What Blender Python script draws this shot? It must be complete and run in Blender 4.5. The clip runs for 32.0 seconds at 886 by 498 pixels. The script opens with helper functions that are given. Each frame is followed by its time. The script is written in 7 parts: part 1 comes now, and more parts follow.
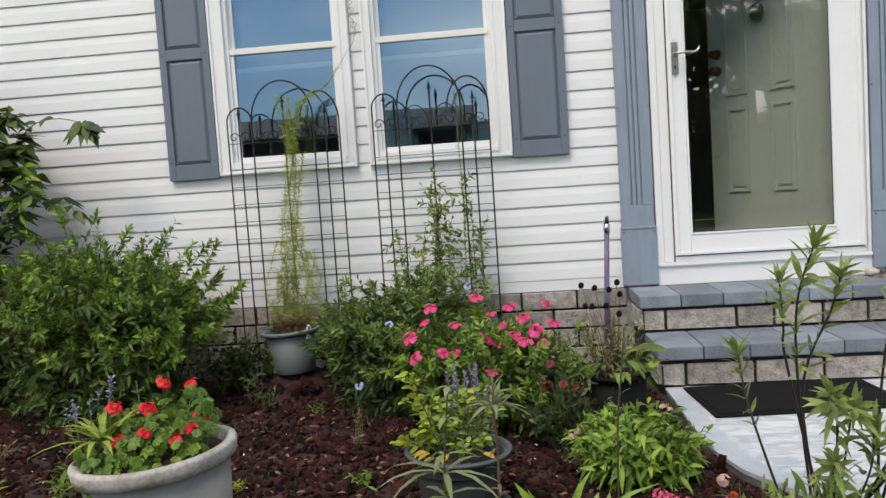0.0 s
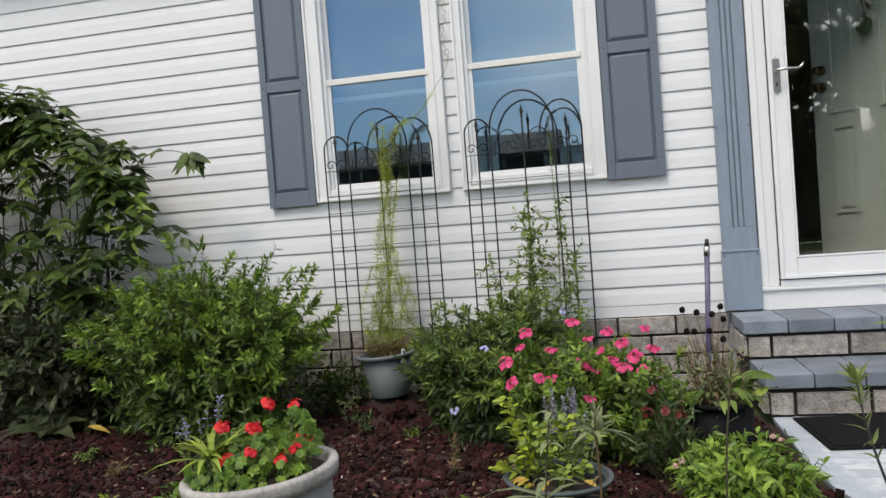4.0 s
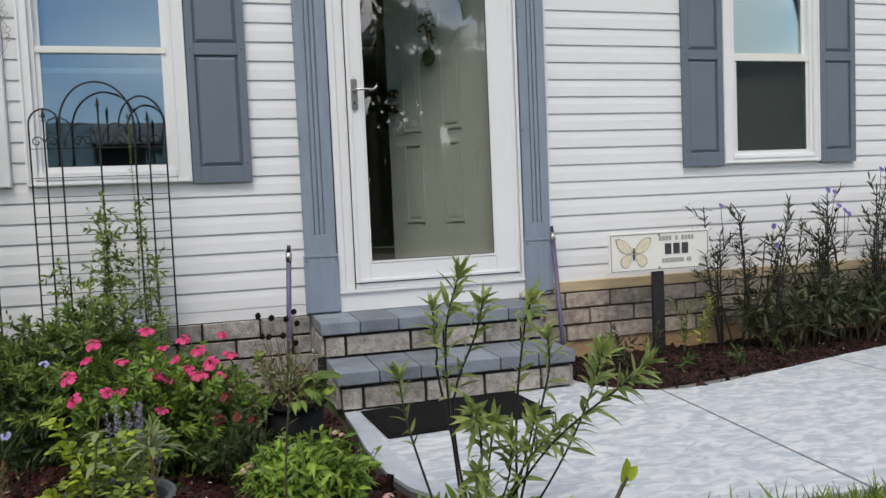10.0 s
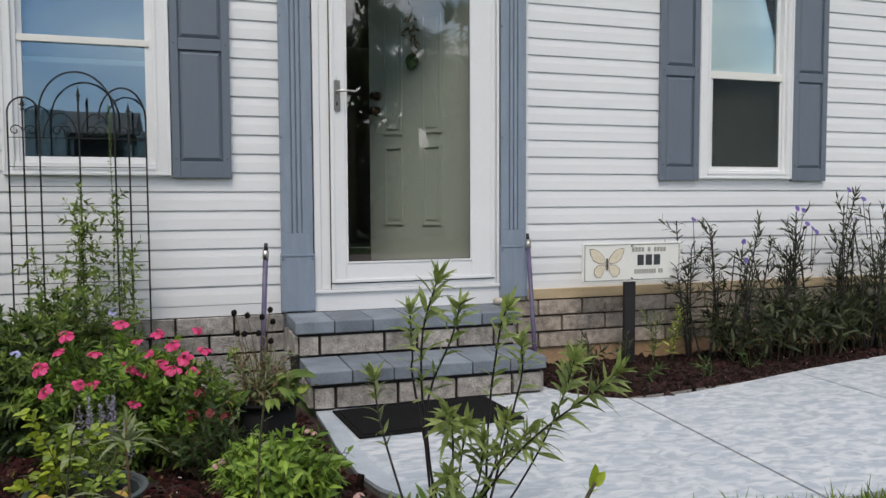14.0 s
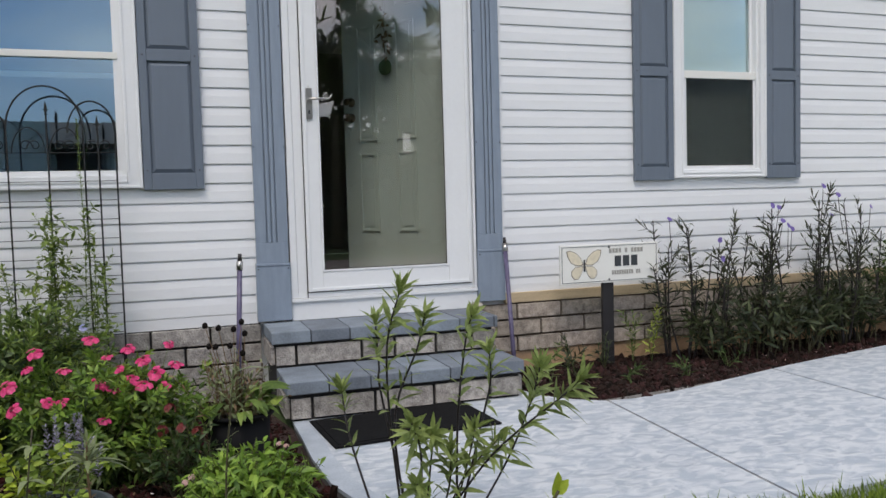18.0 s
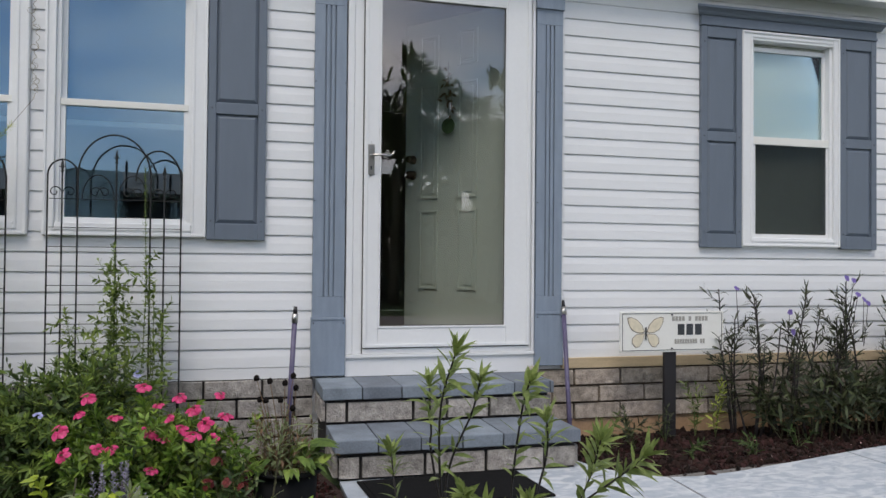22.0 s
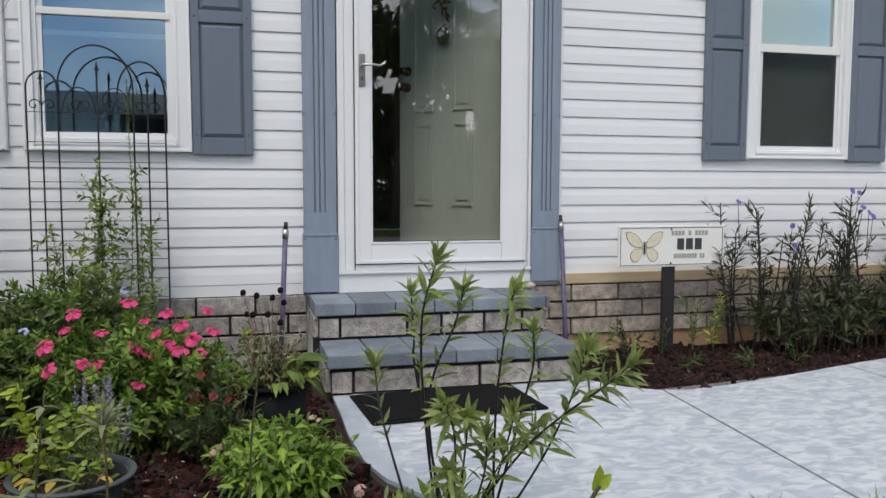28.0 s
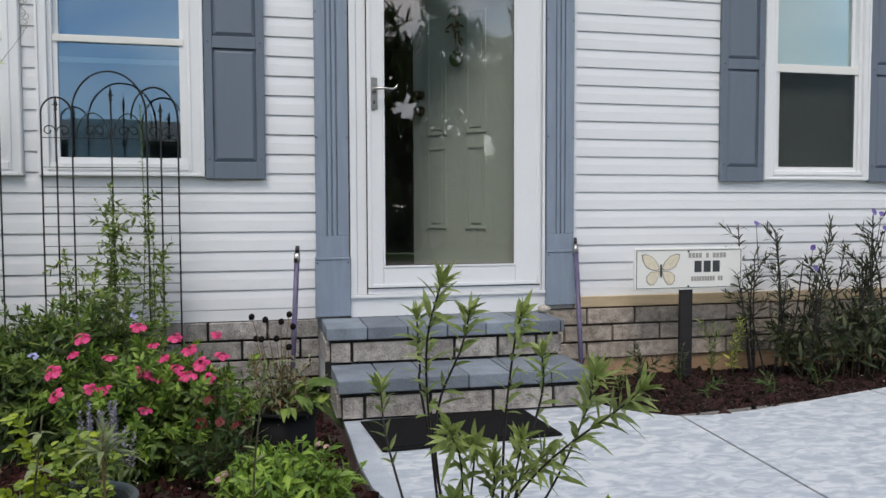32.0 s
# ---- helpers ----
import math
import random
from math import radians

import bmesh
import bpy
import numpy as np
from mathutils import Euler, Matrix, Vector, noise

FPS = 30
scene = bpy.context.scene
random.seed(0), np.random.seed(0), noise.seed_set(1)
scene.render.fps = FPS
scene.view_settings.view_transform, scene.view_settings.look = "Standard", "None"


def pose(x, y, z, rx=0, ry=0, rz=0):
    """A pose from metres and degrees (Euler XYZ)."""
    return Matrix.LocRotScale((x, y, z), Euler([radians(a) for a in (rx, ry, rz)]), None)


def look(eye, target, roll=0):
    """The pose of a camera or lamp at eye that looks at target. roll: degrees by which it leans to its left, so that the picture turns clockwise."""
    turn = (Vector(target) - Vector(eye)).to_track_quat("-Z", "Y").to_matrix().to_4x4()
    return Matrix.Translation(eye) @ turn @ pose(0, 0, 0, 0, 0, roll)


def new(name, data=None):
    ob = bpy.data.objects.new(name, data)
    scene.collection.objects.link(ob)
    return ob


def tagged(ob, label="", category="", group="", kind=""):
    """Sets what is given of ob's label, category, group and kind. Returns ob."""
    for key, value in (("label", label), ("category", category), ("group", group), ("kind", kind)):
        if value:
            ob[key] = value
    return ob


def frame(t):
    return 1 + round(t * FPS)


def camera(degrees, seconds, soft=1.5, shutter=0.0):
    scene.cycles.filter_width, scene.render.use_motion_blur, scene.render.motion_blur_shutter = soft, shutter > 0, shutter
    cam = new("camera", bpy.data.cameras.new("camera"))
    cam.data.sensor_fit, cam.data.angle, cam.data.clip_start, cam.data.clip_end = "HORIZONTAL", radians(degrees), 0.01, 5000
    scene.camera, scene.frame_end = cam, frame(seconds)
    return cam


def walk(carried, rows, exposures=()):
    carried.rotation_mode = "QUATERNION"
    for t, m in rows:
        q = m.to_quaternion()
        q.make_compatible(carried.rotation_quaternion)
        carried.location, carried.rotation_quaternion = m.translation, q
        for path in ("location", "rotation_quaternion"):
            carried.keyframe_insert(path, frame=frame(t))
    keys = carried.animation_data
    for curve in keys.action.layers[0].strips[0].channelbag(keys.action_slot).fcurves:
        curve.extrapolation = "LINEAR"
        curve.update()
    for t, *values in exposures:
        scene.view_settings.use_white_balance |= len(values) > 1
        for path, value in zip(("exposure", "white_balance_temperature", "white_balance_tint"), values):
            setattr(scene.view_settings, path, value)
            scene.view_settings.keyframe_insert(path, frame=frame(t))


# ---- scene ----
cam = camera(58.7, 32.0)
PATH = [
    (0, (-0.93, -4.337, 0.961), (-1.119, -2.351, 0.8142), -3.83),
    (0.5, (-0.933, -4.341, 0.955), (-1.1618, -2.3589, 0.8077), -4.07),
    (1, (-0.947, -4.342, 0.952), (-1.1826, -2.36, 0.8142), -3.64),
    (1.5, (-0.943, -4.349, 0.948), (-1.2622, -2.377, 0.8517), -4.94),
    (2, (-0.951, -4.341, 0.942), (-1.3093, -2.3729, 0.9271), -6.77),
    (2.5, (-0.952, -4.344, 0.944), (-1.3405, -2.3821, 0.9222), -5.78),
    (3, (-0.954, -4.34, 0.942), (-1.3244, -2.3758, 0.8903), -4.52),
    (3.5, (-0.96, -4.338, 0.948), (-1.3688, -2.3809, 0.9019), -4.52),
    (5.5, (-0.958, -4.343, 0.962), (-1.2803, -2.3766, 0.7911), -3.83),
    (6, (-0.95, -4.344, 0.962), (-1.2205, -2.3688, 0.8045), -4),
    (6.5, (-0.952, -4.349, 0.97), (-1.2129, -2.3708, 0.8303), -3.92),
    (7, (-0.946, -4.345, 0.971), (-1.1938, -2.3657, 0.8235), -3.87),
    (7.5, (-0.946, -4.351, 0.97), (-1.1789, -2.3688, 0.8312), -4.19),
    (8, (-0.935, -4.35, 0.97), (-1.0532, -2.358, 0.8408), -4.48),
    (8.5, (-0.896, -4.34, 0.962), (-0.7978, -2.352, 0.7642), -4.13),
    (9, (-0.862, -4.35, 0.966), (-0.4051, -2.4194, 0.7125), 0.39),
    (9.5, (-0.841, -4.366, 0.972), (-0.3233, -2.4445, 0.7674), -1.97),
    (10, (-0.839, -4.364, 0.979), (-0.2825, -2.4475, 0.8525), -2.45),
    (10.5, (-0.818, -4.351, 0.981), (-0.2135, -2.4476, 0.8814), -1.53),
    (11, (-0.799, -4.344, 0.98), (-0.1635, -2.4502, 0.8899), -1.2),
    (11.5, (-0.79, -4.347, 0.983), (-0.0928, -2.4745, 0.9045), -1.45),
    (12, (-0.793, -4.346, 0.983), (-0.1331, -2.4607, 0.892), -1.48),
    (12.5, (-0.812, -4.353, 0.982), (-0.1745, -2.4606, 0.8788), -1.44),
    (13, (-0.821, -4.357, 0.986), (-0.2396, -2.4455, 0.8841), -1.66),
    (13.5, (-0.848, -4.364, 0.986), (-0.2943, -2.4452, 0.8727), -1.2),
    (14, (-0.866, -4.395, 0.989), (-0.2449, -2.4977, 0.8672), -0.25),
    (14.5, (-0.868, -4.404, 0.987), (-0.2842, -2.4996, 0.8124), -0.77),
    (16.5, (-0.822, -4.407, 1.011), (-0.2639, -2.4957, 0.8291), -0.83),
    (17, (-0.822, -4.406, 1.01), (-0.2796, -2.4885, 0.8489), -1.06),
    (17.5, (-0.814, -4.41, 1.011), (-0.2931, -2.4827, 0.894), -1.93),
    (18, (-0.792, -4.41, 1.007), (-0.1455, -2.521, 0.8901), -1.57),
    (18.5, (-0.788, -4.407, 1.011), (-0.0857, -2.5358, 0.9266), -1.51),
    (19, (-0.783, -4.402, 1.01), (-0.112, -2.518, 0.9629), -1.37),
    (19.5, (-0.774, -4.384, 1.003), (-0.0846, -2.5062, 0.9936), -0.24),
    (20, (-0.773, -4.37, 1.003), (-0.0941, -2.489, 1.0101), 0.22),
    (20.5, (-0.773, -4.361, 1.006), (-0.1463, -2.4619, 1.0293), 0.19),
    (21, (-0.773, -4.357, 1.005), (-0.1636, -2.4521, 1.023), 0.3),
    (21.5, (-0.78, -4.346, 1.001), (-0.2232, -2.4258, 1.0279), 0.12),
    (22, (-0.783, -4.344, 1.006), (-0.2691, -2.4118, 1.0404), 0.51),
    (22.5, (-0.779, -4.341, 1.006), (-0.2736, -2.4069, 1.0139), 0.45),
    (23, (-0.775, -4.325, 0.984), (-0.2959, -2.3877, 0.8512), -0.14),
    (23.5, (-0.776, -4.317, 0.975), (-0.2986, -2.3976, 0.6778), -0.25),
    (24, (-0.772, -4.317, 0.973), (-0.2934, -2.4045, 0.6354), -0.4),
    (24.5, (-0.773, -4.317, 0.973), (-0.3014, -2.4015, 0.6464), -0.44),
    (25, (-0.772, -4.316, 0.97), (-0.2995, -2.3982, 0.6522), 0.18),
    (25.5, (-0.772, -4.317, 0.972), (-0.2891, -2.3994, 0.6713), 0.3),
    (26, (-0.769, -4.318, 0.976), (-0.2966, -2.3933, 0.7113), 0.21),
    (26.5, (-0.748, -4.307, 0.978), (-0.2884, -2.3734, 0.755), 0.3),
    (28.5, (-0.688, -4.272, 0.961), (-0.184, -2.3427, 0.8019), 0.11),
    (29, (-0.686, -4.272, 0.962), (-0.196, -2.3395, 0.8046), 0.31),
    (29.5, (-0.691, -4.261, 0.96), (-0.2463, -2.3184, 0.7983), -0.07),
    (30, (-0.699, -4.25, 0.956), (-0.3654, -2.2872, 0.7619), 0.02),
    (30.5, (-0.696, -4.252, 0.955), (-0.3968, -2.2852, 0.7531), 0.68),
    (31, (-0.682, -4.252, 0.956), (-0.3647, -2.2871, 0.7624), 0.89),
    (31.5, (-0.668, -4.244, 0.956), (-0.2926, -2.2873, 0.7872), 0.58),
    (32, (-0.649, -4.249, 0.956), (-0.2005, -2.3025, 0.8548), -0.2),
]
# stops, kelvin and tint of the camera
EXPOSURES = [(0.0, 0.52, 7500, 11), (3.5, 0.50, 7400, 11), (6.0, 0.64, 7500, 11), (8.0, 0.52, 7500, 11), (9.0, 0.42, 7400, 11), (10.0, 0.25, 7300, 11), (14.0, 0.17, 7250, 11), (17.0, 0.17, 7000, 12), (20.0, 0.13, 7000, 12), (22.0, 0.08, 7000, 12), (23.1, 0.0, 7000, 12), (24.0, 0.18, 7150, 11), (25.0, 0.22, 7150, 11), (29.0, 0.21, 7050, 11), (32.0, 0.20, 7000, 11)]
walk(cam, [(t, look(eye, target, roll)) for t, eye, target, roll in PATH], EXPOSURES)
# ---- world ----
world = bpy.data.worlds.new("sky")
scene.world = world
world.use_nodes = True
wn, wl = world.node_tree.nodes, world.node_tree.links
wn.clear()
w_out, w_bg = wn.new("ShaderNodeOutputWorld"), wn.new("ShaderNodeBackground")
w_sky = wn.new("ShaderNodeTexSky")
w_sky.sky_type, w_sky.sun_disc = "NISHITA", False
SUN_ELEV, SUN_ROT = 62.0, 205.0
w_sky.air_density, w_sky.dust_density, w_sky.ozone_density = 1.0, 0.35, 2.5
w_sky.sun_elevation, w_sky.sun_rotation = radians(SUN_ELEV), radians(SUN_ROT)
w_co, w_map = wn.new("ShaderNodeTexCoord"), wn.new("ShaderNodeMapping")
w_map.inputs["Scale"].default_value = (1.0, 1.0, 2.6)
w_noise, w_ramp, w_mix = wn.new("ShaderNodeTexNoise"), wn.new("ShaderNodeValToRGB"), wn.new("ShaderNodeMix")
w_noise.inputs["Scale"].default_value, w_noise.inputs["Detail"].default_value = 2.3, 7.0
w_ramp.color_ramp.elements[0].position, w_ramp.color_ramp.elements[1].position = 0.45, 0.64
w_mix.data_type = "RGBA"
w_mix.inputs["B"].default_value = (9.5, 9.7, 10.2, 1)
wl.new(w_co.outputs["Generated"], w_map.inputs["Vector"])
wl.new(w_map.outputs["Vector"], w_noise.inputs["Vector"])
# clouds pile up towards the horizon
w_sep, w_low, w_sum = wn.new("ShaderNodeSeparateXYZ"), wn.new("ShaderNodeMapRange"), wn.new("ShaderNodeMath")
w_low.inputs["From Min"].default_value, w_low.inputs["From Max"].default_value = 0.06, 0.30
w_low.inputs["To Min"].default_value, w_low.inputs["To Max"].default_value = 0.04, 0.0
wl.new(w_co.outputs["Generated"], w_sep.inputs["Vector"])
wl.new(w_sep.outputs["Z"], w_low.inputs["Value"])
wl.new(w_noise.outputs["Fac"], w_sum.inputs[0])
wl.new(w_low.outputs["Result"], w_sum.inputs[1])
wl.new(w_sum.outputs[0], w_ramp.inputs["Fac"])
wl.new(w_ramp.outputs["Color"], w_mix.inputs["Factor"])
wl.new(w_sky.outputs["Color"], w_mix.inputs["A"])
wl.new(w_mix.outputs["Result"], w_bg.inputs["Color"])
w_bg.inputs["Strength"].default_value = 0.15
wl.new(w_bg.outputs["Background"], w_out.inputs["Surface"])

sun = new("sun", bpy.data.lights.new("sun", "SUN"))
sun.data.energy, sun.data.angle, sun.data.color = 1.48, radians(22), (1.0, 0.96, 0.9)
sun.matrix_world = look((-4, -12, 18), (0.3, -1.2, 0))


# ---- materials ----
def material(name, base, rough=0.6, metal=0.0, vary=0.12, scale=6.0, fine=60.0, bump=0.15, tint=None, island=0.0, obj=0.0, spec=0.5, stretch=(1, 1, 1), dist=0.004, world_grain=False):
    """A surface with two scales of variation (blotches and grain) and a fine relief; island and obj vary single pieces."""
    m = bpy.data.materials.new(name)
    m.use_nodes = True
    n, l = m.node_tree.nodes, m.node_tree.links
    p = n["Principled BSDF"]
    p.inputs["Roughness"].default_value, p.inputs["Metallic"].default_value = rough, metal
    p.inputs["Specular IOR Level"].default_value = spec
    co, mp = n.new("ShaderNodeTexCoord"), n.new("ShaderNodeMapping")
    mp.inputs["Scale"].default_value = stretch
    l.new(n.new("ShaderNodeNewGeometry").outputs["Position"] if world_grain else co.outputs["Object"], mp.inputs["Vector"])
    big, small = n.new("ShaderNodeTexNoise"), n.new("ShaderNodeTexNoise")
    for node, s in ((big, scale), (small, fine)):
        node.inputs["Scale"].default_value, node.inputs["Detail"].default_value = s, 5.0
        l.new(mp.outputs["Vector"], node.inputs["Vector"])
    dark = [c * (1 - vary) for c in base]
    light = [min(1.0, c * (1 + vary)) for c in (tint or base)]
    ramp = n.new("ShaderNodeValToRGB")
    ramp.color_ramp.elements[0].color, ramp.color_ramp.elements[1].color = (*dark, 1), (*light, 1)
    ramp.color_ramp.elements[0].position, ramp.color_ramp.elements[1].position = 0.3, 0.7
    both = n.new("ShaderNodeMath")
    both.operation = "MULTIPLY_ADD"
    both.inputs[1].default_value = 0.4
    l.new(small.outputs["Fac"], both.inputs[0])
    half = n.new("ShaderNodeMath")
    half.operation = "MULTIPLY"
    half.inputs[1].default_value = 0.6
    l.new(big.outputs["Fac"], half.inputs[0])
    l.new(half.outputs[0], both.inputs[2])
    l.new(both.outputs[0], ramp.inputs["Fac"])
    colour = ramp.outputs["Color"]
    if island or obj:
        hsv = n.new("ShaderNodeHueSaturation")
        rnd = n.new("ShaderNodeNewGeometry").outputs["Random Per Island"] if island else n.new("ShaderNodeObjectInfo").outputs["Random"]
        amount = island or obj
        mr = n.new("ShaderNodeMapRange")
        mr.inputs["To Min"].default_value, mr.inputs["To Max"].default_value = 1 - amount, 1 + amount
        l.new(rnd, mr.inputs["Value"])
        l.new(mr.outputs["Result"], hsv.inputs["Value"])
        hm = n.new("ShaderNodeMapRange")
        hm.inputs["From Min"].default_value, hm.inputs["From Max"].default_value = 0.0, 1.0
        hm.inputs["To Min"].default_value, hm.inputs["To Max"].default_value = 0.5 + amount * 0.035, 0.5 - amount * 0.035
        l.new(rnd, hm.inputs["Value"])
        l.new(hm.outputs["Result"], hsv.inputs["Hue"])
        l.new(colour, hsv.inputs["Color"])
        colour = hsv.outputs["Color"]
    l.new(colour, p.inputs["Base Color"])
    if bump:
        b = n.new("ShaderNodeBump")
        b.inputs["Strength"].default_value, b.inputs["Distance"].default_value = bump, dist
        l.new(both.outputs[0], b.inputs["Height"])
        l.new(b.outputs["Normal"], p.inputs["Normal"])
    return m


def leaf_material(name, base, tip=None, rough=0.45, vary=0.3, through_light=0.3):
    """A leaf: each one its own shade, a little light passing through."""
    base, tip = [c * k for c, k in zip(base, (0.92, 0.86, 0.90))], [c * k for c, k in zip(tip, (0.94, 0.88, 0.92))] if tip else None
    m = material(name, base, rough, vary=0.2, scale=9, fine=90, bump=0.1, tint=tip, island=vary, spec=0.35)
    n, l = m.node_tree.nodes, m.node_tree.links
    p, out = n["Principled BSDF"], n["Material Output"]
    tr, mix = n.new("ShaderNodeBsdfTranslucent"), n.new("ShaderNodeMixShader")
    mix.inputs["Fac"].default_value = through_light
    l.new(p.inputs["Base Color"].links[0].from_socket, tr.inputs["Color"])
    l.new(p.outputs["BSDF"], mix.inputs[1])
    l.new(tr.outputs["BSDF"], mix.inputs[2])
    l.new(mix.outputs["Shader"], out.inputs["Surface"])
    return m


def glass_material(name, gloss, tint=(0.9, 0.95, 0.95), coat=(0.95, 0.97, 1.0)):
    """A coated pane: clear, with a mirror share that rises at grazing angles."""
    m = bpy.data.materials.new(name)
    m.use_nodes = True
    n, l = m.node_tree.nodes, m.node_tree.links
    n.remove(n["Principled BSDF"])
    clear, shine, mix, fr, add = (n.new("ShaderNode" + k) for k in ("BsdfTransparent", "BsdfGlossy", "MixShader", "Fresnel", "Math"))
    clear.inputs["Color"].default_value = (*tint, 1)
    shine.inputs["Roughness"].default_value = 0.0
    shine.inputs["Color"].default_value = (*coat, 1)
    fr.inputs["IOR"].default_value = 1.5
    add.inputs[1].default_value = gloss
    l.new(fr.outputs[0], add.inputs[0])
    l.new(add.outputs[0], mix.inputs["Fac"])
    l.new(clear.outputs[0], mix.inputs[1])
    l.new(shine.outputs[0], mix.inputs[2])
    l.new(mix.outputs[0], n["Material Output"].inputs["Surface"])
    return m


M_SIDING = material("white_vinyl", (0.745, 0.755, 0.765), 0.5, vary=0.045, scale=1.4, fine=60, bump=0.14, stretch=(1, 1, 9))
M_WHITE = material("white_paint", (0.775, 0.785, 0.79), 0.4, vary=0.03, scale=3, fine=50, bump=0.05)
M_CREAM = material("cream_vinyl", (0.77, 0.76, 0.715), 0.4, vary=0.03, scale=3, fine=50, bump=0.05)
M_SHUTTER = material("slate_blue_plastic", (0.132, 0.162, 0.203), 0.5, vary=0.06, scale=4, fine=120, bump=0.12, stretch=(6, 6, 1), dist=0.001)
M_PILASTER = material("blue_grey_paint", (0.228, 0.278, 0.345), 0.5, vary=0.14, scale=5, fine=90, bump=0.12, stretch=(6, 6, 1), dist=0.001)
M_PAVER = material("grey_paver", (0.175, 0.205, 0.24), 0.8, vary=0.36, scale=7, fine=140, bump=0.5, obj=0.2, dist=0.002, world_grain=True)
M_BLOCK = material("split_face_block", (0.225, 0.205, 0.19), 0.9, vary=0.38, scale=22, fine=110, bump=1.0, obj=0.22, dist=0.016, tint=(0.36, 0.335, 0.305), world_grain=True)
M_BLOCK_TAN = material("tan_split_face_block", (0.27, 0.225, 0.185), 0.9, vary=0.38, scale=22, fine=110, bump=1.0, obj=0.22, dist=0.016, tint=(0.40, 0.34, 0.285), world_grain=True)
M_MORTAR_DARK = material("dark_mortar", (0.03, 0.028, 0.027), 0.95, vary=0.3, scale=20)
M_MORTAR = material("brown_mortar", (0.10, 0.075, 0.055), 0.95, vary=0.3, scale=20)
M_LEDGE = material("stained_tan_board", (0.50, 0.39, 0.25), 0.8, vary=0.2, scale=5, fine=60, bump=0.2, stretch=(1, 4, 8))
M_FOUND = material("rust_stained_concrete", (0.42, 0.27, 0.16), 0.9, vary=0.3, scale=4, fine=60, bump=0.4)
M_BORDER = material("smooth_concrete_border", (0.34, 0.385, 0.44), 0.7, vary=0.14, scale=8, fine=120, bump=0.15, tint=(0.42, 0.46, 0.50))
M_EDGE = material("dirty_slab_edge", (0.16, 0.15, 0.14), 0.9, vary=0.3, scale=12, fine=80, bump=0.4)
M_MAT = material("black_rubber", (0.009, 0.009, 0.0095), 0.95, vary=0.25, scale=30, fine=220, bump=0.6, dist=0.003, spec=0.1)
M_MULCH = material("red_brown_mulch", (0.015, 0.006, 0.005), 0.95, vary=0.5, scale=22, fine=90, bump=0.8, dist=0.02, tint=(0.035, 0.016, 0.013))
M_ROCK_FINE = material("dark_brown_lava_grit", (0.0125, 0.006, 0.0048), 0.95, vary=0.4, scale=40, fine=160, bump=0.8, island=0.7, dist=0.006, tint=(0.029, 0.0140, 0.0108), spec=0.25)
M_ROCK = material("red_lava_rock", (0.0098, 0.0033, 0.0026), 0.9, vary=0.45, scale=40, fine=160, bump=0.8, island=0.85, dist=0.006, tint=(0.030, 0.0098, 0.0070), spec=0.2)
M_ROCK_ONE = material("red_lava_rock_single", (0.020, 0.0075, 0.0055), 0.9, vary=0.4, scale=40, fine=160, bump=0.8, obj=0.8, dist=0.006, tint=(0.062, 0.023, 0.0165), spec=0.3)
M_SOIL = material("potting_soil", (0.03, 0.02, 0.014), 0.95, vary=0.5, scale=40, fine=150, bump=1.0, dist=0.01)
M_LAWN = material("lawn_soil", (0.045, 0.075, 0.018), 0.95, vary=0.45, scale=2, fine=40, bump=0.5, dist=0.02)
M_SHINGLE = material("weathered_shingles", (0.27, 0.21, 0.165), 0.9, vary=0.4, scale=3, fine=14, bump=0.4)
M_SHADE = material("grey_blue_shade_cloth", (0.125, 0.150, 0.165), 0.8, vary=0.05, scale=6)
M_GREYWALL = material("grey_green_siding", (0.58, 0.63, 0.59), 0.7, vary=0.1, scale=2, fine=30, bump=0.1, stretch=(1, 1, 9))
M_ROAD = material("worn_pinkish_asphalt", (0.21, 0.185, 0.175), 0.9, vary=0.2, scale=5, fine=120, bump=0.4)
M_STONE = material("weathered_concrete", (0.33, 0.29, 0.24), 0.9, vary=0.3, scale=14, fine=90, bump=0.6, tint=(0.45, 0.41, 0.35))
M_DARK = material("dark_interior", (0.03, 0.028, 0.026), 0.8, vary=0.2, scale=2)
M_ROOM = material("room_paint", (0.62, 0.58, 0.55), 0.8, vary=0.05, scale=2)
M_WOODFLOOR = material("brown_carpet", (0.32, 0.24, 0.18), 0.9, vary=0.2, scale=8)
M_SAGE = material("sage_green_paint", (0.535, 0.555, 0.49), 0.55, vary=0.05, scale=4, fine=80, bump=0.05)
M_CHROME = material("satin_nickel", (0.50, 0.48, 0.45), 0.28, metal=1.0, vary=0.06, scale=20, bump=0.0)
M_BRASS = material("aged_bronze", (0.14, 0.10, 0.07), 0.35, metal=0.9, vary=0.15, scale=20, bump=0.0)
M_IRON = material("black_wire", (0.009, 0.011, 0.011), 0.7, metal=0.0, vary=0.2, scale=30, bump=0.1)
M_BLACKPLASTIC = material("black_pot_plastic", (0.007, 0.007, 0.008), 0.7, vary=0.2, scale=12, bump=0.1, spec=0.15)
M_GREENPOT = material("dark_grey_green_plastic", (0.019, 0.024, 0.024), 0.65, vary=0.2, scale=9, fine=70, bump=0.1, spec=0.25)
M_GREENRIM = material("grey_green_pot_rim", (0.062, 0.077, 0.079), 0.5, vary=0.15, scale=9, fine=70, bump=0.1)
M_GREYPOT = material("pale_grey_green_plastic", (0.135, 0.16, 0.16), 0.55, vary=0.1, scale=8, fine=60, bump=0.1)
M_STONEPOT = material("grey_resin", (0.205, 0.205, 0.198), 0.7, vary=0.14, scale=7, fine=70, bump=0.2)
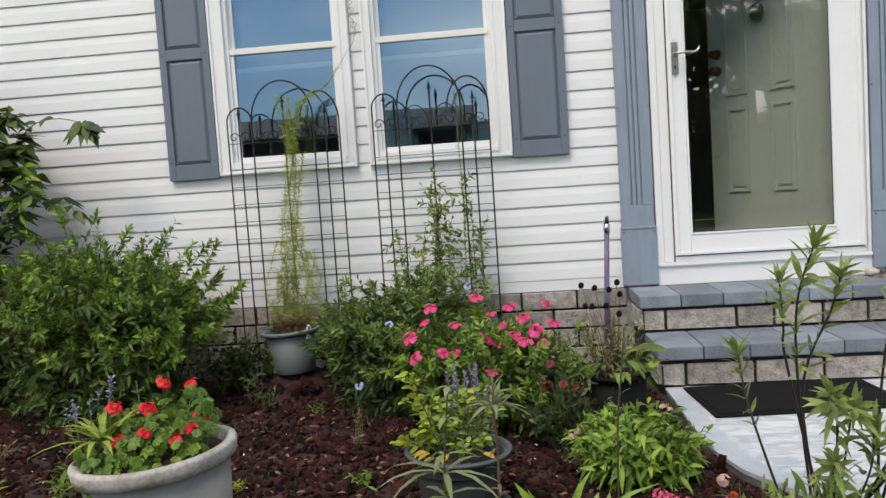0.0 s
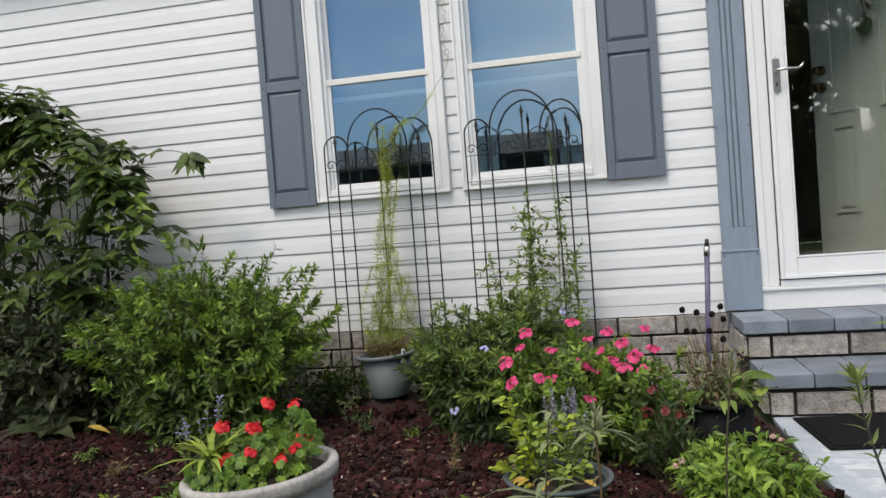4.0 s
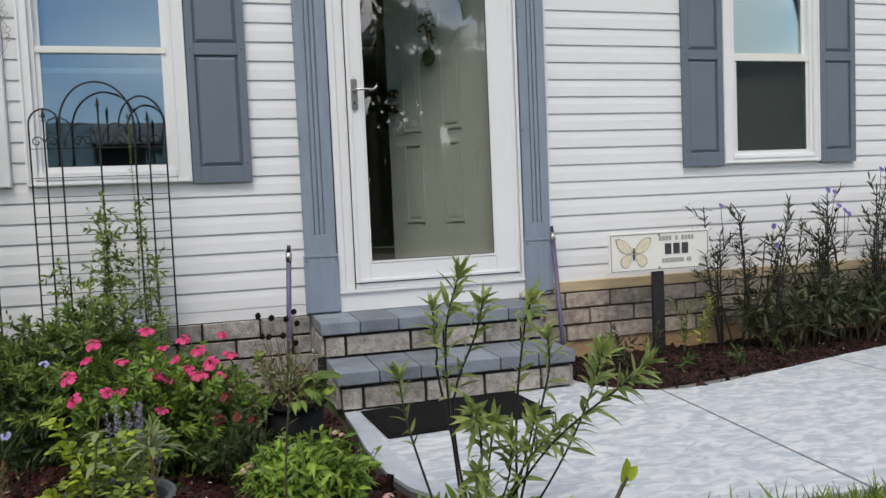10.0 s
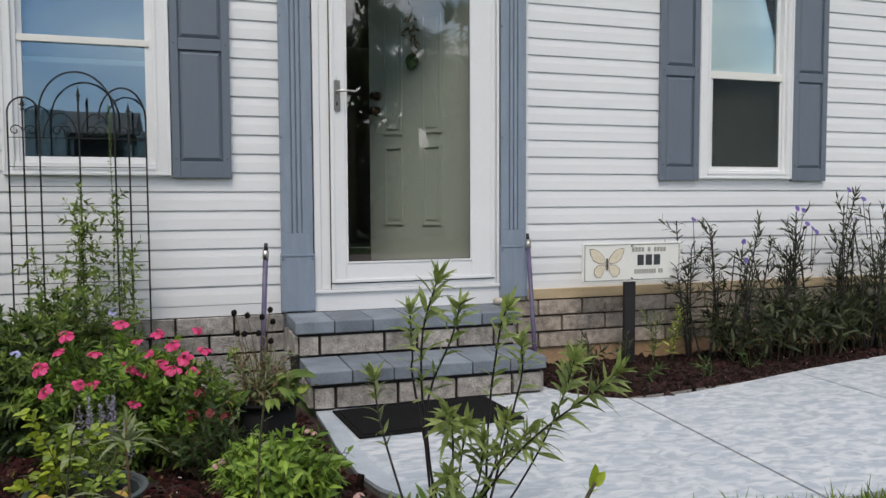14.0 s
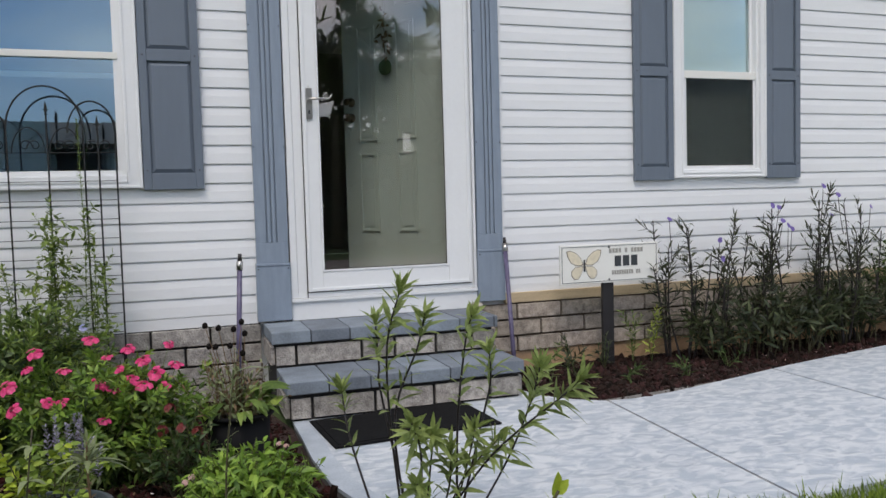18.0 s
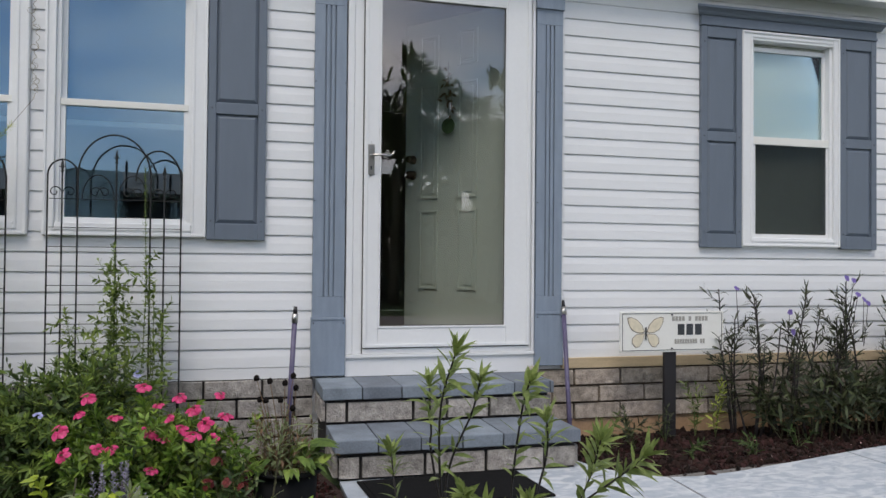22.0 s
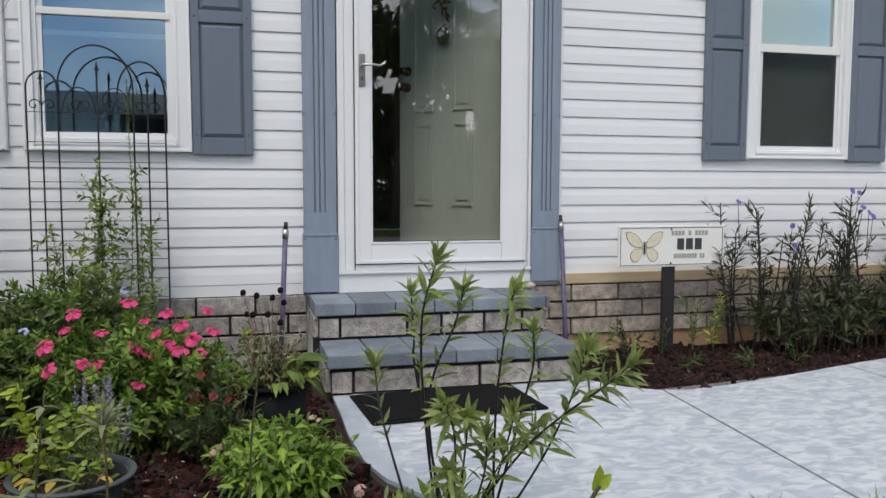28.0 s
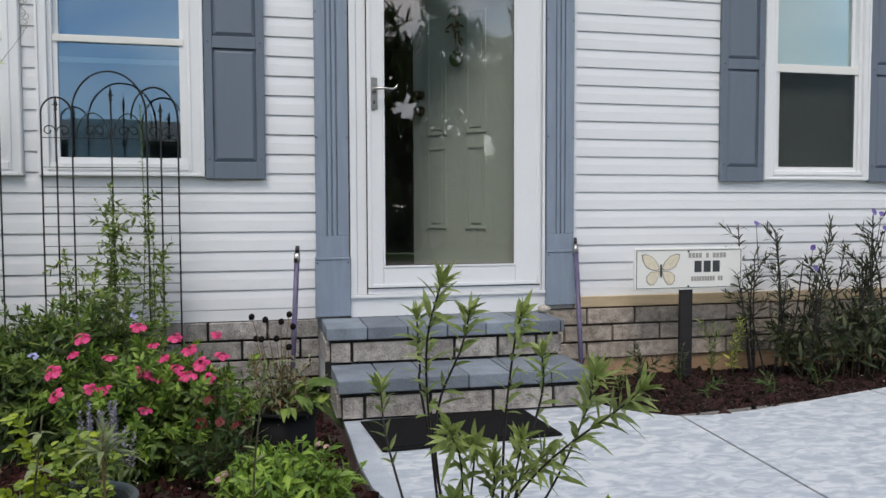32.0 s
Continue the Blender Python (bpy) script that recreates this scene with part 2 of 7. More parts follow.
M_STONERIM = material("worn_grey_resin_rim", (0.25, 0.24, 0.225), 0.75, vary=0.3, scale=14, fine=90, bump=0.35, tint=(0.41, 0.39, 0.365))
M_PURPLE = material("purple_painted_steel", (0.065, 0.05, 0.11), 0.45, vary=0.3, scale=18, fine=90, bump=0.1, stretch=(1, 1, 0.3), tint=(0.12, 0.105, 0.18))
M_SIGN = material("off_white_sign_board", (0.78, 0.775, 0.73), 0.45, vary=0.03, scale=6, bump=0.02)
M_SEED = material("black_brown_seed_head", (0.010, 0.008, 0.007), 0.9, vary=0.3, scale=40, bump=0.3, spec=0.1)
M_INK = material("dark_sign_ink", (0.04, 0.045, 0.05), 0.6, vary=0.1, scale=20, bump=0.0)
M_INKGREY = material("faded_sign_ink", (0.34, 0.33, 0.30), 0.6, vary=0.1, scale=20, bump=0.0)
M_OUTLINE = material("grey_brown_print_line", (0.22, 0.18, 0.14), 0.6, vary=0.1, scale=20, bump=0.0)
M_WING = material("pale_tan_print", (0.70, 0.63, 0.48), 0.55, vary=0.1, scale=30, bump=0.0)
M_POST = material("black_painted_post", (0.016, 0.014, 0.016), 0.5, vary=0.25, scale=14, bump=0.1)
M_BLIND = material("white_blind_slat", (0.64, 0.675, 0.645), 0.5, vary=0.03, scale=6, bump=0.0)
M_GLASS = glass_material("window_glass", 0.125, coat=(0.44, 0.64, 0.86))
M_GLASS_PLAIN = glass_material("plain_window_glass", 0.0, coat=(0.85, 0.95, 1.0))
M_DOORGLASS = glass_material("storm_door_glass", 0.05, coat=(1.0, 0.94, 0.97))
M_SCREEN = bpy.data.materials.new("insect_screen")
M_SCREEN.use_nodes = True
_n, _l = M_SCREEN.node_tree.nodes, M_SCREEN.node_tree.links
_n.remove(_n["Principled BSDF"])
_mesh, _gap, _mx = _n.new("ShaderNodeBsdfDiffuse"), _n.new("ShaderNodeBsdfTransparent"), _n.new("ShaderNodeMixShader")
_mesh.inputs["Color"].default_value = (0.023, 0.029, 0.031, 1)
_mx.inputs["Fac"].default_value = 0.60
_l.new(_gap.outputs[0], _mx.inputs[1])
_l.new(_mesh.outputs[0], _mx.inputs[2])
_l.new(_mx.outputs[0], _n["Material Output"].inputs["Surface"])
M_NUMBER = material("grey_metal_bar", (0.25, 0.25, 0.26), 0.4, vary=0.1, scale=20, bump=0.0)

# stamped concrete: pale brushed lozenges over blue-grey
M_PATH = material("stamped_concrete", (0.365, 0.408, 0.455), 0.75, vary=0.1, scale=5, fine=120, bump=0.2)
_n, _l = M_PATH.node_tree.nodes, M_PATH.node_tree.links
_p = _n["Principled BSDF"]
_base = _p.inputs["Base Color"].links[0].from_socket
_co, _mp, _warp = _n.new("ShaderNodeTexCoord"), _n.new("ShaderNodeMapping"), _n.new("ShaderNodeTexNoise")
_mp.inputs["Scale"].default_value, _mp.inputs["Rotation"].default_value = (11, 19, 9), (0, 0, radians(-20))
_st = _n.new("ShaderNodeTexNoise")
_st.inputs["Scale"].default_value, _st.inputs["Detail"].default_value, _st.inputs["Distortion"].default_value = 1.0, 3.0, 0.9
_rp, _mx, _bp = _n.new("ShaderNodeValToRGB"), _n.new("ShaderNodeMix"), _n.new("ShaderNodeBump")
_rp.color_ramp.elements[0].position, _rp.color_ramp.elements[1].position = 0.40, 0.63
_mx.data_type = "RGBA"
_mx.inputs["B"].default_value = (0.55, 0.575, 0.595, 1)
_bp.inputs["Strength"].default_value, _bp.inputs["Distance"].default_value = 0.5, 0.006
_l.new(_co.outputs["Object"], _mp.inputs["Vector"])
_l.new(_mp.outputs["Vector"], _st.inputs["Vector"])
_l.new(_st.outputs["Fac"], _rp.inputs["Fac"])
_l.new(_rp.outputs["Color"], _mx.inputs["Factor"])
_l.new(_base, _mx.inputs["A"])
_l.new(_mx.outputs["Result"], _p.inputs["Base Color"])
_l.new(_rp.outputs["Color"], _bp.inputs["Height"])
_l.new(_bp.outputs["Normal"], _p.inputs["Normal"])

# ---- building helpers ----
def part(name, bm, mat, parent=None, label="", smooth=False):
    me = bpy.data.meshes.new(name)
    if smooth:
        for f in bm.faces:
            f.smooth = True
    bm.to_mesh(me)
    bm.free()
    me.materials.append(mat)
    ob = new(name, me)
    ob.parent = parent
    if label:
        ob["label"] = label
    return ob


def share(name, mesh, m, parent):
    ob = new(name, mesh)
    ob.parent = parent
    ob.matrix_local = m
    return ob


def thing(name, at=(0, 0, 0), label="", category="", group="", kind="", rz=0.0, rx=0.0, ry=0.0):
    ob = new(name)
    ob.matrix_world = pose(*at, rx, ry, rz)
    ob.empty_display_size = 0.05
    return tagged(ob, label, category, group, kind)


def box(bm, x0, x1, y0, y1, z0, z1, bevel=0.0):
    r = bmesh.ops.create_cube(bm, size=1, matrix=Matrix.Translation(((x0 + x1) / 2, (y0 + y1) / 2, (z0 + z1) / 2)) @ Matrix.Diagonal((x1 - x0, y1 - y0, z1 - z0, 1)))
    if bevel:
        edges = list({e for v in r["verts"] for e in v.link_edges})
        bmesh.ops.bevel(bm, geom=edges, offset=bevel, segments=2, affect="EDGES", profile=0.6)
    return bm


def slab(x0, x1, y0, y1, z0, z1, bevel=0.0):
    return box(bmesh.new(), x0, x1, y0, y1, z0, z1, bevel)


def prism(points, z0, z1):
    """An outline of (x, y) pulled up from z0 to z1."""
    bm = bmesh.new()
    f = bm.faces.new([bm.verts.new((x, y, z0)) for x, y in points])
    r = bmesh.ops.extrude_face_region(bm, geom=[f])
    for v in r["geom"]:
        if isinstance(v, bmesh.types.BMVert):
            v.co.z = z1
    bmesh.ops.recalc_face_normals(bm, faces=bm.faces)
    return bm


def lathe(profile, n=40, bm=None):
    """A turned body from (radius, height) pairs; it closes where the radius is 0."""
    bm = bm or bmesh.new()
    rings = []
    for r, z in profile:
        if r < 1e-6:
            rings.append([bm.verts.new((0, 0, z))])
        else:
            rings.append([bm.verts.new((r * math.cos(2 * math.pi * k / n), r * math.sin(2 * math.pi * k / n), z)) for k in range(n)])
    for a, b in zip(rings, rings[1:]):
        for k in range(n):
            va, vb, vc, vd = a[k % len(a)], a[(k + 1) % len(a)], b[(k + 1) % len(b)], b[k % len(b)]
            loop = [v for i, v in enumerate((va, vb, vc, vd)) if v not in (va, vb, vc, vd)[:i]]
            if len(loop) > 2:
                bm.faces.new(loop)
    bmesh.ops.recalc_face_normals(bm, faces=bm.faces)
    return bm


def tube(paths, sides=6):
    """Round bars along lines of points; each path is (points, radius at start, radius at end)."""
    verts, faces = [], []
    for pts, r0, r1 in paths:
        pts = [Vector(p) for p in pts]
        base = len(verts)
        for i, p in enumerate(pts):
            d = (pts[min(i + 1, len(pts) - 1)] - pts[max(i - 1, 0)]).normalized()
            a = d.orthogonal().normalized() if i == 0 else (a - d * a.dot(d)).normalized()
            b = d.cross(a)
            r = r0 + (r1 - r0) * i / (len(pts) - 1)
            for k in range(sides):
                u = 2 * math.pi * k / sides
                verts.append(p + (a * math.cos(u) + b * math.sin(u)) * r)
        for i in range(len(pts) - 1):
            for k in range(sides):
                q, w = base + i * sides, (k + 1) % sides
                faces.append((q + k, q + w, q + sides + w, q + sides + k))
        faces.append(tuple(range(base + sides - 1, base - 1, -1)))
        e = base + (len(pts) - 1) * sides
        faces.append(tuple(range(e, e + sides)))
    bm = bmesh.new()
    vs = [bm.verts.new(v) for v in verts]
    for f in faces:
        bm.faces.new([vs[i] for i in f])
    return bm


def raw_mesh(name, verts, faces, mat, smooth=False):
    """A mesh straight from arrays; faces is an (n, 3) or (n, 4) array or a list."""
    me = bpy.data.meshes.new(name)
    me.from_pydata([tuple(v) for v in verts] if not isinstance(verts, list) else verts, [], faces.tolist() if isinstance(faces, np.ndarray) else faces)
    me.materials.append(mat)
    if smooth:
        me.polygons.foreach_set("use_smooth", [True] * len(me.polygons))
    return me


def inside(poly, x, y):
    hit = False
    for (x0, y0), (x1, y1) in zip(poly, poly[1:] + poly[:1]):
        if (y0 > y) != (y1 > y) and x < (x1 - x0) * (y - y0) / (y1 - y0) + x0:
            hit = not hit
    return hit


# ---- ground ----
bm = bmesh.new()
bmesh.ops.create_grid(bm, x_segments=8, y_segments=8, size=300, matrix=Matrix.Translation((0, 0, -0.06)))
tagged(part("ground", bm, M_LAWN), "flat lawn ground reaching to the horizon", "ground", kind="structure")
tagged(part("road", slab(-120, 120, -10.7, -6.7, -0.058, -0.045), M_ROAD), "worn pale asphalt street in front of the house", "road", kind="structure")

NEAR_EDGE = [(-0.30, -0.73), (-0.30, -0.968), (-0.305, -1.293), (-0.29, -1.601), (-0.247, -1.784), (-0.167, -1.934), (-0.067, -2.044), (0.095, -2.18), (0.198, -2.255), (0.331, -2.318), (0.52, -2.345), (0.75, -2.352), (1.129, -2.375)]
FAR_EDGE = [(0.90, -0.5), (0.94, -0.66), (1.0, -0.80), (1.08, -0.90), (1.215, -0.972), (1.37, -1.015), (1.61, -0.982), (2.07, -0.867), (2.46, -0.76)]
FAR_EDGE_B = [(2.6, -0.724), (3.17, -0.60), (3.94, -0.443), (5.2, -0.28), (8.0, -0.20)]
PATH_B = [(1.142, -2.377), (1.8, -2.34), (2.413, -2.27), (2.443, -0.765)] + FAR_EDGE[7:4:-1] + [(1.231, -1.0)]
PATH_C = [(2.427, -2.27), (3.3, -2.1), (4.6, -1.85), (8.0, -1.6)] + FAR_EDGE_B[::-1] + [(2.457, -0.761)]
walkway = thing("pavement", label="pale blue-grey stamped concrete walkway with curved edge", category="walkway", kind="structure")


def inset(points, d):
    """The near edge moved d metres into the slab."""
    out = []
    for i, p in enumerate(points):
        a, b = Vector(points[max(i - 1, 0)]), Vector(points[min(i + 1, len(points) - 1)])
        t = (b - a).normalized()
        out.append((p[0] - t.y * d, p[1] + t.x * d))
    return out


INNER = inset(NEAR_EDGE, 0.085)
slab_a = INNER[:9] + NEAR_EDGE[8:] + [(1.218, -1.0)] + FAR_EDGE[3::-1] + [(0.89, -0.5), (-0.22, -0.5)]
for k, outline in enumerate((slab_a, PATH_B, PATH_C)):
    part("concrete_slab", prism(outline, -0.10, 0.0), M_PATH, walkway)
part("joint_bed", prism([(1.1, -2.36), (8.0, -1.7), (8.0, -0.3), (2.4, -0.82), (1.1, -0.98)], -0.11, -0.005), M_EDGE, walkway, "dark joint filler")
lip = NEAR_EDGE[:]
part("border_strip", prism(lip[:9] + INNER[8::-1], -0.014, 0.001), M_BORDER, walkway, "smooth blue-grey border band")
part("slab_edge", prism(inset(NEAR_EDGE, 0.004) + inset(NEAR_EDGE, 0.08)[::-1], -0.10, -0.0145), M_EDGE, walkway, "dirty dark slab edge")

BED = [(-9, 0.0), (-9, -2.9), (-1.6, -2.95), (-0.3, -3.0), (0.10, -2.62), (0.22, -2.30)] + NEAR_EDGE[8::-1] + [(-0.36, -0.4), (-0.36, 0.0)]
BED_RIGHT = [(0.90, -0.02), (0.905, -0.55)] + FAR_EDGE[1:] + FAR_EDGE_B + [(8.0, 0.0)]
tagged(part("mulch_bed", prism(BED, -0.07, -0.035), M_MULCH), "dark red-brown mulch bed along the house", "garden bed", kind="structure")
tagged(part("mulch_bed", prism(BED_RIGHT, -0.07, -0.02), M_MULCH), "dark red-brown mulch bed beside the walkway", "garden bed", kind="structure")

# ---- house shell ----
COURSE = 0.1016
LINE0 = 0.434
house = thing("house_wall", label="white vinyl clapboard front wall of a house", category="wall", kind="structure")
OPEN = [(-2.575, -1.776, 1.12, 2.53), (-1.712, -0.92, 1.12, 2.53), (-0.19, 0.92, 0.0, 2.70), (2.305, 3.051, 1.12, 2.50)]
XL, XR, ZT = -9.0, 8.0, 2.74
bm = bmesh.new()
xs = sorted({XL, XR, *(v for o in OPEN for v in o[:2])})
for a, b in zip(xs, xs[1:]):
    hole = next((o for o in OPEN if o[0] <= a and b <= o[1]), None)
    if hole:
        if hole[2] > 0:
            box(bm, a, b, 0.002, 0.12, 0.0, hole[2] + 0.02)
        box(bm, a, b, 0.002, 0.12, hole[3] - 0.02, ZT + 0.2)
    else:
        box(bm, a, b, 0.002, 0.12, 0.0, ZT + 0.2)
part("wall_core", bm, M_SIDING, house)


def board(length, h=COURSE):
    """One clapboard: thick lower lip, thin upper edge."""
    bm = bmesh.new()
    prof = [(0.0, 0.0), (-0.0098, 0.0), (-0.0115, 0.003), (-0.0112, 0.014), (-0.0092, h * 0.56), (-0.003, h - 0.001), (0.0, h - 0.001)]
    ends = [[bm.verts.new((x, y, z)) for y, z in prof] for x in (0.0, length)]
    for i in range(len(prof)):
        j = (i + 1) % len(prof)
        bm.faces.new((ends[0][i], ends[0][j], ends[1][j], ends[1][i]))
    bm.faces.new(ends[0][::-1])
    bm.faces.new(ends[1])
    bmesh.ops.recalc_face_normals(bm, faces=bm.faces)
    return bm


BOARDS = {}
k = 0
while LINE0 + k * COURSE < ZT:
    z = LINE0 + k * COURSE
    spans, x = [], XL
    for o in OPEN:
        if z >= o[2] - 0.03 and z < o[3] - 0.06:
            spans.append((x, o[0]))
            x = o[1]
    spans.append((x, XR))
    for a, b in spans:
        lift = 0.007 if a >= 0.9 else 0.0
        key = round(b - a, 3)
        if key not in BOARDS:
            tmp = part("siding_board", board(b - a), M_SIDING, house)
            BOARDS[key] = tmp.data
            tmp.matrix_local = Matrix.Translation((a, 0, z + lift))
        else:
            share("siding_board", BOARDS[key], Matrix.Translation((a, 0, z + lift)), house)
    k += 1
# lowest strips of siding below the first full course
part("siding_starter", slab(XL, -0.37, -0.012, 0.0, 0.365, LINE0 - 0.002), M_SIDING, house)
part("siding_starter", slab(1.0, XR, -0.012, 0.0, 0.425, LINE0 - 0.002), M_SIDING, house)
part("ledge_board", slab(1.098, XR, -0.035, 0.0, 0.388, 0.449, 0.003), M_LEDGE, house, "stained tan ledge board")
# channel strips beside the openings
for x in (1.10,):
    part("j_channel", slab(x - 0.008, x + 0.008, -0.02, 0.001, 1.10 if x < -0.5 else 0.42, ZT), M_SIDING, house)

tagged(part("soffit", slab(XL, XR, -0.14, 0.14, ZT, ZT + 0.03), M_WHITE), "white vented soffit under the roof edge", "soffit", kind="structure")
roof = thing("roof", label="low grey shingle roof with white fascia", category="roof", kind="structure")
part("fascia", slab(XL, XR, -0.165, -0.142, ZT - 0.02, ZT + 0.16), M_WHITE, roof)
bm = bmesh.new()
f = [bm.verts.new(p) for p in ((XL, -0.20, ZT + 0.17), (XR, -0.20, ZT + 0.17), (XR, 5.0, ZT + 1.6), (XL, 5.0, ZT + 1.6), (XL, -0.20, ZT + 0.14), (XR, -0.20, ZT + 0.14), (XR, 5.0, ZT + 1.57), (XL, 5.0, ZT + 1.57))]
for q in ((0, 1, 2, 3), (7, 6, 5, 4), (0, 4, 5, 1), (1, 5, 6, 2), (2, 6, 7, 3), (3, 7, 4, 0)):
    bm.faces.new([f[i] for i in q])
part("roof_sheet", bm, M_STONEPOT, roof)
# the room behind
tagged(part("floor", slab(XL, XR, 0.121, 4.6, 0.36, 0.45), M_WOODFLOOR), "brown carpet floor inside the house", "floor", kind="structure")
tagged(part("wall_back", slab(XL, XR, 4.5, 4.6, 0.46, 2.72), M_ROOM), "plain painted back wall inside the house", "wall", kind="structure")
tagged(part("ceiling", slab(XL, XR, 0.121, 4.6, 2.73, 2.80), M_ROOM), "plain ceiling inside the house", "ceiling", kind="structure")
for name, x in (("wall_west", XL), ("wall_east", XR - 0.1), ("wall_inner", -0.65), ("wall_inner", 1.6)):
    tagged(part(name, slab(x, x + 0.1, 0.122, 4.5, 0.0 if name != "wall_inner" else 0.455, 2.72), M_ROOM if name == "wall_inner" else M_SIDING), "plain painted wall of the house", "wall", kind="structure")

# block skirting: recessed mortar face, single blocks proud of it
def skirting(name, x0, x1, top, courses, mortar, block_mat, label, y=-0.012, length=0.30, height=0.092, joint=0.012, shift=0.12):
    wall = thing(name, label=label, category="skirting wall", kind="structure")
    part("mortar", slab(x0, x1, y, 0.0, -0.05, top), mortar, wall)
    meshes = []
    for s in range(4):
        bm = slab(0, length - joint, -0.022, 0.0, 0, height)
        bmesh.ops.bevel(bm, geom=list(bm.edges), offset=0.004, segments=1, affect="EDGES")
        front = [v for v in bm.verts if v.co.y < -0.01]
        for v in front:
            v.co.y += random.uniform(-0.005, 0.004)
        me = bpy.data.meshes.new("block")
        bm.to_mesh(me)
        bm.free()
        me.materials.append(block_mat)
        meshes.append(me)
    for c in range(courses):
        z = top - joint * 0.4 - height - c * (height + joint)
        x = x0 - (shift if c % 2 else 0.02)
        while x < x1 - 0.03:
            a, b = max(x, x0), min(x + length - joint, x1)
            if b - a > 0.03:
                m = Matrix.Translation((a, y, z)) @ Matrix.Diagonal(((b - a) / (length - joint), 1, 1, 1))
                share("block", random.choice(meshes), m, wall)
            x += length
    return wall


skirting("block_skirting", -3.0, -0.36, 0.375, 4, M_MORTAR_DARK, M_BLOCK, "grey split-face block skirting with dark joints", shift=0.15)
skirting("block_skirting", 0.90, 4.6, 0.383, 3, M_MORTAR, M_BLOCK_TAN, "tan split-face block skirting with brown joints", shift=0.16, height=0.088)
tagged(part("footing", slab(0.90, XR, -0.02, 0.0, -0.05, 0.085), M_FOUND), "rust-stained concrete footing below the blocks", "footing", kind="structure")
tagged(part("footing", slab(XL, -3.0, -0.02, 0.0, -0.05, 0.37), M_BLOCK), "grey block footing behind the shrubs", "footing", kind="structure")
# ---- entry steps ----
steps = thing("entry_steps", (0, 0, 0), "two grey paver steps on split-face block risers", "steps", kind="structure")
part("step_core", slab(-0.325, 0.865, -0.365, 0.0, 0.0, 0.31), M_MORTAR_DARK, steps)
part("step_core", slab(-0.305, 0.865, -0.715, -0.366, 0.0, 0.125), M_MORTAR_DARK, steps)


def paver_mesh(w, d, h):
    bm = slab(0, w, 0, d, 0, h, 0.006)
    me = bpy.data.meshes.new("paver")
    bm.to_mesh(me)
    bm.free()
    me.materials.append(M_PAVER)
    return me


PAVERS = [paver_mesh(w, 0.375, 0.062) for w in (0.196, 0.176, 0.205)]
for y, z, x0, x1 in ((-0.395, 0.312, -0.345, 0.895), (-0.745, 0.126, -0.325, 0.90)):
    x, i = x0, 0
    while x < x1 - 0.02:
        me = PAVERS[0]
        w = min(0.203, x1 - x)
        share("paver", me, pose(x, y, z + random.uniform(-0.001, 0.0015), 0, 0, random.uniform(-0.3, 0.3)) @ Matrix.Diagonal(((w - 0.005) / 0.196, 1, 1, 1)), steps)
        x += 0.203
bm = slab(0, 0.30, -0.020, 0, 0, 0.094, 0.004)
for v in bm.verts:
    if v.co.y < -0.01:
        v.co.y += random.uniform(-0.004, 0.003)
me_block = bpy.data.meshes.new("block")
bm.to_mesh(me_block)
bm.free()
me_block.materials.append(M_BLOCK)
for y, z, cuts in ((-0.366, 0.202, (-0.332, -0.222, 0.12, 0.30, 0.53, 0.74, 0.872)), (-0.716, 0.012, (-0.312, -0.205, 0.10, 0.40, 0.70, 0.872))):
    for a, b in zip(cuts, cuts[1:]):
        share("block", me_block, Matrix.Translation((a + 0.008, y, z)) @ Matrix.Diagonal(((b - a - 0.016) / 0.30, 1, 1, 1)), steps)
for y0, y1, z, x in ((-0.36, -0.02, 0.202, -0.327), (-0.71, -0.37, 0.012, -0.307)):
    share("block", me_block, Matrix.Translation((x, y1, z)) @ Matrix.Rotation(radians(-90), 4, "Z") @ Matrix.Diagonal(((y1 - y0) / 0.30, 1, 1, 1)), steps)
    share("block", me_block, Matrix.Translation((0.867, y0, z)) @ Matrix.Rotation(radians(90), 4, "Z") @ Matrix.Diagonal(((y1 - y0) / 0.30, 1, 1, 1)), steps)

mat_ob = thing("door_mat", (-0.198, -1.227, 0.002), "black rubber door mat on the walkway at the steps", "door mat", rz=4.0)
part("mat_base", slab(0, 0.775, 0, 0.455, 0, 0.009, 0.004), M_MAT, mat_ob)
part("tread", slab(0.022, 0.753, 0.022, 0.433, 0.0085, 0.0125, 0.002), M_MAT, mat_ob)

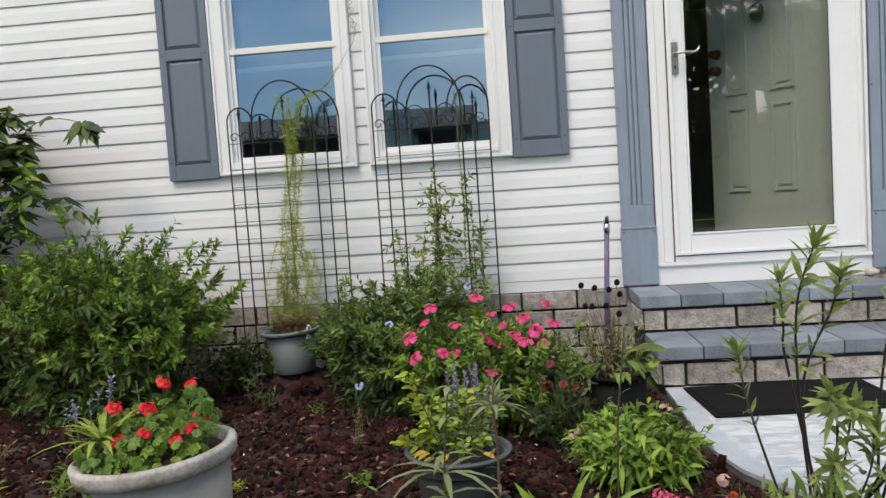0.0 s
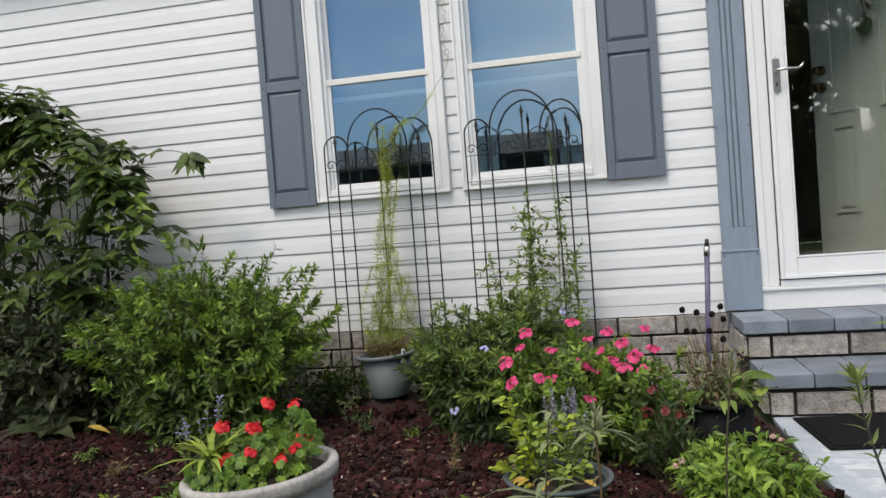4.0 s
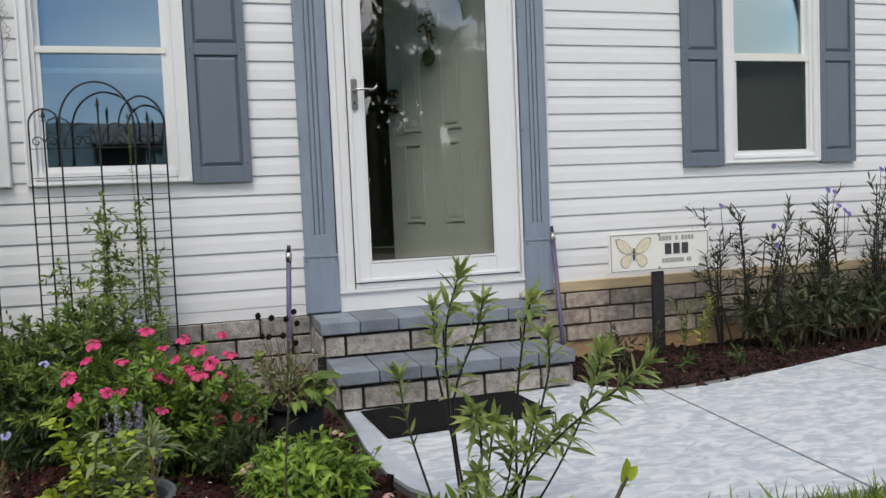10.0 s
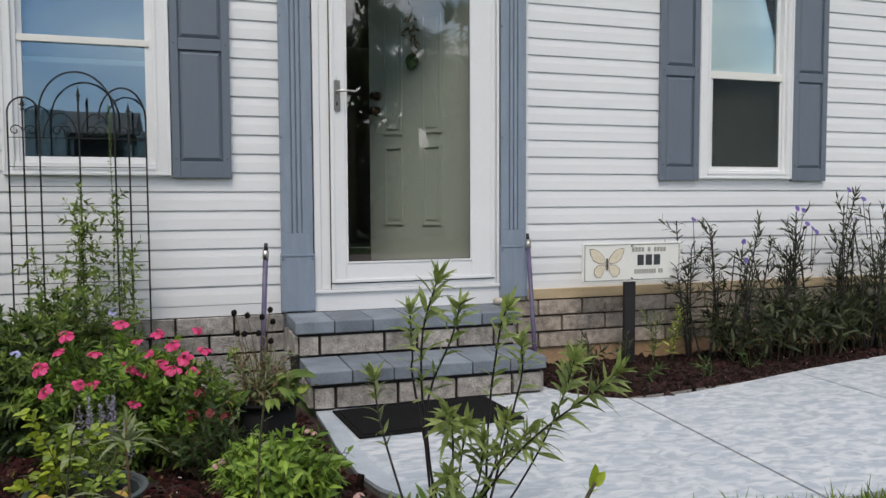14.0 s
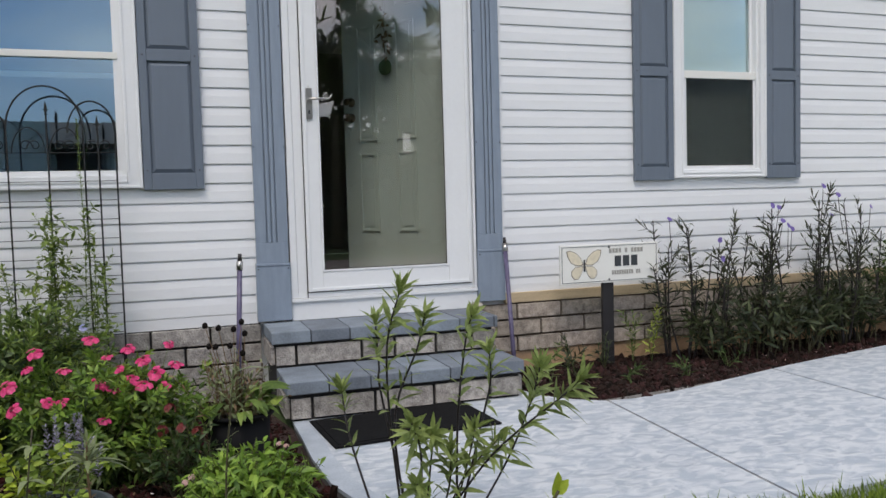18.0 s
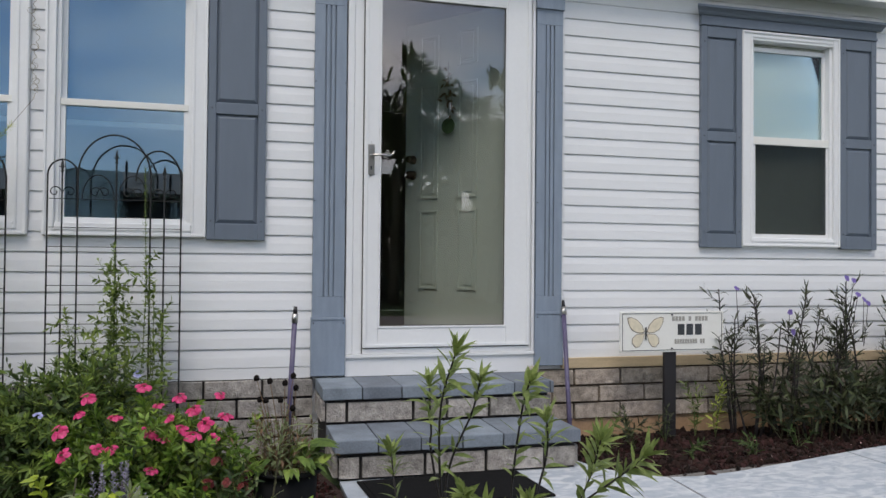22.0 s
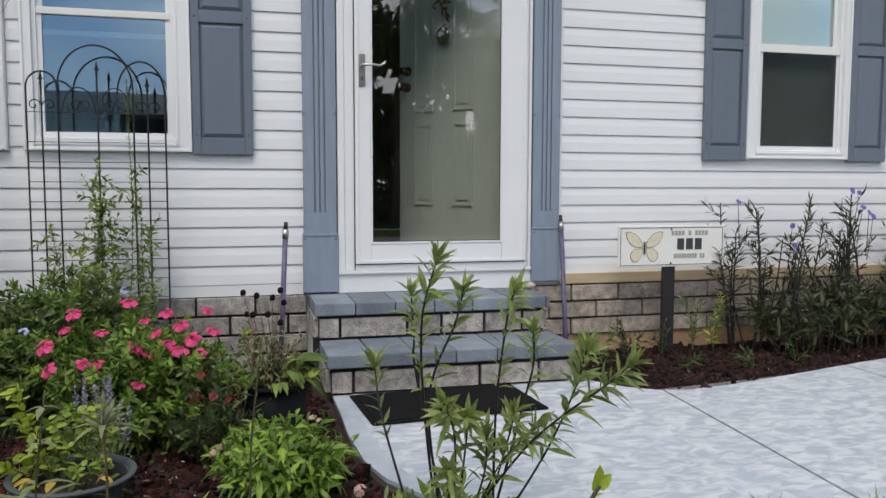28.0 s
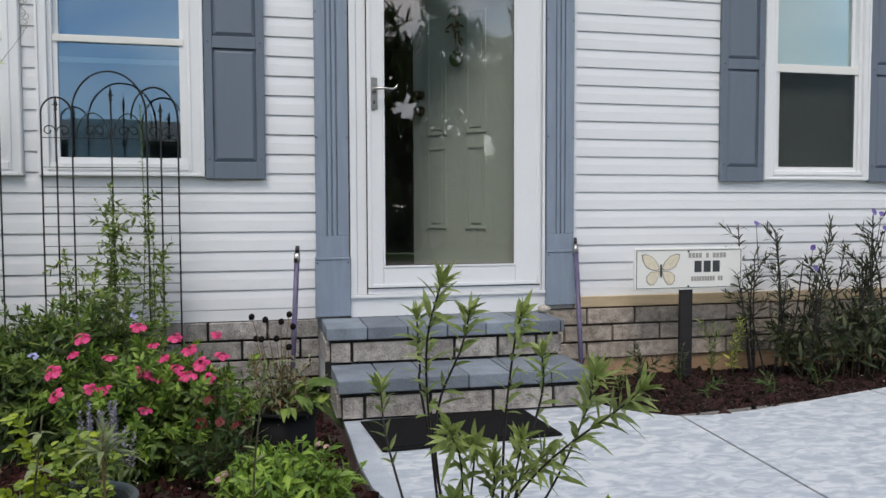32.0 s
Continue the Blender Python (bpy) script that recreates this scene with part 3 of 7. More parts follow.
# ---- pilasters, door ----
def pilaster(x0, x1, foot, ring):
    """A fluted board from foot up, with a plinth that ends at the ring line and a capital under the eaves."""
    p = thing("pilaster", ((x0 + x1) / 2, -0.012, foot), "blue-grey fluted pilaster beside the front door", "pilaster", "door pilasters", "structure")
    w, z = (x1 - x0) / 2, ring - foot
    part("shaft", slab(-w + 0.006, w - 0.006, -0.017, 0.0, z, 2.50 - foot), M_PILASTER, p)
    part("shaft_foot", slab(-w + 0.006, w - 0.006, -0.03, -0.0171, z, 0.815 - foot, 0.002), M_PILASTER, p)
    cuts = (-w + 0.006, -0.026, 0.0, 0.026, w - 0.006)
    for a, b in zip(cuts, cuts[1:]):
        part("flute_strip", slab(a + (0.004 if a > -w + 0.01 else 0), b - (0.004 if b < w - 0.01 else 0), -0.03, -0.0171, 0.8155 - foot, 2.41 - foot, 0.002), M_PILASTER, p)
    part("shaft_head", slab(-w + 0.006, w - 0.006, -0.03, -0.0171, 2.4105 - foot, 2.50 - foot, 0.002), M_PILASTER, p)
    part("capital", slab(-w, w, -0.045, 0.0, 2.5005 - foot, 2.70 - foot, 0.003), M_PILASTER, p)
    part("plinth", slab(-w, w, -0.042, 0.0, 0.0, z - 0.0145, 0.003), M_PILASTER, p)
    part("cap_line", slab(-w, w, -0.046, 0.0, z - 0.014, z, 0.003), M_PILASTER, p)
    for h in (z - 0.03, 0.95, 1.6):
        for s in (-1, 1):
            bm = bmesh.new()
            bmesh.ops.create_cone(bm, cap_ends=True, segments=8, radius1=0.004, radius2=0.004, depth=0.004, matrix=Matrix.Translation((s * (w - 0.012), -0.032 if h > z else -0.044, h)) @ Matrix.Rotation(radians(90), 4, "X"))
            part("screw", bm, M_INK, p)
    return p


pilaster(-0.374, -0.189, 0.386, 0.703)
pilaster(0.917, 1.091, 0.411, 0.724)

door = thing("door_1", (0, 0, 0), "white full-glass storm door, closed, at the front entry", "storm door", kind="structure")
part("threshold_board", slab(-0.186, 0.916, -0.03, 0.0, 0.377, 0.478), M_WHITE, door)
part("sill", slab(-0.186, 0.916, -0.045, 0.11, 0.4785, 0.497, 0.003), M_WHITE, door)
for a, b in ((-0.186, -0.150), (0.8985, 0.916)):
    part("casing", slab(a, b, -0.035, 0.11, 0.498, 2.66, 0.004), M_WHITE, door)
for a, b in ((-0.1495, -0.096), (0.8835, 0.898)):
    part("brickmould", slab(a, b, -0.026, 0.11, 0.498, 2.62, 0.005), M_WHITE, door)
part("head_casing", slab(-0.186, 0.916, -0.036, 0.11, 2.661, 2.72, 0.004), M_WHITE, door)
part("head_mould", slab(-0.1495, 0.898, -0.026, 0.11, 2.6205, 2.66, 0.004), M_WHITE, door)
LX0, LX1, GX0, GX1, GZ0 = -0.092, 0.880, -0.009, 0.738, 0.641
part("storm_leaf", slab(LX0, GX0, -0.045, -0.012, 0.532, 2.60, 0.004), M_WHITE, door)
part("stile", slab(GX1, LX1, -0.045, -0.012, 0.532, 2.60, 0.004), M_WHITE, door)
part("bottom_rail", slab(GX0 + 0.0005, GX1 - 0.0005, -0.045, -0.012, 0.532, GZ0, 0.004), M_WHITE, door)
part("top_rail", slab(GX0 + 0.0005, GX1 - 0.0005, -0.045, -0.012, 2.495, 2.60, 0.004), M_WHITE, door)
part("sweep", slab(LX0, LX1, -0.04, -0.015, 0.499, 0.5265), M_WHITE, door)
# dark strips paint the edge shadows in the leaf gaps and round the glass
for a in (slab(LX0 - 0.0038, LX0 - 0.0002, -0.030, -0.015, 0.499, 2.60), slab(LX1 + 0.0002, LX1 + 0.0034, -0.030, -0.015, 0.499, 2.60), slab(LX0, LX1, -0.036, -0.016, 0.5268, 0.5317), slab(GX0 + 0.01, GX1 - 0.01, -0.036, -0.0315, GZ0 + 0.0103, GZ0 + 0.014), slab(GX0 + 0.01, GX0 + 0.013, -0.036, -0.0315, GZ0 + 0.0143, 2.484), slab(GX1 - 0.013, GX1 - 0.01, -0.036, -0.0315, GZ0 + 0.0143, 2.484)):
    part("shadow_line", a, M_DARK, door, "dark strip standing in for the shadow along the door edges")
pane = part("pane", slab(GX0, GX1, -0.031, -0.026, GZ0 + 0.0005, 2.4945), M_DOORGLASS, door, "reflecting glass pane")
pane.visible_shadow = False
for a in (slab(LX0 + 0.001, LX0 + 0.020, -0.053, -0.0455, 0.534, 2.598, 0.003), slab(LX1 - 0.020, LX1 - 0.001, -0.053, -0.0455, 0.534, 2.598, 0.003), slab(LX0 + 0.0205, LX1 - 0.0205, -0.053, -0.0455, 0.534, 0.552, 0.003), slab(LX0 + 0.0205, LX1 - 0.0205, -0.053, -0.0455, 2.579, 2.598, 0.003)):
    part("edge_lip", a, M_WHITE, door)
for a in (slab(GX0, GX0 + 0.0095, -0.049, -0.032, GZ0 + 0.0005, 2.494), slab(GX1 - 0.0095, GX1, -0.049, -0.032, GZ0 + 0.0005, 2.494), slab(GX0 + 0.01, GX1 - 0.01, -0.049, -0.032, GZ0 + 0.0005, GZ0 + 0.010), slab(GX0 + 0.01, GX1 - 0.01, -0.049, -0.032, 2.485, 2.494)):
    part("glazing_bead", a, M_WHITE, door)
bm = slab(-0.073, -0.037, -0.052, -0.0455, 1.470, 1.672)
ends_ = [e for e in bm.edges if abs(e.verts[0].co.x - e.verts[1].co.x) < 1e-5 and abs(e.verts[0].co.z - e.verts[1].co.z) < 1e-5]
bmesh.ops.bevel(bm, geom=ends_, offset=0.0175, segments=6, affect="EDGES")
plate = part("handle_plate", bm, M_CHROME, door, "satin nickel handle plate")
part("lever", tube([([(-0.055, -0.052, 1.592), (-0.055, -0.088, 1.592), (-0.042, -0.094, 1.592), (0.0, -0.096, 1.594), (0.04, -0.095, 1.590), (0.058, -0.092, 1.602), (0.066, -0.09, 1.618)], 0.008, 0.0055)], 8), M_CHROME, plate, smooth=True)
part("keyhole", slab(-0.059, -0.051, -0.054, -0.0525, 1.515, 1.535), M_INK, plate)

# inner door, ajar, hinged on the side away from the handle
inner = thing("door_2", (0.80, 0.118, 0.505), "sage green six-panel inner door standing ajar", "door", kind="structure", rz=-51.5)
W, HT = 0.79, 2.06
tagged(part("threshold", slab(GX0 - 0.02, GX1 + 0.02, 0.0, 0.110, 0.452, 0.500, 0.004), material("red_brown_sill", (0.22, 0.085, 0.07), 0.6, vary=0.2, scale=8)), "red-brown sill under the inner door", "threshold", kind="structure")
part("door_slab", slab(-W, 0, 0, 0.042, 0, HT), M_SAGE, inner)
for x0, x1 in ((-0.671, -0.519), (-0.368, -0.218)):
    for z0, z1 in ((0.33, 0.835), (0.91, 1.64), (1.74, 1.96)):
        bm = bmesh.new()
        for a, b, c, d in ((x0, x1, z0, z0 + 0.016), (x0, x1, z1 - 0.016, z1), (x0, x0 + 0.018, z0, z1), (x1 - 0.018, x1, z0, z1)):
            box(bm, a, b, -0.011 if d - c > 0.1 else -0.008, -0.001, c, d, 0.003)
        box(bm, x0 + 0.034, x1 - 0.034, -0.0055, -0.001, z0 + 0.034, z1 - 0.034, 0.004)
        part("panel_moulding", bm, M_SAGE, inner)
for z, r in ((1.07, 0.026), (1.17, 0.022)):
    bm = lathe([(0, 0), (0.030, 0), (0.030, 0.008), (0.012, 0.014), (0.012, 0.03), (r, 0.04), (r, 0.055), (0.0, 0.062)], 20)
    bmesh.ops.transform(bm, matrix=Matrix.Translation((-W + 0.065, -0.001, z)) @ Matrix.Rotation(radians(90), 4, "X"), verts=bm.verts)
    part("knob", bm, M_BRASS, inner, "bronze knob", smooth=True)
for z in (0.25, 1.05, 1.85):
    part("hinge", slab(-0.012, 0.004, -0.008, -0.001, z - 0.05, z + 0.05), M_BRASS, inner)

# ---- windows ----
def sash(parent, x0, x1, z0, z1, y, rail=0.028, mat=M_WHITE, glass=M_GLASS):
    s = part("sash", slab(x0, x1, y - 0.012, y + 0.012, z0, z0 + rail, 0.002), mat, parent)
    part("top_rail", slab(x0, x1, y - 0.012, y + 0.012, z1 - rail, z1, 0.002), mat, s)
    part("stile", slab(x0, x0 + rail * 0.8, y - 0.012, y + 0.012, z0 + rail, z1 - rail), mat, s)
    part("stile", slab(x1 - rail * 0.8, x1, y - 0.012, y + 0.012, z0 + rail, z1 - rail), mat, s)
    g = part("pane", slab(x0 + rail * 0.8, x1 - rail * 0.8, y - 0.002, y + 0.002, z0 + rail, z1 - rail), glass, s, "reflecting glass pane")
    g.visible_shadow = False
    return s


def window(name, x0, x1, gx0, gx1, label, meeting=(1.775, 1.825), gz=(1.222, 2.375), lower=M_GLASS, upper=M_GLASS):
    """A double-hung window: outer trim x0..x1, glass gx0..gx1."""
    w = thing(name, (0, 0, 0), label, "window", kind="structure")
    zb, zt = 1.125, 2.497
    part("trim", slab(x0, gx0 - 0.042, -0.036, 0.06, zb, zt, 0.004), M_WHITE, w)
    part("trim", slab(gx1 + 0.042, x1, -0.036, 0.06, zb, zt, 0.004), M_WHITE, w)
    part("trim", slab(gx0 - 0.0415, gx1 + 0.0415, -0.036, 0.06, zt - 0.06, zt, 0.004), M_WHITE, w)
    part("window_sill", slab(gx0 - 0.0415, gx1 + 0.0415, -0.036, 0.06, zb, gz[0] - 0.0305, 0.004), M_WHITE, w)
    part("inner_frame", slab(gx0 - 0.0415, gx0 - 0.0225, -0.02, 0.06, zb + 0.05, zt - 0.06), M_WHITE, w)
    part("inner_frame", slab(gx1 + 0.0225, gx1 + 0.0415, -0.02, 0.06, zb + 0.05, zt - 0.06), M_WHITE, w)
    for a, b, c, d in ((x0 + 0.002, x0 + 0.016, zb + 0.002, zt - 0.002), (x1 - 0.016, x1 - 0.002, zb + 0.002, zt - 0.002), (x0 + 0.0165, x1 - 0.0165, zt - 0.016, zt - 0.002), (x0 + 0.0165, x1 - 0.0165, zb + 0.002, zb + 0.016)):
        part("outer_bead", slab(a, b, -0.044, -0.0365, c, d, 0.003), M_WHITE, w)
    for a, b, c, d in ((gx0 - 0.056, gx0 - 0.043, zb + 0.03, zt - 0.03), (gx1 + 0.043, gx1 + 0.056, zb + 0.03, zt - 0.03), (gx0 - 0.0425, gx1 + 0.0425, zt - 0.043, zt - 0.03), (gx0 - 0.0425, gx1 + 0.0425, zb + 0.03, zb + 0.043)):
        part("inner_bead", slab(a, b, -0.041, -0.0365, c, d, 0.002), M_WHITE, w)
    sash(w, gx0 - 0.022, gx1 + 0.022, meeting[0] + 0.012, gz[1] + 0.045, 0.03, glass=upper)
    sash(w, gx0 - 0.022, gx1 + 0.022, gz[0] - 0.03, meeting[1] - 0.006, 0.004, glass=lower)
    part("meeting_rail", slab(gx0 - 0.022, gx1 + 0.022, -0.016, 0.014, meeting[0] + 0.012, meeting[1] - 0.004, 0.003), M_CREAM, w)
    return w


window("window_1", -2.563, -1.778, -2.436, -1.880, "white double-hung window reflecting blue sky")
window("window_2", -1.710, -0.924, -1.614, -1.043, "white double-hung window reflecting blue sky")
win3 = window("window_3", 2.309, 3.047, 2.427, 2.956, "white double-hung window with a lowered blind", meeting=(1.766, 1.832), gz=(1.212, 2.365), lower=M_GLASS_PLAIN, upper=M_GLASS_PLAIN)
scr = part("insect_screen", slab(2.427, 2.956, -0.0125, -0.011, 1.207, 1.777), M_SCREEN, win3, "dark insect screen")
scr.visible_shadow = False
blind = thing("window_blind", (2.70, 0.049, 1.19), "pale horizontal blind behind the window glass", "blind")
bm = slab(-0.325, 0.325, -0.004, 0.004, 0.0, 0.02)
part("bottom_rail", bm, M_BLIND, blind)
sl = slab(-0.33, 0.33, -0.0105, 0.0105, -0.0006, 0.0006)
slat_me = bpy.data.meshes.new("slat")
sl.to_mesh(slat_me)
sl.free()
slat_me.materials.append(M_BLIND)
for i in range(66):
    share("slat", slat_me, Matrix.Translation((0, 0, 0.035 + i * 0.0190)) @ Matrix.Rotation(radians(86), 4, "X"), blind)
part("head_rail", slab(-0.335, 0.335, -0.004, 0.02, 1.295, 1.32), M_BLIND, blind)



def shade_cloth(x0, x1):
    """A roller shade drawn down behind the upper sash."""
    b = thing("roller_blind", ((x0 + x1) / 2, 0.075, 1.70), "grey-blue roller shade drawn half down behind the glass", "blind", "half-drawn shades")
    w = (x1 - x0) / 2
    prof = [(0.0, 0.03), (0.0, 0.735)]
    bm = bmesh.new()
    rows = [[bm.verts.new((x, y + d, z)) for y, z in prof] for x in (-w, w) for d in (0.0, 0.002)]
    for a, c in ((rows[0], rows[2]), (rows[1], rows[3])):
        for i in range(len(prof) - 1):
            bm.faces.new((a[i], a[i + 1], c[i + 1], c[i]))
    part("cloth", bm, M_SHADE, b)
    part("bottom_rail", slab(-w, w, -0.004, 0.010, 0.0, 0.029, 0.003), M_BLIND, b, "white bottom rail")
    part("head_rail", slab(-w, w, -0.006, 0.014, 0.735, 0.765), M_BLIND, b)


shade_cloth(-2.455, -1.86)
shade_cloth(-1.633, -1.024)
header = thing("window_header", (2.72, -0.012, 2.502), "slate blue moulded header above the window", "window header", kind="structure")
part("frieze", slab(-0.705, 0.615, -0.03, 0.0, 0.0, 0.062, 0.003), M_SHUTTER, header)
part("neck", slab(-0.709, 0.619, -0.036, 0.0, 0.0, 0.014, 0.003), M_SHUTTER, header)
bm = bmesh.new()
prof = [(0.0, 0.063), (-0.038, 0.063), (-0.046, 0.072), (-0.05, 0.083), (-0.066, 0.096), (-0.078, 0.099), (-0.078, 0.113), (0.0, 0.113)]
ends = [[bm.verts.new((x0 + s * y * 0.8, y, z)) for y, z in prof] for x0, s in ((-0.703, 1), (0.612, -1))]
for i in range(len(prof)):
    j = (i + 1) % len(prof)
    bm.faces.new((ends[0][i], ends[0][j], ends[1][j], ends[1][i]))
bm.faces.new(ends[0][::-1])
bm.faces.new(ends[1])
bmesh.ops.recalc_face_normals(bm, faces=bm.faces)
part("crown_moulding", bm, M_SHUTTER, header)


def shutter(x0, x1):
    s = thing("shutter", ((x0 + x1) / 2, -0.013, 1.115), "slate blue raised-panel shutter beside a window", "shutter", "window shutters")
    w, h, b = (x1 - x0) / 2, 1.385, 0.040
    mid = 0.695
    part("stile", slab(-w, -w + b, -0.028, 0, 0, h, 0.003), M_SHUTTER, s)
    part("stile", slab(w - b, w, -0.028, 0, 0, h, 0.003), M_SHUTTER, s)
    for z0, z1 in ((0, 0.085), (mid - 0.03, mid + 0.03), (h - 0.07, h)):
        part("rail", slab(-w + b, w - b, -0.0275, 0, z0, z1, 0.003), M_SHUTTER, s)
    for z0, z1 in ((0.085, mid - 0.03), (mid + 0.03, h - 0.07)):
        bm = slab(-w + b, w - b, -0.012, 0, z0, z1)
        p = part("raised_panel", bm, M_SHUTTER, s)
        bm = bmesh.new()
        a = [(-w + b + 0.004, z0 + 0.004), (w - b - 0.004, z0 + 0.004), (w - b - 0.004, z1 - 0.004), (-w + b + 0.004, z1 - 0.004)]
        c = [(-w + b + 0.022, z0 + 0.022), (w - b - 0.022, z0 + 0.022), (w - b - 0.022, z1 - 0.022), (-w + b + 0.022, z1 - 0.022)]
        va, vc = [bm.verts.new((x, -0.0125, z)) for x, z in a], [bm.verts.new((x, -0.024, z)) for x, z in c]
        for i in range(4):
            bm.faces.new((va[i], va[(i + 1) % 4], vc[(i + 1) % 4], vc[i]))
        bm.faces.new(vc)
        bmesh.ops.recalc_face_normals(bm, faces=bm.faces)
        part("field", bm, M_SHUTTER, p)
    for z in (0.10, mid, h - 0.1):
        for sx in (-1, 1):
            bm = bmesh.new()
            bmesh.ops.create_cone(bm, cap_ends=True, segments=8, radius1=0.0045, radius2=0.0035, depth=0.004, matrix=Matrix.Translation((sx * (w - 0.02), -0.0295, z)) @ Matrix.Rotation(radians(90), 4, "X"))
            part("screw", bm, M_INK, s)
    return s


for a, b in ((-2.853, -2.566), (-0.921, -0.623), (2.016, 2.306), (3.05, 3.334)):
    shutter(a, b)

# house number, as plain bars
num = thing("house_number", (4.30, -0.016, 1.33), "small grey metal figures on the siding", "house number")
for i in range(4):
    part("bar", slab(i * 0.075, i * 0.075 + 0.045, -0.006, 0, 0, 0.10), M_NUMBER, num)
# ---- plant helpers ----
RNG = np.random.default_rng(11)
# bush and plumbago: inner leaves darkened as shade, shoot tips brightened as light
L_BUSH = leaf_material("bush_leaf", (0.042, 0.098, 0.018), (0.125, 0.225, 0.040), vary=0.6)
L_BUSHTIP = leaf_material("bush_shoot_leaf", (0.100, 0.215, 0.026), (0.225, 0.375, 0.060), vary=0.5)
L_VINE = leaf_material("vine_leaf", (0.024, 0.054, 0.013), (0.080, 0.145, 0.028), vary=0.6)
L_PLUMB = leaf_material("plumbago_leaf", (0.030, 0.066, 0.021), (0.080, 0.142, 0.038), vary=0.6)
L_PLUMBTIP = leaf_material("plumbago_shoot_leaf", (0.095, 0.180, 0.034), (0.205, 0.310, 0.064), vary=0.5)
L_PINKBUSH = leaf_material("periwinkle_leaf", (0.050, 0.105, 0.022), (0.135, 0.220, 0.045), vary=0.6)
L_LIGHT = leaf_material("light_green_leaf", (0.115, 0.23, 0.03), (0.20, 0.33, 0.055), vary=0.25)
L_LIME = leaf_material("lime_leaf", (0.29, 0.42, 0.035), (0.42, 0.54, 0.06), vary=0.3)
L_MILK = leaf_material("milkweed_leaf", (0.098, 0.168, 0.040), (0.285, 0.375, 0.115), vary=0.6)
L_GREYGREEN = leaf_material("grey_green_leaf", (0.15, 0.205, 0.085), (0.28, 0.345, 0.16), vary=0.3)
L_SOFT = leaf_material("soft_green_leaf", (0.12, 0.19, 0.055), (0.235, 0.32, 0.115), vary=0.45)
L_RUELLIA = leaf_material("dark_narrow_leaf", (0.033, 0.042, 0.023), (0.078, 0.098, 0.048), vary=0.35)
L_FERN = leaf_material("fern_thread", (0.35, 0.45, 0.065), (0.50, 0.60, 0.13), vary=0.35)
L_GERAN = leaf_material("geranium_leaf", (0.055, 0.135, 0.014), (0.150, 0.275, 0.032), vary=0.45)
L_YELLOW = leaf_material("yellowed_leaf", (0.42, 0.30, 0.04), (0.5, 0.38, 0.08), vary=0.3)
L_DRY = leaf_material("dry_brown_leaf", (0.17, 0.11, 0.06), (0.24, 0.17, 0.09), vary=0.3)
L_LITTER = leaf_material("olive_leaf_scrap", (0.17, 0.16, 0.06), (0.27, 0.24, 0.11), vary=0.4)
L_TUFT = leaf_material("fresh_strap_leaf", (0.20, 0.31, 0.035), (0.33, 0.45, 0.07), vary=0.3)
L_YOUNG = leaf_material("young_vine_leaf", (0.095, 0.185, 0.025), (0.19, 0.30, 0.045), vary=0.45)
L_GRASS = leaf_material("grass_blade", (0.13, 0.22, 0.03), (0.22, 0.33, 0.05), vary=0.4)
L_TRELLIS = leaf_material("trellis_vine_leaf", (0.120, 0.202, 0.042), (0.230, 0.330, 0.080), vary=0.5)
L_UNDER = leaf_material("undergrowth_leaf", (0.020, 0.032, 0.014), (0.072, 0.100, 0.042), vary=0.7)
L_MOUND = leaf_material("mound_leaf", (0.110, 0.240, 0.028), (0.240, 0.400, 0.058), vary=0.45)
L_LIME2 = leaf_material("fresh_lime_leaf", (0.135, 0.235, 0.036), (0.27, 0.39, 0.06), vary=0.5)
M_TENDRIL = material("bleached_tendril", (0.36, 0.33, 0.27), 0.8, vary=0.2, scale=20, bump=0.1)
M_STEM = material("green_brown_stem", (0.06, 0.055, 0.025), 0.7, vary=0.25, scale=20, bump=0.1)
M_DARKSTEM = material("dark_purple_stem", (0.022, 0.017, 0.018), 0.6, vary=0.25, scale=20, bump=0.1)
M_GREENSTEM = material("green_stem", (0.12, 0.17, 0.05), 0.6, vary=0.2, scale=20, bump=0.1)
P_PINK = leaf_material("pink_petal", (0.74, 0.045, 0.19), (0.85, 0.11, 0.30), vary=0.2)
P_RED = leaf_material("red_petal", (0.75, 0.018, 0.025), (0.80, 0.04, 0.05), vary=0.18)
P_BLUE = leaf_material("pale_blue_petal", (0.42, 0.48, 0.80), (0.55, 0.60, 0.85), vary=0.15)
P_VIOLET = leaf_material("violet_petal", (0.24, 0.23, 0.47), (0.36, 0.35, 0.60), vary=0.2)
P_RUELLIA = leaf_material("ruellia_petal", (0.15, 0.11, 0.36), (0.23, 0.17, 0.46), vary=0.2)
P_LILAC = leaf_material("grey_lilac_bud", (0.25, 0.245, 0.32), (0.36, 0.35, 0.43), vary=0.3)
P_MAGENTA = leaf_material("magenta_petal", (0.62, 0.035, 0.15), (0.85, 0.24, 0.38), vary=0.4)
P_PALE = leaf_material("pale_pink_petal", (0.72, 0.45, 0.40), (0.8, 0.6, 0.52), vary=0.15)
P_ORANGE = leaf_material("orange_petal", (0.70, 0.07, 0.02), (0.8, 0.17, 0.04), vary=0.15)
P_WHITE = leaf_material("white_petal", (0.75, 0.75, 0.70), (0.8, 0.8, 0.76), vary=0.08)

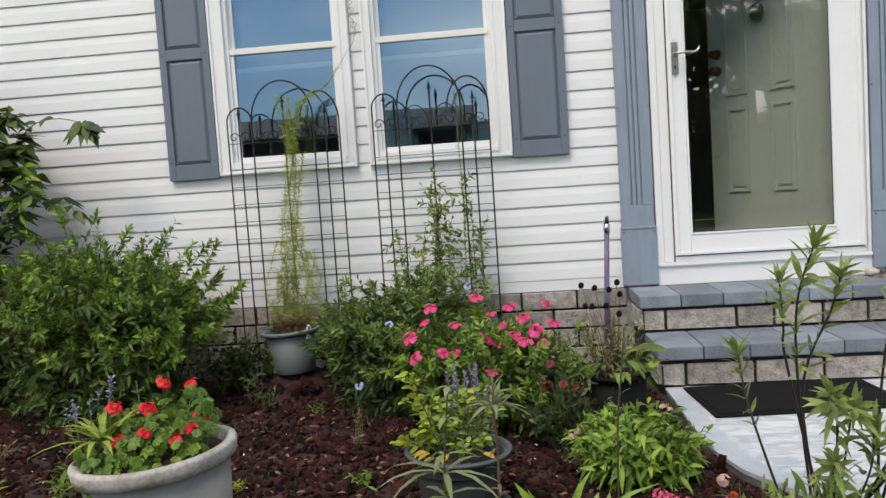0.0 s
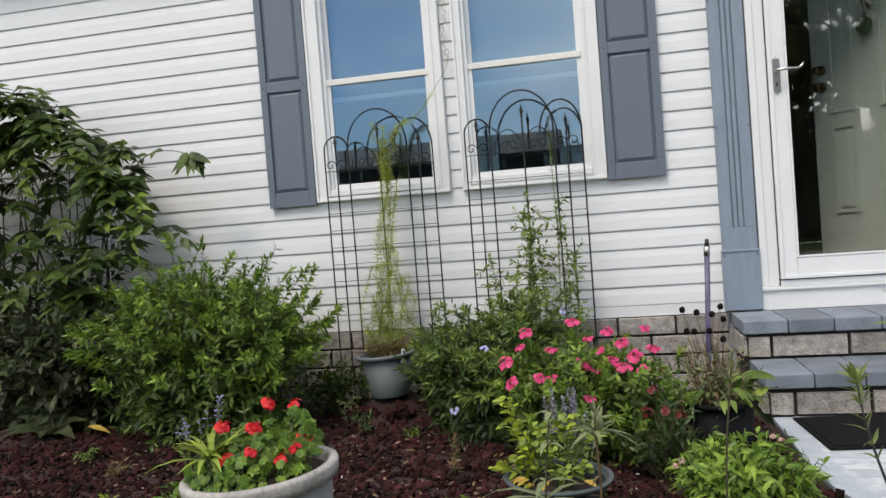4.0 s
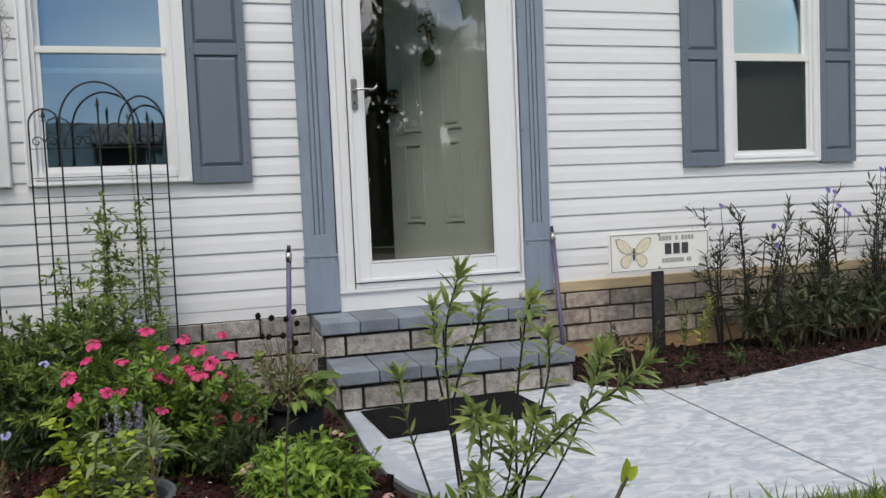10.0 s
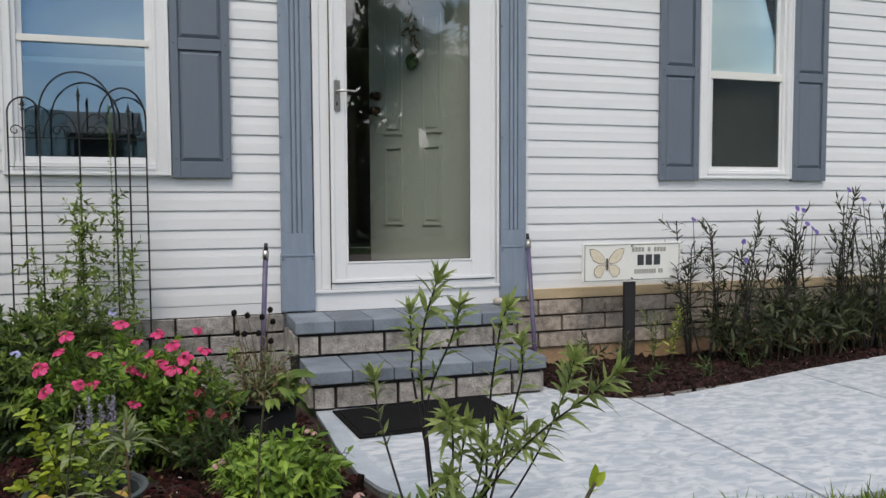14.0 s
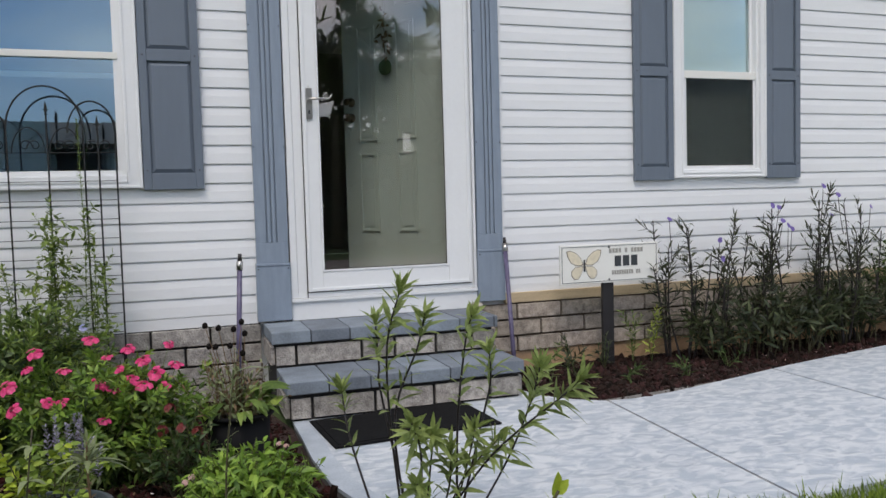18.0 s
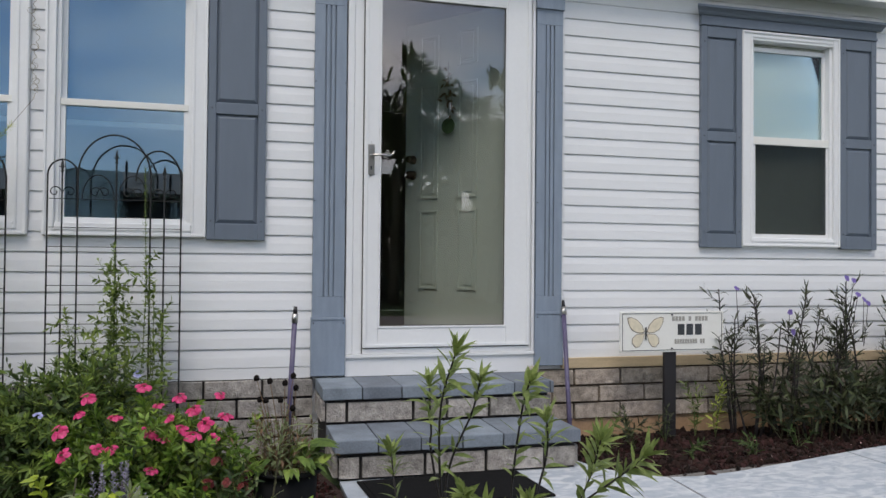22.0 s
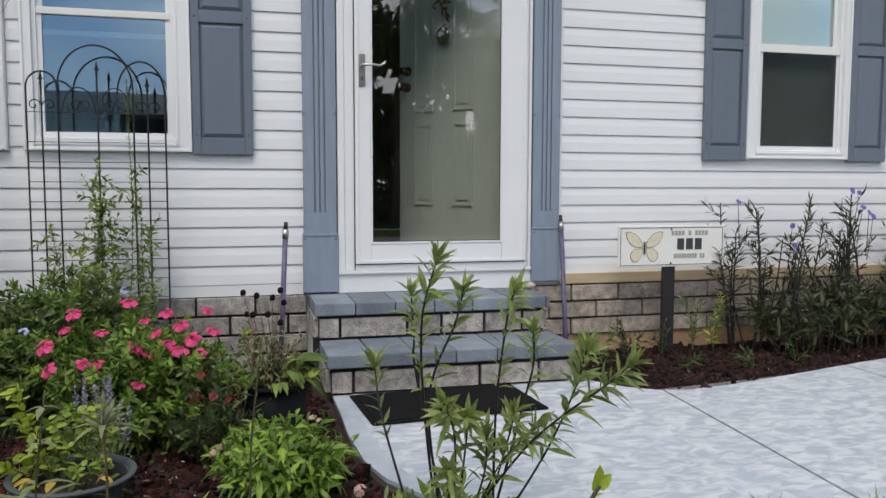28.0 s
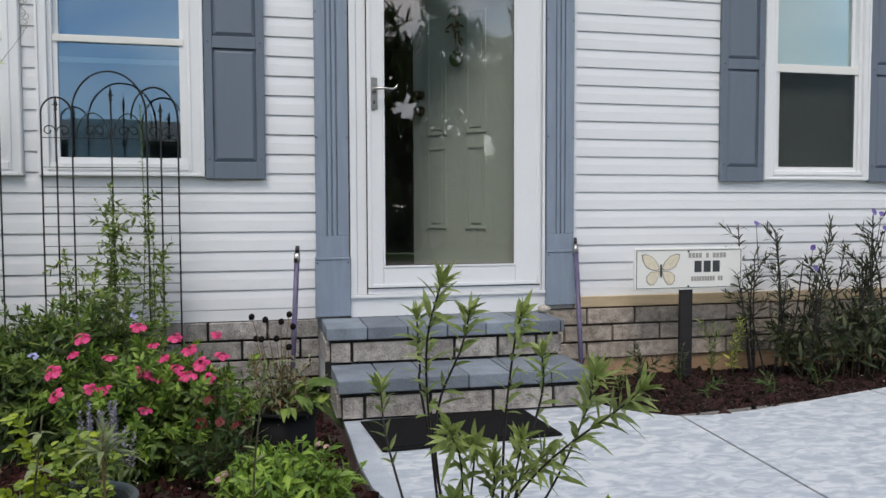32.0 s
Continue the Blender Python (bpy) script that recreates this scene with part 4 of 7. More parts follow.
KINDS = {
    "lance": ((0, 0.2, 0.45, 0.72, 1.0), (0.12, 0.72, 1.0, 0.62, 0.03)),
    "oval": ((0, 0.15, 0.42, 0.75, 1.0), (0.2, 0.82, 1.0, 0.7, 0.04)),
    "ovate": ((0, 0.16, 0.36, 0.68, 1.0), (0.12, 0.86, 1.0, 0.50, 0.02)),
    "strap": ((0, 0.25, 0.5, 0.78, 1.0), (0.7, 1.0, 0.95, 0.7, 0.05)),
    "petal": ((0, 0.3, 0.6, 0.85, 1.0), (0.2, 0.6, 1.0, 0.95, 0.5)),
}


def unit(a):
    return a / np.maximum(np.linalg.norm(a, axis=-1, keepdims=True), 1e-9)


def leaf_arrays(P, D, U, L, Wd, droop, kind="lance", fold=0.22):
    """Vertices and faces of many leaves; each is two rows of quads folded along its midrib."""
    P, D = np.asarray(P, float), unit(np.asarray(D, float))
    N = len(P)
    U = np.asarray(U, float)
    U = unit(U - D * (U * D).sum(-1, keepdims=True))
    S = np.cross(D, U)
    L, Wd, droop = (np.broadcast_to(np.asarray(v, float), (N,))[:, None, None, None] for v in (L, Wd, droop))
    ts, ws = (np.array(v)[None, :, None, None] for v in KINDS[kind])
    side = np.array([-0.5, 0.0, 0.5])[None, None, :, None]
    v = P[:, None, None, :] + D[:, None, None, :] * L * ts + S[:, None, None, :] * Wd * ws * side
    v = v + U[:, None, None, :] * (fold * np.abs(side) * Wd * ws) - np.array([0, 0, 1.0]) * (droop * L * ts**2)
    v = v.reshape(-1, 3)
    quad = []
    for i in range(4):
        for j in range(2):
            quad.append((i * 3 + j, i * 3 + j + 1, (i + 1) * 3 + j + 1, (i + 1) * 3 + j))
    faces = (np.arange(N)[:, None, None] * 15 + np.array(quad)[None]).reshape(-1, 4)
    return v, faces


def leaf_part(name, specs, mat, parent, kind="lance", fold=0.22, label=""):
    P, D, U, L, Wd, dr = (np.array(s) for s in zip(*specs))
    v, f = leaf_arrays(P, D, U, L, Wd, dr, kind, fold)
    ob = new(name, raw_mesh(name, v, f, mat, True))
    ob.parent = parent
    if label:
        ob["label"] = label
    return ob


def leaf_each(name, specs, mat, parent, kind="lance", fold=0.22):
    """The same leaves, each an object of its own."""
    for sp_ in specs:
        leaf_part(name, [sp_], mat, parent, kind, fold)


def stem_parts(name, stems, mat, parent, sides=5):
    """Each stalk a part of its own."""
    for st_ in stems:
        part(name, tube([st_], sides), mat, parent, smooth=True)


def curve_points(points, n=10):
    """A smooth line through a few points."""
    p = [np.array(q, float) for q in points]
    p = [2 * p[0] - p[1]] + p + [2 * p[-1] - p[-2]]
    out = []
    m = len(p) - 3
    for i in range(n + 1):
        s = i / n * m
        k = min(int(s), m - 1)
        t = s - k
        a, b, c, d = p[k : k + 4]
        out.append(0.5 * ((2 * b) + (c - a) * t + (2 * a - 5 * b + 4 * c - d) * t * t + (3 * b - a - 3 * c + d) * t**3))
    return np.array(out)


def along(pts, spacing, start=0.2, elev=55, length=0.05, width=0.015, droop=0.15, whorl=1, spread=0.25, taper=0.35, out=None):
    """Leaves set spirally along a line of points."""
    seg = np.linalg.norm(np.diff(pts, axis=0), axis=1)
    cum = np.r_[0, np.cumsum(seg)]
    total = cum[-1]
    s, ang = start * total, RNG.uniform(0, 6.28)
    specs = [] if out is None else out
    while s <= total:
        i = min(np.searchsorted(cum, s, "right") - 1, len(seg) - 1)
        f = (s - cum[i]) / max(seg[i], 1e-6)
        p, t = pts[i] * (1 - f) + pts[i + 1] * f, unit(pts[i + 1] - pts[i])
        a = unit(np.cross(t, (0.31, 0.95, 0.1)))
        b = np.cross(t, a)
        for w in range(whorl):
            u = ang + 2 * math.pi * w / whorl + RNG.normal(0, 0.25)
            r = a * math.cos(u) + b * math.sin(u)
            e = radians(elev + RNG.normal(0, 12)) * (1 - 0.45 * (s / total) ** 3)
            d = t * math.cos(e) + r * math.sin(e)
            n = t * math.sin(e) - r * math.cos(e) + RNG.normal(0, spread, 3)
            k = (1 - taper * (s / total)) * RNG.uniform(0.7, 1.15)
            specs.append((p, d, n, length * k, width * k, droop * RNG.uniform(0.3, 1.6)))
        ang += 2.4 if whorl == 1 else math.pi / whorl
        s += spacing * RNG.uniform(0.75, 1.3)
    return specs


def shrub(name, at, rx, ry, h, n, label, category="shrub", leaf=(0.045, 0.015), spacing=0.02, mat=None, stem_mat=None, twigs=3, skirt=0, base=0.3, elev=55, droop=0.15, kind="lance", start=0.35, thick=0.004, shoulder=0.45, group="", lean=(0, 0), tips=None, tip_leaf=(0.06, 0.018)):
    """Shoots that fan out from the ground with side twigs, all set with leaves."""
    sh = thing(name, at, label, category, group)
    stems, specs, ends = [], [], []
    for _ in range(n):
        u, r = RNG.uniform(0, 2 * math.pi), math.sqrt(RNG.uniform(0.0, 1.0))
        top = h * (1 - shoulder * r * r) * RNG.uniform(0.72, 1.08)
        tip = np.array([rx * r * math.cos(u) + lean[0], ry * r * math.sin(u) + lean[1], top])
        foot = np.array([rx * r * base * math.cos(u), ry * r * base * math.sin(u), -0.03])
        mid = foot * 0.55 + tip * 0.45 + np.array([RNG.normal(0, 0.03), RNG.normal(0, 0.03), 0.10 * h])
        pts = curve_points([foot, mid, tip], 8)
        stems.append((pts, thick, thick * 0.3))
        along(pts, spacing, start, elev, leaf[0], leaf[1], droop, out=specs)
        ends.append((pts, 1.0))
        for _ in range(twigs):
            k = RNG.integers(3, 8)
            d = unit(np.array([math.cos(u) * r, math.sin(u) * r, 0.6]) + RNG.normal(0, 0.7, 3))
            d[2] = abs(d[2]) * 0.8 + 0.1
            tw = curve_points([pts[k], pts[k] + d * 0.5 * h * 0.34, pts[k] + d * RNG.uniform(0.2, 0.42) * h + (0, 0, 0.02)], 5)
            stems.append((tw, thick * 0.5, thick * 0.25))
            along(tw, spacing, 0.15, elev, leaf[0], leaf[1], droop, out=specs)
            ends.append((tw, 0.85))
        for _ in range(skirt):
            k = RNG.integers(0, 4)
            w = u + RNG.normal(0, 0.9)
            d = np.array([math.cos(w), math.sin(w), RNG.uniform(-0.25, 0.5)])
            tw = curve_points([pts[k], pts[k] + d * 0.07 + (0, 0, 0.02), pts[k] + d * RNG.uniform(0.10, 0.20)], 5)
            tw[:, 2] = np.maximum(tw[:, 2], 0.004)
            stems.append((tw, thick * 0.5, thick * 0.25))
            along(tw, spacing * 0.8, 0.05, elev, leaf[0] * 1.15, leaf[1] * 1.15, droop, out=specs)
    tagged(part("branchwork", tube(stems, 4), stem_mat or M_STEM, sh), kind="stuff")
    leaf_part("foliage", specs, mat, sh, kind)
    # light on the shoot tips is put into a brighter leaf colour
    if tips:
        fresh = []
        for line, k in ends:
            if RNG.uniform() < 0.6:
                along(line[-3:], 0.012, 0.25, 58, tip_leaf[0] * k, tip_leaf[1] * k, droop, whorl=3, taper=0.25, spread=0.35, out=fresh)
        tagged(leaf_part("young_foliage", fresh, tips, sh, kind, label="leaves at the shoot tips, brightened in colour as if lit"), kind="stuff")
    return sh


def floret_mesh(name, mat, petals=5, r=0.014, n=1, dome=0.0, cup=0.25, wide=0.8, seed=3, flat=0.0):
    """A flower head of n five-petalled florets spread over a dome of radius dome."""
    rng = np.random.default_rng(seed)
    specs = []
    for i in range(n):
        if n == 1:
            c, ax = np.zeros(3), np.array([0, 0, 1.0])
        else:
            v = rng.normal(0, 1, 3)
            v[2] = abs(v[2]) * 0.9 + 0.15 + flat
            ax = unit(v)
            c = np.r_[unit(v[:2]) * math.sqrt(rng.uniform(0.02, 1)), ax[2] * 0.35] * dome if flat else ax * dome * np.array([1, 1, 0.62])
        a = unit(np.cross(ax, (0.3, 0.9, 0.2)))
        b = np.cross(ax, a)
        o = rng.uniform(0, 6)
        for k in range(petals):
            u = o + 2 * math.pi * k / petals
            d = (a * math.cos(u) + b * math.sin(u)) * math.cos(cup) + ax * math.sin(cup)
            specs.append((c, d, ax, r * rng.uniform(0.85, 1.1), r * wide, 0.1))
    P, D, U, L, Wd, dr = (np.array(s) for s in zip(*specs))
    v, f = leaf_arrays(P, D, U, L, Wd, dr, "petal", 0.1)
    return raw_mesh(name, v, f, mat, True)


def face_camera(tilt=55, turn=0.0):
    """A tilt that turns a flower's face towards the street."""
    return Euler((radians(tilt), 0, radians(turn))).to_matrix().to_4x4()


def bloom(parent, mesh, p, tilt=40, scale=1.0, name="flower_head"):
    q = parent.matrix_world.inverted() @ Vector(p)
    m = Matrix.Translation(q) @ face_camera(tilt + RNG.normal(0, 10), RNG.normal(0, 25)) @ Matrix.Rotation(RNG.uniform(0, 6), 4, "Z") @ Matrix.Scale(scale * RNG.uniform(0.88, 1.1), 4)
    return share(name, mesh, m, parent)


bpy.context.view_layer.update()

# ---- left bed: large shrub, climbing vine ----
shrub("plumbago_shrub", (-3.06, -0.60, -0.02), 0.50, 0.34, 0.84, 86, "large dense green shrub against the white siding", leaf=(0.062, 0.020), spacing=0.023, mat=L_BUSH, twigs=6, skirt=4, base=0.75, elev=62, start=0.10, shoulder=0.34, thick=0.004, tips=L_BUSHTIP, tip_leaf=(0.072, 0.021))
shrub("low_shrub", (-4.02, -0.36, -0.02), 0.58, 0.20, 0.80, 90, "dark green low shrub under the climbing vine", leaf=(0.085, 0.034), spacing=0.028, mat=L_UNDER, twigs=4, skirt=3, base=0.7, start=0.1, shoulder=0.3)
shrub("low_shrub", (-2.42, -0.30, -0.02), 0.24, 0.14, 0.26, 34, "dark green low growth between the shrub and the pot", leaf=(0.06, 0.024), spacing=0.024, mat=L_VINE, twigs=3, base=0.7, start=0.1)
shrub("low_shrub", (-1.82, -0.36, -0.02), 0.15, 0.14, 0.40, 30, "dark green low growth beside the pale pot", leaf=(0.06, 0.024), spacing=0.024, mat=L_PLUMB, twigs=4, base=0.6, start=0.1)

vine = thing("climbing_vine", (-4.1, -0.28, -0.02), "dense broad-leaved climbing vine against the siding", "vine")
specs, stems = [], []
# right-hand outline of the growth, by height
EDGE_Z, EDGE_X = (0.0, 0.75, 0.93, 1.0, 1.1, 1.25, 1.40, 1.52, 1.60, 1.75, 1.90), (0.30, 0.40, 0.54, 0.74, 0.76, 0.69, 0.64, 0.52, 0.33, 0.22, -0.05)
for i in range(400):
    z = 0.22 + 1.66 * RNG.uniform(0, 1) ** 0.75
    lim = float(np.interp(z, EDGE_Z, EDGE_X)) - 0.10
    x = RNG.uniform(-0.95, lim) if i % 3 else lim - abs(RNG.normal(0, 0.12))
    deep = RNG.uniform(0, 1)
    p0 = np.array([x, 0.12 - 0.30 * deep, z])
    d = unit(np.array([RNG.normal(0.15, 0.7), -abs(RNG.normal(0.6, 0.35)), RNG.normal(0.15, 0.3)]))
    pts = curve_points([p0, p0 + d * 0.09 + (0, 0, 0.015), p0 + d * 0.17 - (0, 0, 0.045)], 5)
    stems.append((pts, 0.003, 0.0015))
    if z < 0.95 and RNG.uniform() < 0.5:
        continue
    side = unit(np.cross(d, (0, 0, 1.0)))
    for k in range(1, 6):
        for sgn in (-1, 1):
            if RNG.uniform() < 0.62:
                u = side * sgn + d * RNG.uniform(0.3, 0.9) - (0, 0, RNG.uniform(0.1, 0.75))
                specs.append((pts[k], u, RNG.normal(0, 0.28, 3) + (0, -0.45, 1.0), RNG.uniform(0.085, 0.130), RNG.uniform(0.044, 0.062), 0.18))
    specs.append((pts[-1], d - (0, 0, 0.6), RNG.normal(0, 0.25, 3) + (0, -0.5, 1.0), RNG.uniform(0.09, 0.12), 0.05, 0.2))
for i in range(26):
    x = RNG.uniform(-0.8, 0.4)
    stems.append((curve_points([(x * 0.5, -0.05, -0.03), (x * 0.8 + RNG.normal(0, 0.1), 0.02, 0.6), (x, 0.0, 1.1), (x + RNG.normal(0.05, 0.08), 0.0, 1.5 - max(0, x) * 0.5)], 12), 0.008, 0.003))
arch = curve_points([(0.10, -0.10, 1.66), (0.30, -0.14, 1.60), (0.46, -0.15, 1.42)], 10)
stems.append((arch, 0.005, 0.004))
runner = curve_points([(0.45, 0.0, 1.30), (0.62, -0.02, 1.47), (0.78, -0.02, 1.50), (0.93, -0.03, 1.46)], 10)
stems.append((runner, 0.004, 0.002))
for k in range(11):
    a = -1.0 + k * 0.30
    specs.append((runner[-1] + RNG.normal(0, 0.012, 3), (math.sin(a), -0.35, -0.45 - 0.5 * math.cos(a)), (0.1, -0.8, 0.6), 0.130, 0.056, 0.1))
for k in range(7):
    specs.append((runner[3 + k % 4], (RNG.normal(0, 0.8), -0.5, RNG.normal(0, 0.4)), (0, -0.6, 0.8), 0.085, 0.042, 0.3))
leaf_part("foliage", specs, L_VINE, vine, "ovate", 0.22)
lime = []
SPRAYS = (((0.56, 1.47), (0.49, 1.07)), ((0.66, 1.27), (0.74, 1.08)), ((0.22, 1.69), (0.20, 1.5)), ((0.06, 1.60), (0.04, 1.32)), ((0.40, 1.55), (0.36, 1.38)), ((0.60, 1.12), (0.66, 0.98)))
for (xa, za), (xb, zb) in SPRAYS:
    line = curve_points([(xa, -0.16, za), ((xa + xb) / 2, -0.25, (za + zb) / 2 + 0.02), (xb, -0.24, zb)], 8)
    stems.append((line, 0.0022, 0.0012))
    for k in range(1, 9):
        for side in (-1, 1):
            if RNG.uniform() < 0.75:
                lime.append((line[k] + RNG.normal(0, 0.008, 3), (side * RNG.uniform(0.5, 1.1), RNG.normal(-0.25, 0.25), RNG.normal(-0.3, 0.35)), RNG.normal(0, 0.35, 3) + (0, -0.7, 0.7), RNG.uniform(0.06, 0.10), RNG.uniform(0.032, 0.046), 0.2))
tagged(part("branchwork", tube(stems, 5), M_STEM, vine), kind="stuff")
leaf_part("young_leaves", lime, L_YOUNG, vine, "ovate", 0.2, "bright green young leaves")

# ---- trellises ----
def trellis(name, x0, z0, w, tilt, label):
    """A black wire panel: uprights, cross wires, three arches, scrolls and spear tips."""
    t = thing(name, (x0, -0.18, 0.0), label, "trellis", "wire trellises", ry=tilt)
    r = 0.0045
    xs = (0.0, 0.065, 0.135, 0.31, 0.47, 0.535, w)
    tops = (1.36, 1.42, 1.44, 1.47, 1.43, 1.40, 1.36)
    for x, zt in zip(xs, tops):
        part("upright", tube([([(x, 0, -0.08), (x, 0, zt - z0 if x in (0.065, 0.31, 0.535) else 1.40 - z0)], r, r)], 6), M_IRON, t)
    for z in [0.30 + 0.094 * i for i in range(10)] + [1.285]:
        part("cross_wire", tube([([(0, -0.004, z - z0), (w, -0.004, z - z0)], 0.0018, 0.0018)], 5), M_IRON, t)

    def arch(a, b, z, hgt, rad=r):
        c, hw = (a + b) / 2, (b - a) / 2
        part("arch", tube([([(c - hw * math.cos(math.pi * k / 18), 0, z - z0 + hgt * math.sin(math.pi * k / 18)) for k in range(19)], rad, rad)], 6), M_IRON, t)

    arch(0.0, 0.135, 1.40, 0.075)
    arch(0.135, 0.47, 1.40, 0.205)
    arch(0.40, w, 1.38, 0.155)
    arch(0.155, 0.30, 1.285, 0.12, 0.0028)
    arch(0.32, 0.455, 1.285, 0.12, 0.0028)

    def scroll(cx, cz, s):
        part("scroll", tube([([(cx + s * (0.030 - 0.0035 * k / 2) * math.cos(k * 0.5), 0.0, cz - z0 + (0.030 - 0.0035 * k / 2) * math.sin(k * 0.5)) for k in range(15)], 0.0028, 0.0028)], 5), M_IRON, t)

    for cx, s in ((0.033, 1), (0.10, -1), (0.215, 1), (0.255, -1), (0.365, 1), (0.41, -1), (0.503, 1), (0.57, -1)):
        scroll(cx, 1.318, s)
    for x, z in ((0.065, 1.42), (0.31, 1.47), (0.535, 1.40)):
        bm = lathe([(0, 0.0), (0.009, 0.008), (0.004, 0.016), (0.009, 0.03), (0.0045, 0.055), (0, 0.075)], 8)
        bmesh.ops.transform(bm, matrix=Matrix.Translation((x, 0, z - z0 - 0.01)), verts=bm.verts)
        part("finial", bm, M_IRON, t, smooth=True)
        part("finial_bar", tube([([(x - 0.016, 0, z - z0 + 0.022), (x + 0.016, 0, z - z0 + 0.022)], 0.0018, 0.0018)], 5), M_IRON, t)
    return t


trellis("wire_trellis", -2.445, 0.0, 0.61, 0.0, "black wire garden trellis with scroll top, standing before a window")
trellis("wire_trellis", -1.655, -0.015, 0.615, 0.0, "black wire garden trellis with scroll top, vine growing up it")

# ---- pots ----
def pot(name, at, r_top, r_base, h, rim, mat, label, rim_mat=None, tilt=(0, 0), soil=0.035, wall=0.006, ribs=0, group=""):
    """A tapered planter: body with a rolled rim band, inner wall and soil."""
    p = thing(name, at, label, "plant pot", group, rx=tilt[0], ry=tilt[1])
    part("body", lathe([(0, 0), (r_base, 0), (r_base + 0.004, 0.006), (r_top - 0.012, h - rim), (r_top - 0.012 - wall, h - rim), (r_base, 0.03)], 44), mat, p, smooth=True)
    e = 0.008
    part("rim", lathe([(r_top - 0.014, h - rim + 0.001), (r_top + e * 0.6, h - rim), (r_top + e, h - rim * 0.6), (r_top + e * 1.3, h - rim * 0.25), (r_top + e, h - 0.004), (r_top, h), (r_top - wall * 1.6, h - 0.003), (r_top - wall * 2.2, h - rim)], 44), rim_mat or mat, p, smooth=True)
    part("soil", lathe([(0, h - soil + 0.008), (r_top * 0.6, h - soil + 0.004), (r_top - wall * 2.3, h - soil)], 28), M_SOIL, p)
    return p


pot("planter_pot", (-1.882, -2.40, -0.03), 0.200, 0.152, 0.374, 0.042, M_STONEPOT, "large round grey resin planter with red geraniums", M_STONERIM, (0, -3.6), wall=0.010, soil=0.03)
POT_T = pot("hanging_style_pot", (-2.12, -0.36, 0.075), 0.146, 0.098, 0.225, 0.022, M_GREYPOT, "pale grey-green plastic pot before the trellis", tilt=(0, -3))
tagged(part("mulch_mound", lathe([(0, 0.094), (0.10, 0.088), (0.17, 0.04), (0.30, -0.03)], 24), M_MULCH), "low mound of mulch under the pot", "mulch", kind="structure").location = (-2.125, -0.30, -0.02)
pot("black_nursery_pot", (-0.575, -1.18, -0.03), 0.138, 0.110, 0.232, 0.018, M_BLACKPLASTIC, "black plastic nursery pot with dried coneflowers")
pot("nursery_pot", (-1.132, -2.10, -0.035), 0.133, 0.112, 0.085, 0.014, M_GREENPOT, "dark grey-green nursery pot sunk in the mulch around another", M_GREENRIM, soil=0.06, wall=0.004)
pot("nursery_pot", (-1.148, -2.03, -0.03), 0.152, 0.098, 0.222, 0.015, M_GREENPOT, "dark grey-green nursery pot of mixed seedlings", M_GREENRIM, tilt=(0, 1), soil=0.05, wall=0.004)
bpy.context.view_layer.update()

# geraniums in the grey planter
ger = thing("geranium", (-1.93, -2.38, 0.31), "red geranium with small scalloped leaves in the planter", "flower", "planter flowers")
specs, stems = [], []
FLOWERS = [(-1.928, -2.25, 0.478), (-1.859, -2.23, 0.469), (-2.0, -2.39, 0.45), (-1.922, -2.36, 0.435), (-1.781, -2.36, 0.411), (-1.892, -2.45, 0.398), (-1.784, -2.44, 0.404), (-1.953, -2.48, 0.388), (-1.809, -2.46, 0.381), (-1.93, -2.36, 0.437)]
red = floret_mesh("flower_head", P_RED, 5, 0.0125, 22, 0.022, 0.1, 0.9, 3, 0.35)
for p in FLOWERS:
    q = np.array(p) - (-1.93, -2.38, 0.31)
    stems.append((curve_points([(q[0] * 0.4, q[1] * 0.4, -0.02), (q[0] * 0.8, q[1] * 0.8, q[2] * 0.5), q], 6), 0.0024, 0.0017))
    bloom(ger, red, (p[0], p[1] - 0.012, p[2] + 0.004), 32, 0.80)
for i in range(310):
    u, r = RNG.uniform(0, 6.28), math.sqrt(RNG.uniform(0, 1)) * 0.178
    z = RNG.uniform(-0.02, 0.105) * (1 - (r / 0.28) ** 2) + (0.025 if math.cos(u) * r > 0.05 and math.sin(u) > 0 else 0.0)
    c = np.array([r * math.cos(u) + 0.012, r * math.sin(u) - 0.015, z + 0.026 + 0.10 * r * math.cos(u) + 0.20 * r * math.sin(u)])
    n = unit(np.array([math.cos(u) * r * 3, math.sin(u) * r * 3 - 0.4, 0.8]) + RNG.normal(0, 0.45, 3))
    w = RNG.uniform(0, 6.28)
    size = RNG.uniform(0.75, 1.25)
    for k in range(7):
        w += 0.82
        a = unit(np.cross(n, (0.4, 0.2, 0.9)))
        b = np.cross(n, a)
        specs.append((c, a * math.cos(w) + b * math.sin(w), n + RNG.normal(0, 0.12, 3), 0.0185 * size, 0.0165 * size, 0.25))
    stems.append(([(c[0] * 0.7, c[1] * 0.7, -0.03), tuple(c)], 0.0014, 0.001))
tagged(part("stalkwork", tube(stems, 4), M_GREENSTEM, ger), kind="stuff")
leaf_part("foliage", specs, L_GERAN, ger, "oval", 0.1)
blue = thing("blue_salvia", (-2.08, -2.41, 0.29), "pale blue-violet flower spikes in the planter", "flower", "planter flowers")
specs, stems, buds = [], [], []
